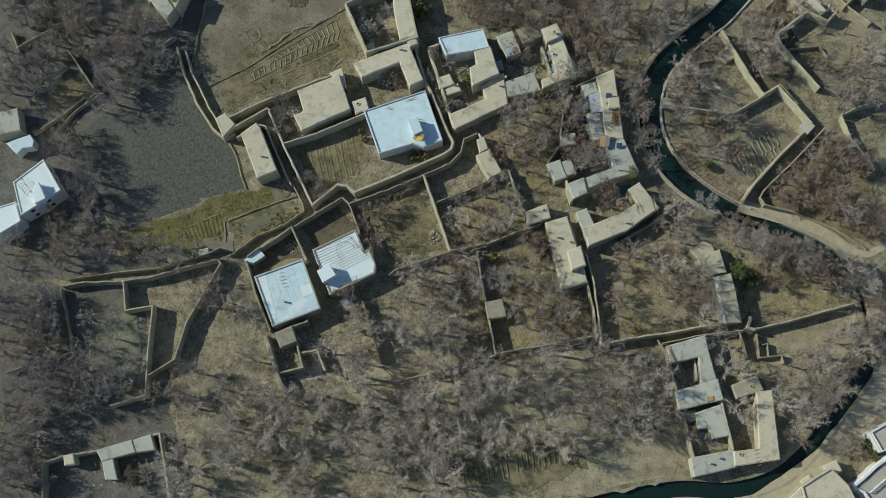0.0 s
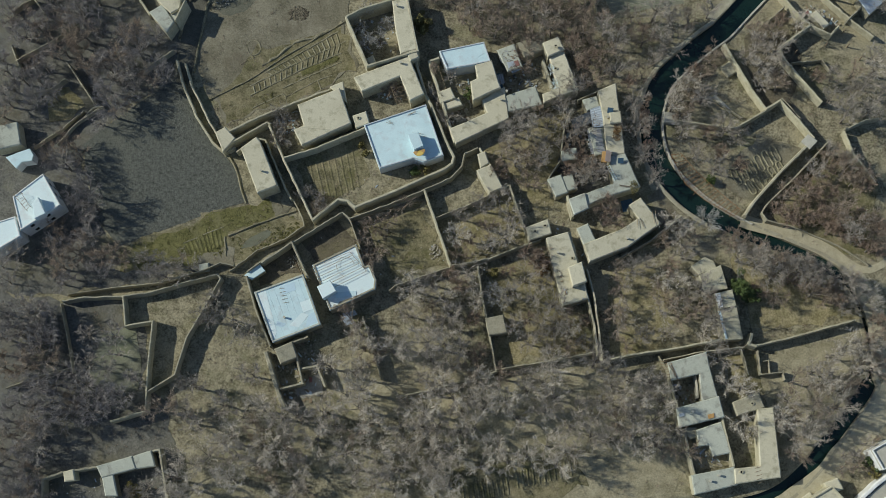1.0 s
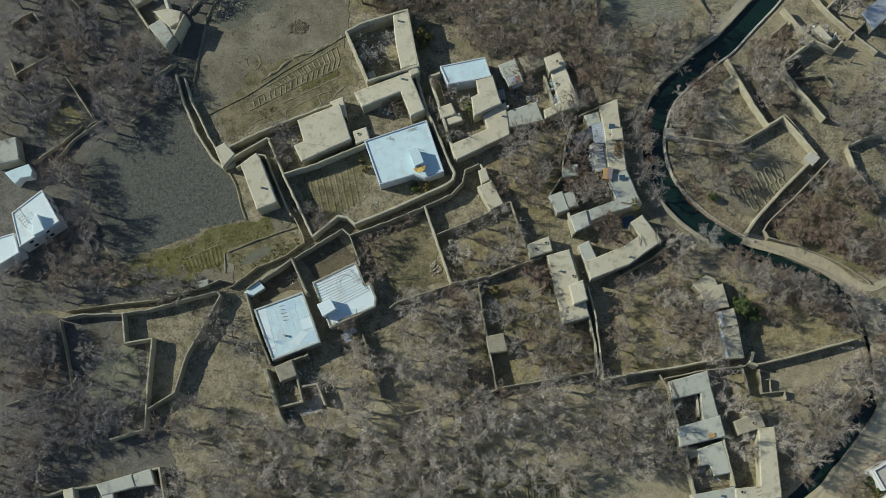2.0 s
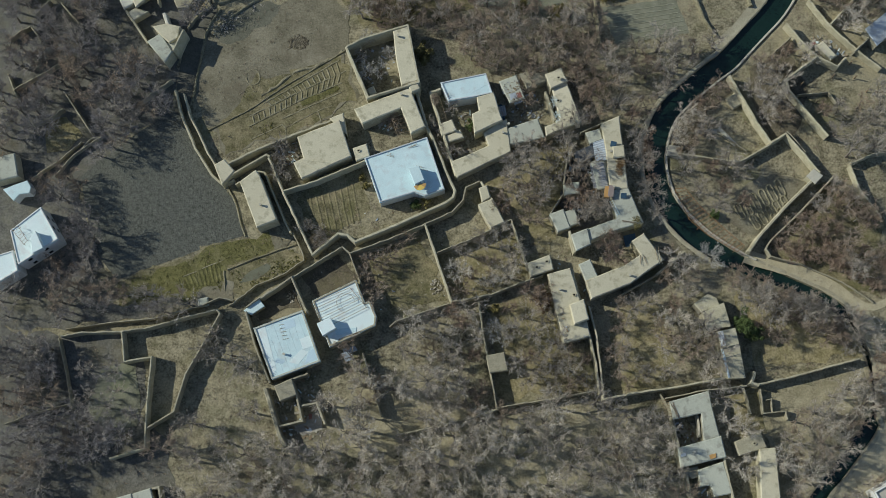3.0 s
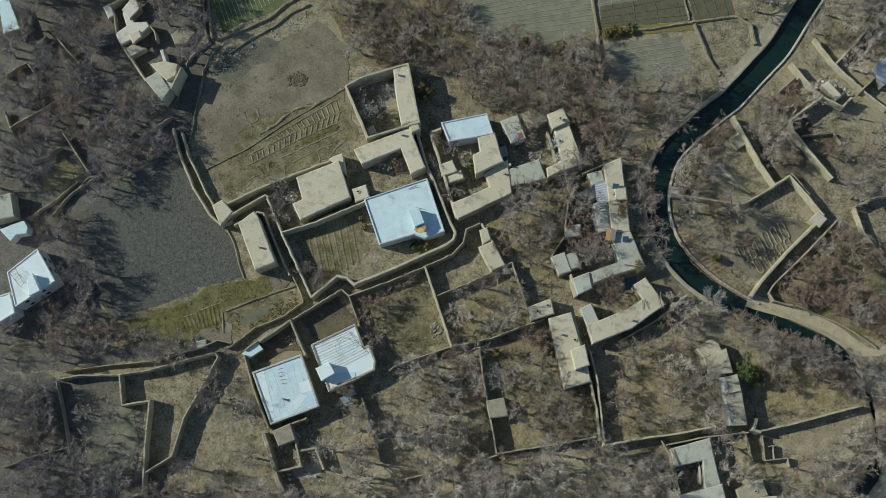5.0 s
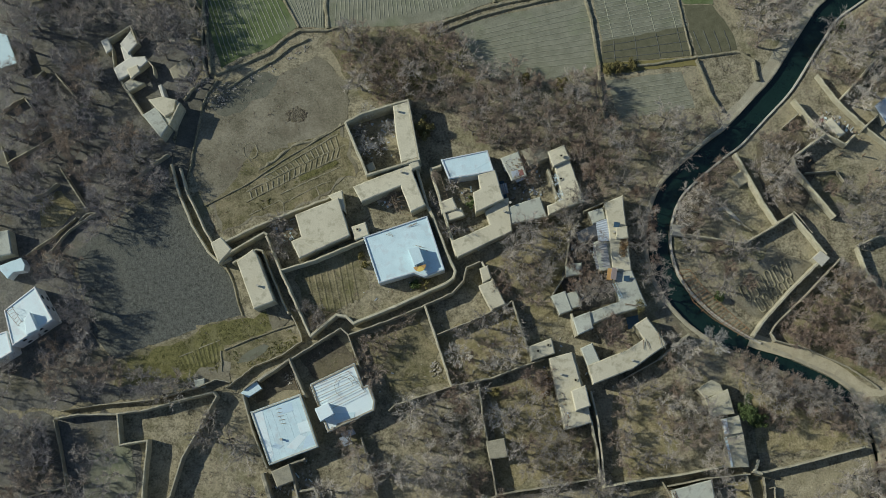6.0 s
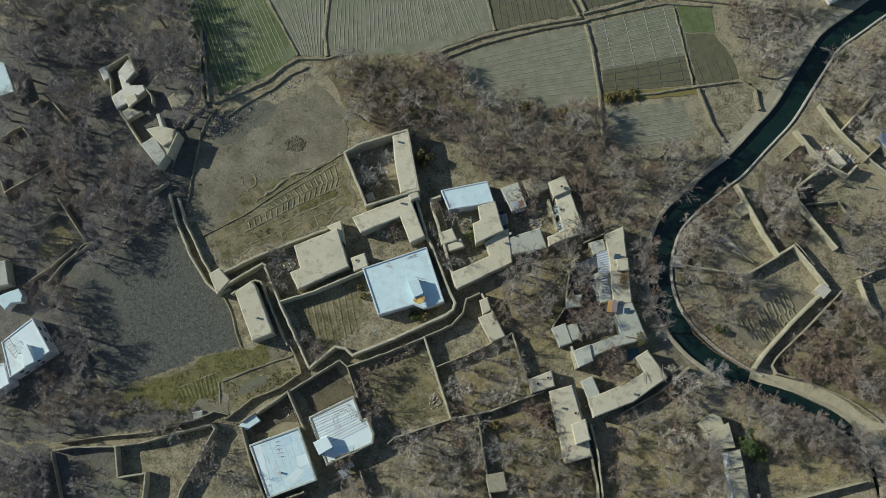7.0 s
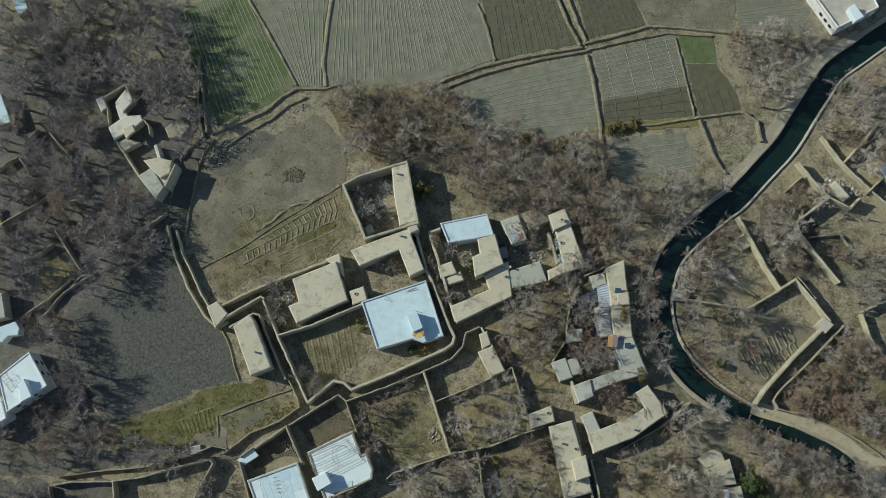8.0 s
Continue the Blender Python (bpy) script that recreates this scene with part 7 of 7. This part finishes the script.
brush(*[(30.3, 54.3)][0], 4.2, 0.8, DRY_LEAF, "heap of brown brush drying on a roof")
brush(*[(29.9, 52.7)][0], 4.2, 0.75, DRY_LEAF, "heap of brown brush drying on a roof", 8)
brush(*[(-13.8, 65.3)][0], 0.0, 1.8, TWIG_BROWN, "heap of cut brush in a yard", 2)
brush(*[(32.8, 42.0)][0], 4.0, 0.8, BUSH_LEAF, "firewood heaped on a grey roof", 3)
brush(*[(-36.7, 58.0)][0], 0.0, 1.6, TWIG_RUST, "heap of reddish brush in a yard", 4)
brush(*[(-6.3, 68.7)][0], 3.0, 0.8, TWIG_BROWN, "cut brush heaped on a wall", 5)
loose_sheet([(69.9, 78.5), (70.7, 79.0), (71.1, 78.6), (70.3, 78.0)], 2.4, RED, "red cloth on a wall top", "cloth")

corrugated([(27.1, 59.3), (27.7, 54.9), (25.4, 54.9), (25.0, 58.7)], 3.6, 0.5, TIN, "bright corrugated tin lean-to along a mud wing")
corrugated([(26.9, 54.6), (27.6, 49.7), (24.8, 49.4), (24.3, 54.6)], 3.3, 0.6, DULL_TIN, "dull corrugated tin roof over a veranda")
corrugated([(6.8, 72.1), (8.6, 72.6), (9.4, 70.1), (7.5, 69.4)], 3.0, 0.3, DULL_TIN, "weathered tin sheets on a ruined shed", 6)
corrugated([(9.0, 69.2), (10.9, 70.0), (11.6, 68.0), (9.7, 67.2)], 2.8, 0.4, TIN, "bent pale tin sheet over a ruined room", 5)
corrugated([(6.1, 66.8), (7.8, 67.2), (8.2, 65.2), (6.6, 64.7)], 2.6, 0.3, DULL_TIN, "small tin roof over a passage", 4)
corrugated([(-25.5, 17.8), (-23.9, 18.4), (-22.8, 16.8), (-24.5, 16.2)], 1.8, 0.3, TIN, "small pale tin shelter behind a house", 5)
hut_on_roof([(20.0, 39.7), (23.0, 40.8), (23.5, 37.9), (20.8, 36.7)], 4.0, 0.45, GREY_ROOF, "raised end of a smooth grey roof")
for spot, r, m, label in (((17.5, 67.4), 0.7, WHITE_ROOF, "broken white plaster along a roof edge"), ((18.1, 64.2), 0.7, WHITE_ROOF, "broken white plaster along a roof edge")):
    brush(*spot, 3.6, r, m, label, 21, 60)

loose_sheet([(-32.6, 3.7), (-31.5, 3.8), (-31.3, 3.1), (-32.2, 3.1)], 0.04, WHITE_PAINT, "white enamel tub lying in a ruined yard", "tub")
loose_sheet([(-32.0, 6.5), (-31.3, 6.4), (-31.3, 5.5), (-31.9, 5.4)], 0.04, RED, "faded red cloth in a ruined yard", "cloth")
stones(*(-35.5, 29.5), 0.9, 30, "heap of bricks and scraps in a small yard")
leaning_poles([(-35.1, 30.6), (-33.4, 26.5)], 0.0, "pale poles lying in a small yard")
leaning_poles([(37.6, 6.8), (38.9, 3.8)], 3.6, "brown roof poles stacked along a wall", 0.07)

# white ladder frame lying on the wing's edge
p, q = [(27.9, 46.5), (29.3, 43.5)]
ladder = thing("ladder", p[0], p[1], 4.0, "white metal ladder lying on a grey roof", "ladder")
d = Vector((q[0] - p[0], q[1] - p[1], 0))
n = Vector((-d.y, d.x, 0)).normalized() * 0.28
for s in (1, -1):
    bm = bmesh.new()
    tube(bm, n * s + Vector((0, 0, 0.1)), n * s + d + Vector((0, 0, 0.1)), 0.06, 0.06)
    part("rail", bm, WHITE_ROOF, ladder)
for k in range(7):
    bm = bmesh.new()
    c = d * (k + 0.5) / 7 + Vector((0, 0, 0.1))
    tube(bm, c + n, c - n, 0.05, 0.05)
    part("rung", bm, WHITE_ROOF, ladder)

# painted wooden box on the grey roof
cx, cy = [(27.2, 48.1)][0]
roof_box = thing("roof_box", cx, cy, 4.0, "ochre wooden box with a faded lid", "box")
bm = bmesh.new()
box(bm, pose(0, 0, 0, 0, 0, -10), 1.0, 2.2, 1.0)
part("body", bm, ORANGE, roof_box)
bm = bmesh.new()
box(bm, pose(0.75, 0.1, 0.9, 0, 12, -10), 1.1, 2.3, 0.08)
part("lid", bm, PINK, roof_box, "faded greyish pink lid")

# coloured fan over the stair of the blue-white house
cx, cy = [(-9.5, 50.5)][0]
fan = thing("stair_canopy", cx, cy, 3.6, "half-round canopy striped orange and yellow", "canopy")
for k, m in enumerate((ORANGE, YELLOW, YELLOW, ORANGE)):
    bm = bmesh.new()
    a0, a1 = math.radians(200 + k * 42), math.radians(200 + (k + 1) * 42)
    rim = [(1.25 * math.cos(a0 + (a1 - a0) * f), 1.25 * math.sin(a0 + (a1 - a0) * f)) for f in (0, 0.5, 1)]
    slab(bm, [(0, 0)] + rim, 1.6, 1.75, 0.02)
    part("panel", bm, m, fan)
bm = bmesh.new()
tube(bm, (0, 0, -0.05), (0, 0, 1.62), 0.5, 0.5, 12)
part("base", bm, PLASTER, fan)


# ---- windows of the tall houses ----
def window(parent, p, q, f, z, w=1.0, h=1.2):
    """A framed dark window set into the wall between two corners of a plan."""
    p, q = Vector(p), Vector(q)
    at, along = p.lerp(q, f), (q - p).normalized()
    m = Matrix.Translation((at.x, at.y, z)) @ Matrix.Rotation(math.atan2(along.y, along.x), 4, "Z")
    bm = bmesh.new()
    box(bm, m, w, 0.10, h)
    frame_ob = part("window", bm, WHITE_ROOF, parent)
    bm = bmesh.new()
    box(bm, m @ Matrix.Translation((0, 0, 0.08)), w - 0.16, 0.14, h - 0.16)
    part("pane", bm, DARK, frame_ob, "dark window pane")


for owner, a, b, zs, fs in (
    (WHITE_HOUSE, (-84.6, 47.8), (-80.8, 41.3), (0.8, 3.5), (0.3, 0.62)),
    (WHITE_HOUSE, (-80.8, 41.3), (-88.4, 36.3), (0.8, 3.5), (0.35, 0.75)),
    (ROAD_HOUSE, [(60.1, -19.9)][0], [(65.7, -16.8)][0], (2.6,), (0.2, 0.5, 0.8)),
    (NORTH_HOUSE, [(69.2, 118.2)][0], [(74.4, 109.7)][0], (1.3,), (0.55, 0.7, 0.85)),
    (NORTH_HOUSE, [(74.4, 109.7)][0], [(82.8, 113.8)][0], (1.3,), (0.2, 0.5, 0.8)),
):
    base = owner.location
    a, b = (a[0] - base.x, a[1] - base.y), (b[0] - base.x, b[1] - base.y)
    for z in zs:
        for f in fs:
            window(owner, a, b, f, z)


# ---- low dry growth and litter ----
def scrub():
    """Many low tufts of dry stems over the gardens and under the trees."""
    rng = random.Random(77)
    segs = []
    for _ in range(15000):
        x, y = rng.uniform(-100, 90), rng.uniform(-25, 122)
        if noise.noise((x * 0.06, y * 0.06, 9)) < -0.12 or not clear(x, y, 0.01) or any(inside((x, y), plot) for plot in PLOTS):
            continue
        n = rng.randint(3, 5)
        r = rng.uniform(0.25, 0.7)
        for k in range(n):
            a = rng.uniform(0, 6.28)
            base = Vector((x + rng.uniform(-0.2, 0.2), y + rng.uniform(-0.2, 0.2), -0.05))
            segs.append((base, base + Vector((math.cos(a) * r, math.sin(a) * r, rng.uniform(0.2, 0.7))), 0.035, 0.0))
    tagged(new("dry_scrub", plain_mesh("dry_scrub", *bars(segs), TWIG_BROWN)), "low tufts of dry stems over the ground", "scrub", kind="stuff")


scrub()


def tufts(poly, count, material, label, seed, z=0.05, size=0.4):
    """Low clumps of green blades, as one growth."""
    rng = random.Random(seed)
    xs, ys = [p[0] for p in poly], [p[1] for p in poly]
    segs = []
    for _ in range(count):
        x, y = rng.uniform(min(xs), max(xs)), rng.uniform(min(ys), max(ys))
        if not inside((x, y), poly) or noise.noise((x * 0.35, y * 0.35, 40)) < -0.1:
            continue
        for _ in range(7):
            a, r = rng.uniform(0, 6.28), rng.uniform(0.3, 1.0) * size
            p = Vector((x + rng.uniform(-0.15, 0.15), y + rng.uniform(-0.15, 0.15), z - 0.03))
            segs.append((p, p + Vector((math.cos(a) * r, math.sin(a) * r, rng.uniform(0.08, 0.25))), 0.06, 0.0))
    tagged(new("weeds", plain_mesh("weeds", *bars(segs), material)), label, "weeds", kind="stuff")


tufts([(-66.4, 33.2), (-59.7, 35.9), (-49.6, 39.9), (-40.2, 42.7), (-38.8, 39.4), (-48.2, 36.2), (-48.6, 31.7), (-57.3, 30.2), (-66.3, 30.1)], 900, WEED, "green and yellow weeds in a grass strip", 1)
tufts([(-47.8, 35.1), (-34.9, 39.6), (-33.5, 36.8), (-37.1, 34.6), (-40.5, 37.0), (-45.0, 35.0), (-45.5, 30.8)], 420, WEED, "green weeds round a sunken plot", 2)
tufts([(-44.5, 63.7), (-34.1, 69.4), (-26.0, 73.3), (-25.8, 72.1), (-32.9, 68.2), (-43.3, 62.2)], 380, WEED, "green grass in an old garden", 4, 0.12, 0.3)
tufts([(-45.5, 31.0), (-40.5, 34.9), (-37.2, 36.6), (-33.4, 37.1), (-37.1, 34.4)], 260, WEED, "green weeds along a low wall", 3)


def clods(poly, count, material, label, seed, size=(0.1, 0.3), z=0.02):
    """Low clods of earth and stubble, each a small uneven pyramid, as one growth."""
    rng = random.Random(seed)
    xs, ys = [p[0] for p in poly], [p[1] for p in poly]
    verts, faces = [], []
    for _ in range(count):
        x, y = rng.uniform(min(xs), max(xs)), rng.uniform(min(ys), max(ys))
        if not inside((x, y), poly):
            continue
        r, k = rng.uniform(*size), len(verts)
        turn = rng.uniform(0, 6.28)
        for j in range(5):
            a, d = turn + j * 1.257, r * rng.uniform(0.7, 1.3)
            verts.append((x + d * math.cos(a), y + d * math.sin(a) * 0.8, z - 0.02))
        verts.append((x + rng.uniform(-0.3, 0.3) * r, y + rng.uniform(-0.3, 0.3) * r, z + r * rng.uniform(0.18, 0.42)))
        faces += [(k + j, k + (j + 1) % 5, k + 5) for j in range(5)]
    tagged(new("clods", plain_mesh("clods", verts, faces, material)), label, "clods", kind="stuff")


clods([(-74.7, 58.8), (-59.5, 69.7), (-55.2, 60.7), (-50.5, 53.5), (-47.5, 50.0), (-45.1, 42.4), (-56.4, 38.7), (-70.4, 33.9), (-75.1, 39.7), (-77.2, 48.3)], 20000, FALLOW, "clumpy stubble and clods of a fallow field", 5, (0.08, 0.2))
clods([(-36.8, 83.9), (-34.2, 84.6), (-32.4, 83.3), (-33.0, 81.6), (-36.3, 81.7)], 170, BROWN_SOIL, "heap of dark clods on a bare yard", 6, (0.2, 0.5), 0.05)
clods([(-51.7, 76.0), (-41.2, 80.6), (-27.2, 88.8), (-26.0, 82.6), (-41.1, 73.2), (-52.6, 66.3)], 500, BARE, "trampled uneven earth of a yard", 7, (0.1, 0.3), 0.05)
clods([(-51.3, 88.3), (-46.1, 90.7), (-41.3, 86.8), (-47.1, 85.1), (-50.7, 84.6)], 260, DAMP, "damp clods round a hollow", 8, (0.12, 0.35), 0.06)


# ---- rubble and clutter in the yards ----
def rubble(poly, count, label, seed, z=0.0, materials=(STONE, OLD_MUD, TIN, WOOD, WHITE_ROOF), size=(0.12, 0.55)):
    """Loose bits of mud brick, tin, wood and plaster lying about a yard."""
    rng = random.Random(seed)
    xs, ys = [p[0] for p in poly], [p[1] for p in poly]
    bm = bmesh.new()
    made = 0
    for _ in range(count * 6):
        x, y = rng.uniform(min(xs), max(xs)), rng.uniform(min(ys), max(ys))
        if made >= count or not inside((x, y), poly):
            continue
        made += 1
        first = len(bm.faces)
        a, b = rng.uniform(*size), rng.uniform(*size)
        box(bm, pose(x, y, z - 0.03, rng.uniform(-12, 12), rng.uniform(-12, 12), rng.uniform(0, 180)), a, b * rng.choice((1, 1, 2.5)), 0.05 + min(a, b) * rng.uniform(0.2, 0.6))
        bm.faces.ensure_lookup_table()
        k = rng.choices(range(len(materials)), (5, 4, 2, 3, 1)[: len(materials)])[0]
        for f in bm.faces[first:]:
            f.material_index = k
    tagged(part("rubble", bm, materials), label, "rubble", kind="stuff")


rubble([(6.9, 69.2), (12.0, 71.4), (15.9, 70.1), (15.2, 64.6), (8.3, 63.2)], 110, "rubble and broken mud brick in a ruined yard", 1, materials=(OLD_MUD, TIN, DARK_TIN, WOOD, STONE), size=(0.1, 0.5))
rubble([(7.3, 71.7), (10.1, 72.7), (11.5, 68.7), (9.0, 67.9)], 60, "rubble and tin scraps on a ruined roof", 2, 3.2, materials=(OLD_MUD, DULL_TIN, DARK_TIN, WOOD, RED), size=(0.08, 0.25))
rubble([(-38.5, 61.4), (-35.1, 62.3), (-33.9, 57.8), (-36.8, 56.1), (-38.7, 57.9)], 90, "broken bricks and scraps in a small yard", 3)
rubble([(-23.6, 80.8), (-14.3, 83.6), (-13.5, 73.9), (-19.6, 71.9)], 70, "scraps and broken bricks in a walled yard", 4)
rubble([(20.0, 57.7), (25.0, 55.2), (25.4, 43.7), (20.1, 43.8)], 110, "clutter in a shaded courtyard", 5)
rubble([(38.6, 3.5), (43.0, 3.9), (42.9, 0.1), (38.9, -0.9)], 50, "clutter in a small courtyard", 6)
rubble([(42.5, -5.3), (48.4, -9.8), (49.3, -11.9), (41.2, -12.8)], 90, "clutter and rubble in a courtyard", 7)
rubble([(-40.5, 12.3), (-30.5, 14.3), (-28.8, 2.0), (-36.5, 1.1)], 110, "rubble of collapsed mud walls", 8)
rubble([(-82.1, -12.4), (-60.4, -10.2), (-59.5, -19.8), (-81.2, -19.3)], 50, "scraps about a compound yard", 9, size=(0.08, 0.3))
rubble([(-4.2, 65.9), (1.6, 67.0), (1.9, 58.1), (-3.2, 57.1)], 80, "clutter in a courtyard", 10)
rubble([(-21.4, 66.9), (-13.9, 68.5), (-12.2, 62.6), (-20.2, 63.9)], 60, "clutter in a courtyard", 11)
rubble([(70.7, 82.0), (75.5, 79.6), (78.6, 76.1), (72.0, 76.8)], 80, "grey rubble behind a wall", 12)
rubble([(55.1, 111.5), (65.8, 110.5), (65.7, 109.1), (55.0, 109.6)], 90, "pale stones heaped along a ditch", 13, materials=(STONE, STONE, STONE, STONE, CONCRETE))
rubble([(-48.3, 89.3), (-32.3, 98.2), (-31.7, 97.0), (-47.1, 87.3)], 60, "stones along a ditch bank", 14, materials=(STONE, STONE, STONE, STONE, CONCRETE), size=(0.1, 0.35))
rubble([(25.2, 61.0), (28.4, 61.6), (28.5, 58.6), (25.7, 57.5)], 40, "tin and plaster scraps on a veranda", 15)
rubble([(-7.7, 63.0), (5.0, 66.3), (50.5, 14.3), (-37.1, 27.0)], 160, "scattered stones and bits over the gardens", 16, size=(0.08, 0.3))
rubble([(16.4, 25.6), (18.0, 25.9), (19.1, 19.5), (17.8, 19.0)], 40, "crumbled bits along a roof edge", 17, 3.6, size=(0.08, 0.3))
leafy(*[(1.3, 64.0)][0], 1.8, 1.1, NEEDLE, "green bush in a courtyard corner", "bush", 800)
leafy(*[(14.1, 27.8)][0], 3.4, 1.3, DRY_LEAF, "orange-brown leafy shrub beside a mud house", "leafy_tree", 1300)
leafy(*[(14.5, 25.6)][0], 2.8, 1.1, DRY_LEAF, "orange-brown leafy shrub beside a mud house", "leafy_tree", 900)
leafy(*[(-21.3, 53.5)][0], 1.2, 0.8, BUSH_LEAF, "dry brown shrub beside the garden beds", "bush", 500)
leafy(*[(-20.6, 51.4)][0], 1.2, 0.8, BUSH_LEAF, "dry brown shrub beside the garden beds", "bush", 500)


# ---- patched coating on the blue-white roof ----
base = BLUE_HOUSE.location
for poly, m in (([(-42.0, 22.6), (-40.0, 23.3), (-37.7, 14.9), (-38.3, 13.4)], WHITE_ROOF), ([(-33.3, 20.6), (-30.9, 21.4), (-30.2, 19.4), (-32.6, 18.6)], WHITE_ROOF), ([(-35.3, 16.2), (-32.9, 18.6), (-31.5, 18.1), (-33.5, 15.7)], WHITE_ROOF), ([(-31.5, 18.1), (-30.2, 18.9), (-29.7, 16.7), (-32.2, 15.8)], PALE_BLUE), ([(-37.7, 17.1), (-35.9, 16.5), (-36.6, 15.8), (-37.9, 16.2)], PALE_BLUE), ([(-37.1, 23.9), (-34.4, 24.7), (-34.0, 23.1), (-36.6, 22.3)], PALE_BLUE)):
    bm = bmesh.new()
    slab(bm, [(p[0] - base.x, p[1] - base.y) for p in poly], 3.79, 3.83, 0.01)
    part("roof_patch", bm, m, BLUE_HOUSE)
for k, spot in enumerate([(-36.8, 23.4), (-36.6, 22.7), (-36.4, 22.0), (-36.2, 21.3), (-35.9, 20.6)]):
    bm = bmesh.new()
    tube(bm, (spot[0] - base.x - 0.5, spot[1] - base.y, 3.85), (spot[0] - base.x + 0.5, spot[1] - base.y + 0.15, 3.85), 0.05, 0.05)
    part("roof_batten", bm, OLD_MUD, BLUE_HOUSE)
leafy(*[(-64.7, -14.7)][0], 2.6, 1.6, BUSH_LEAF, "yellow-brown bush in a compound yard", "bush", 900)
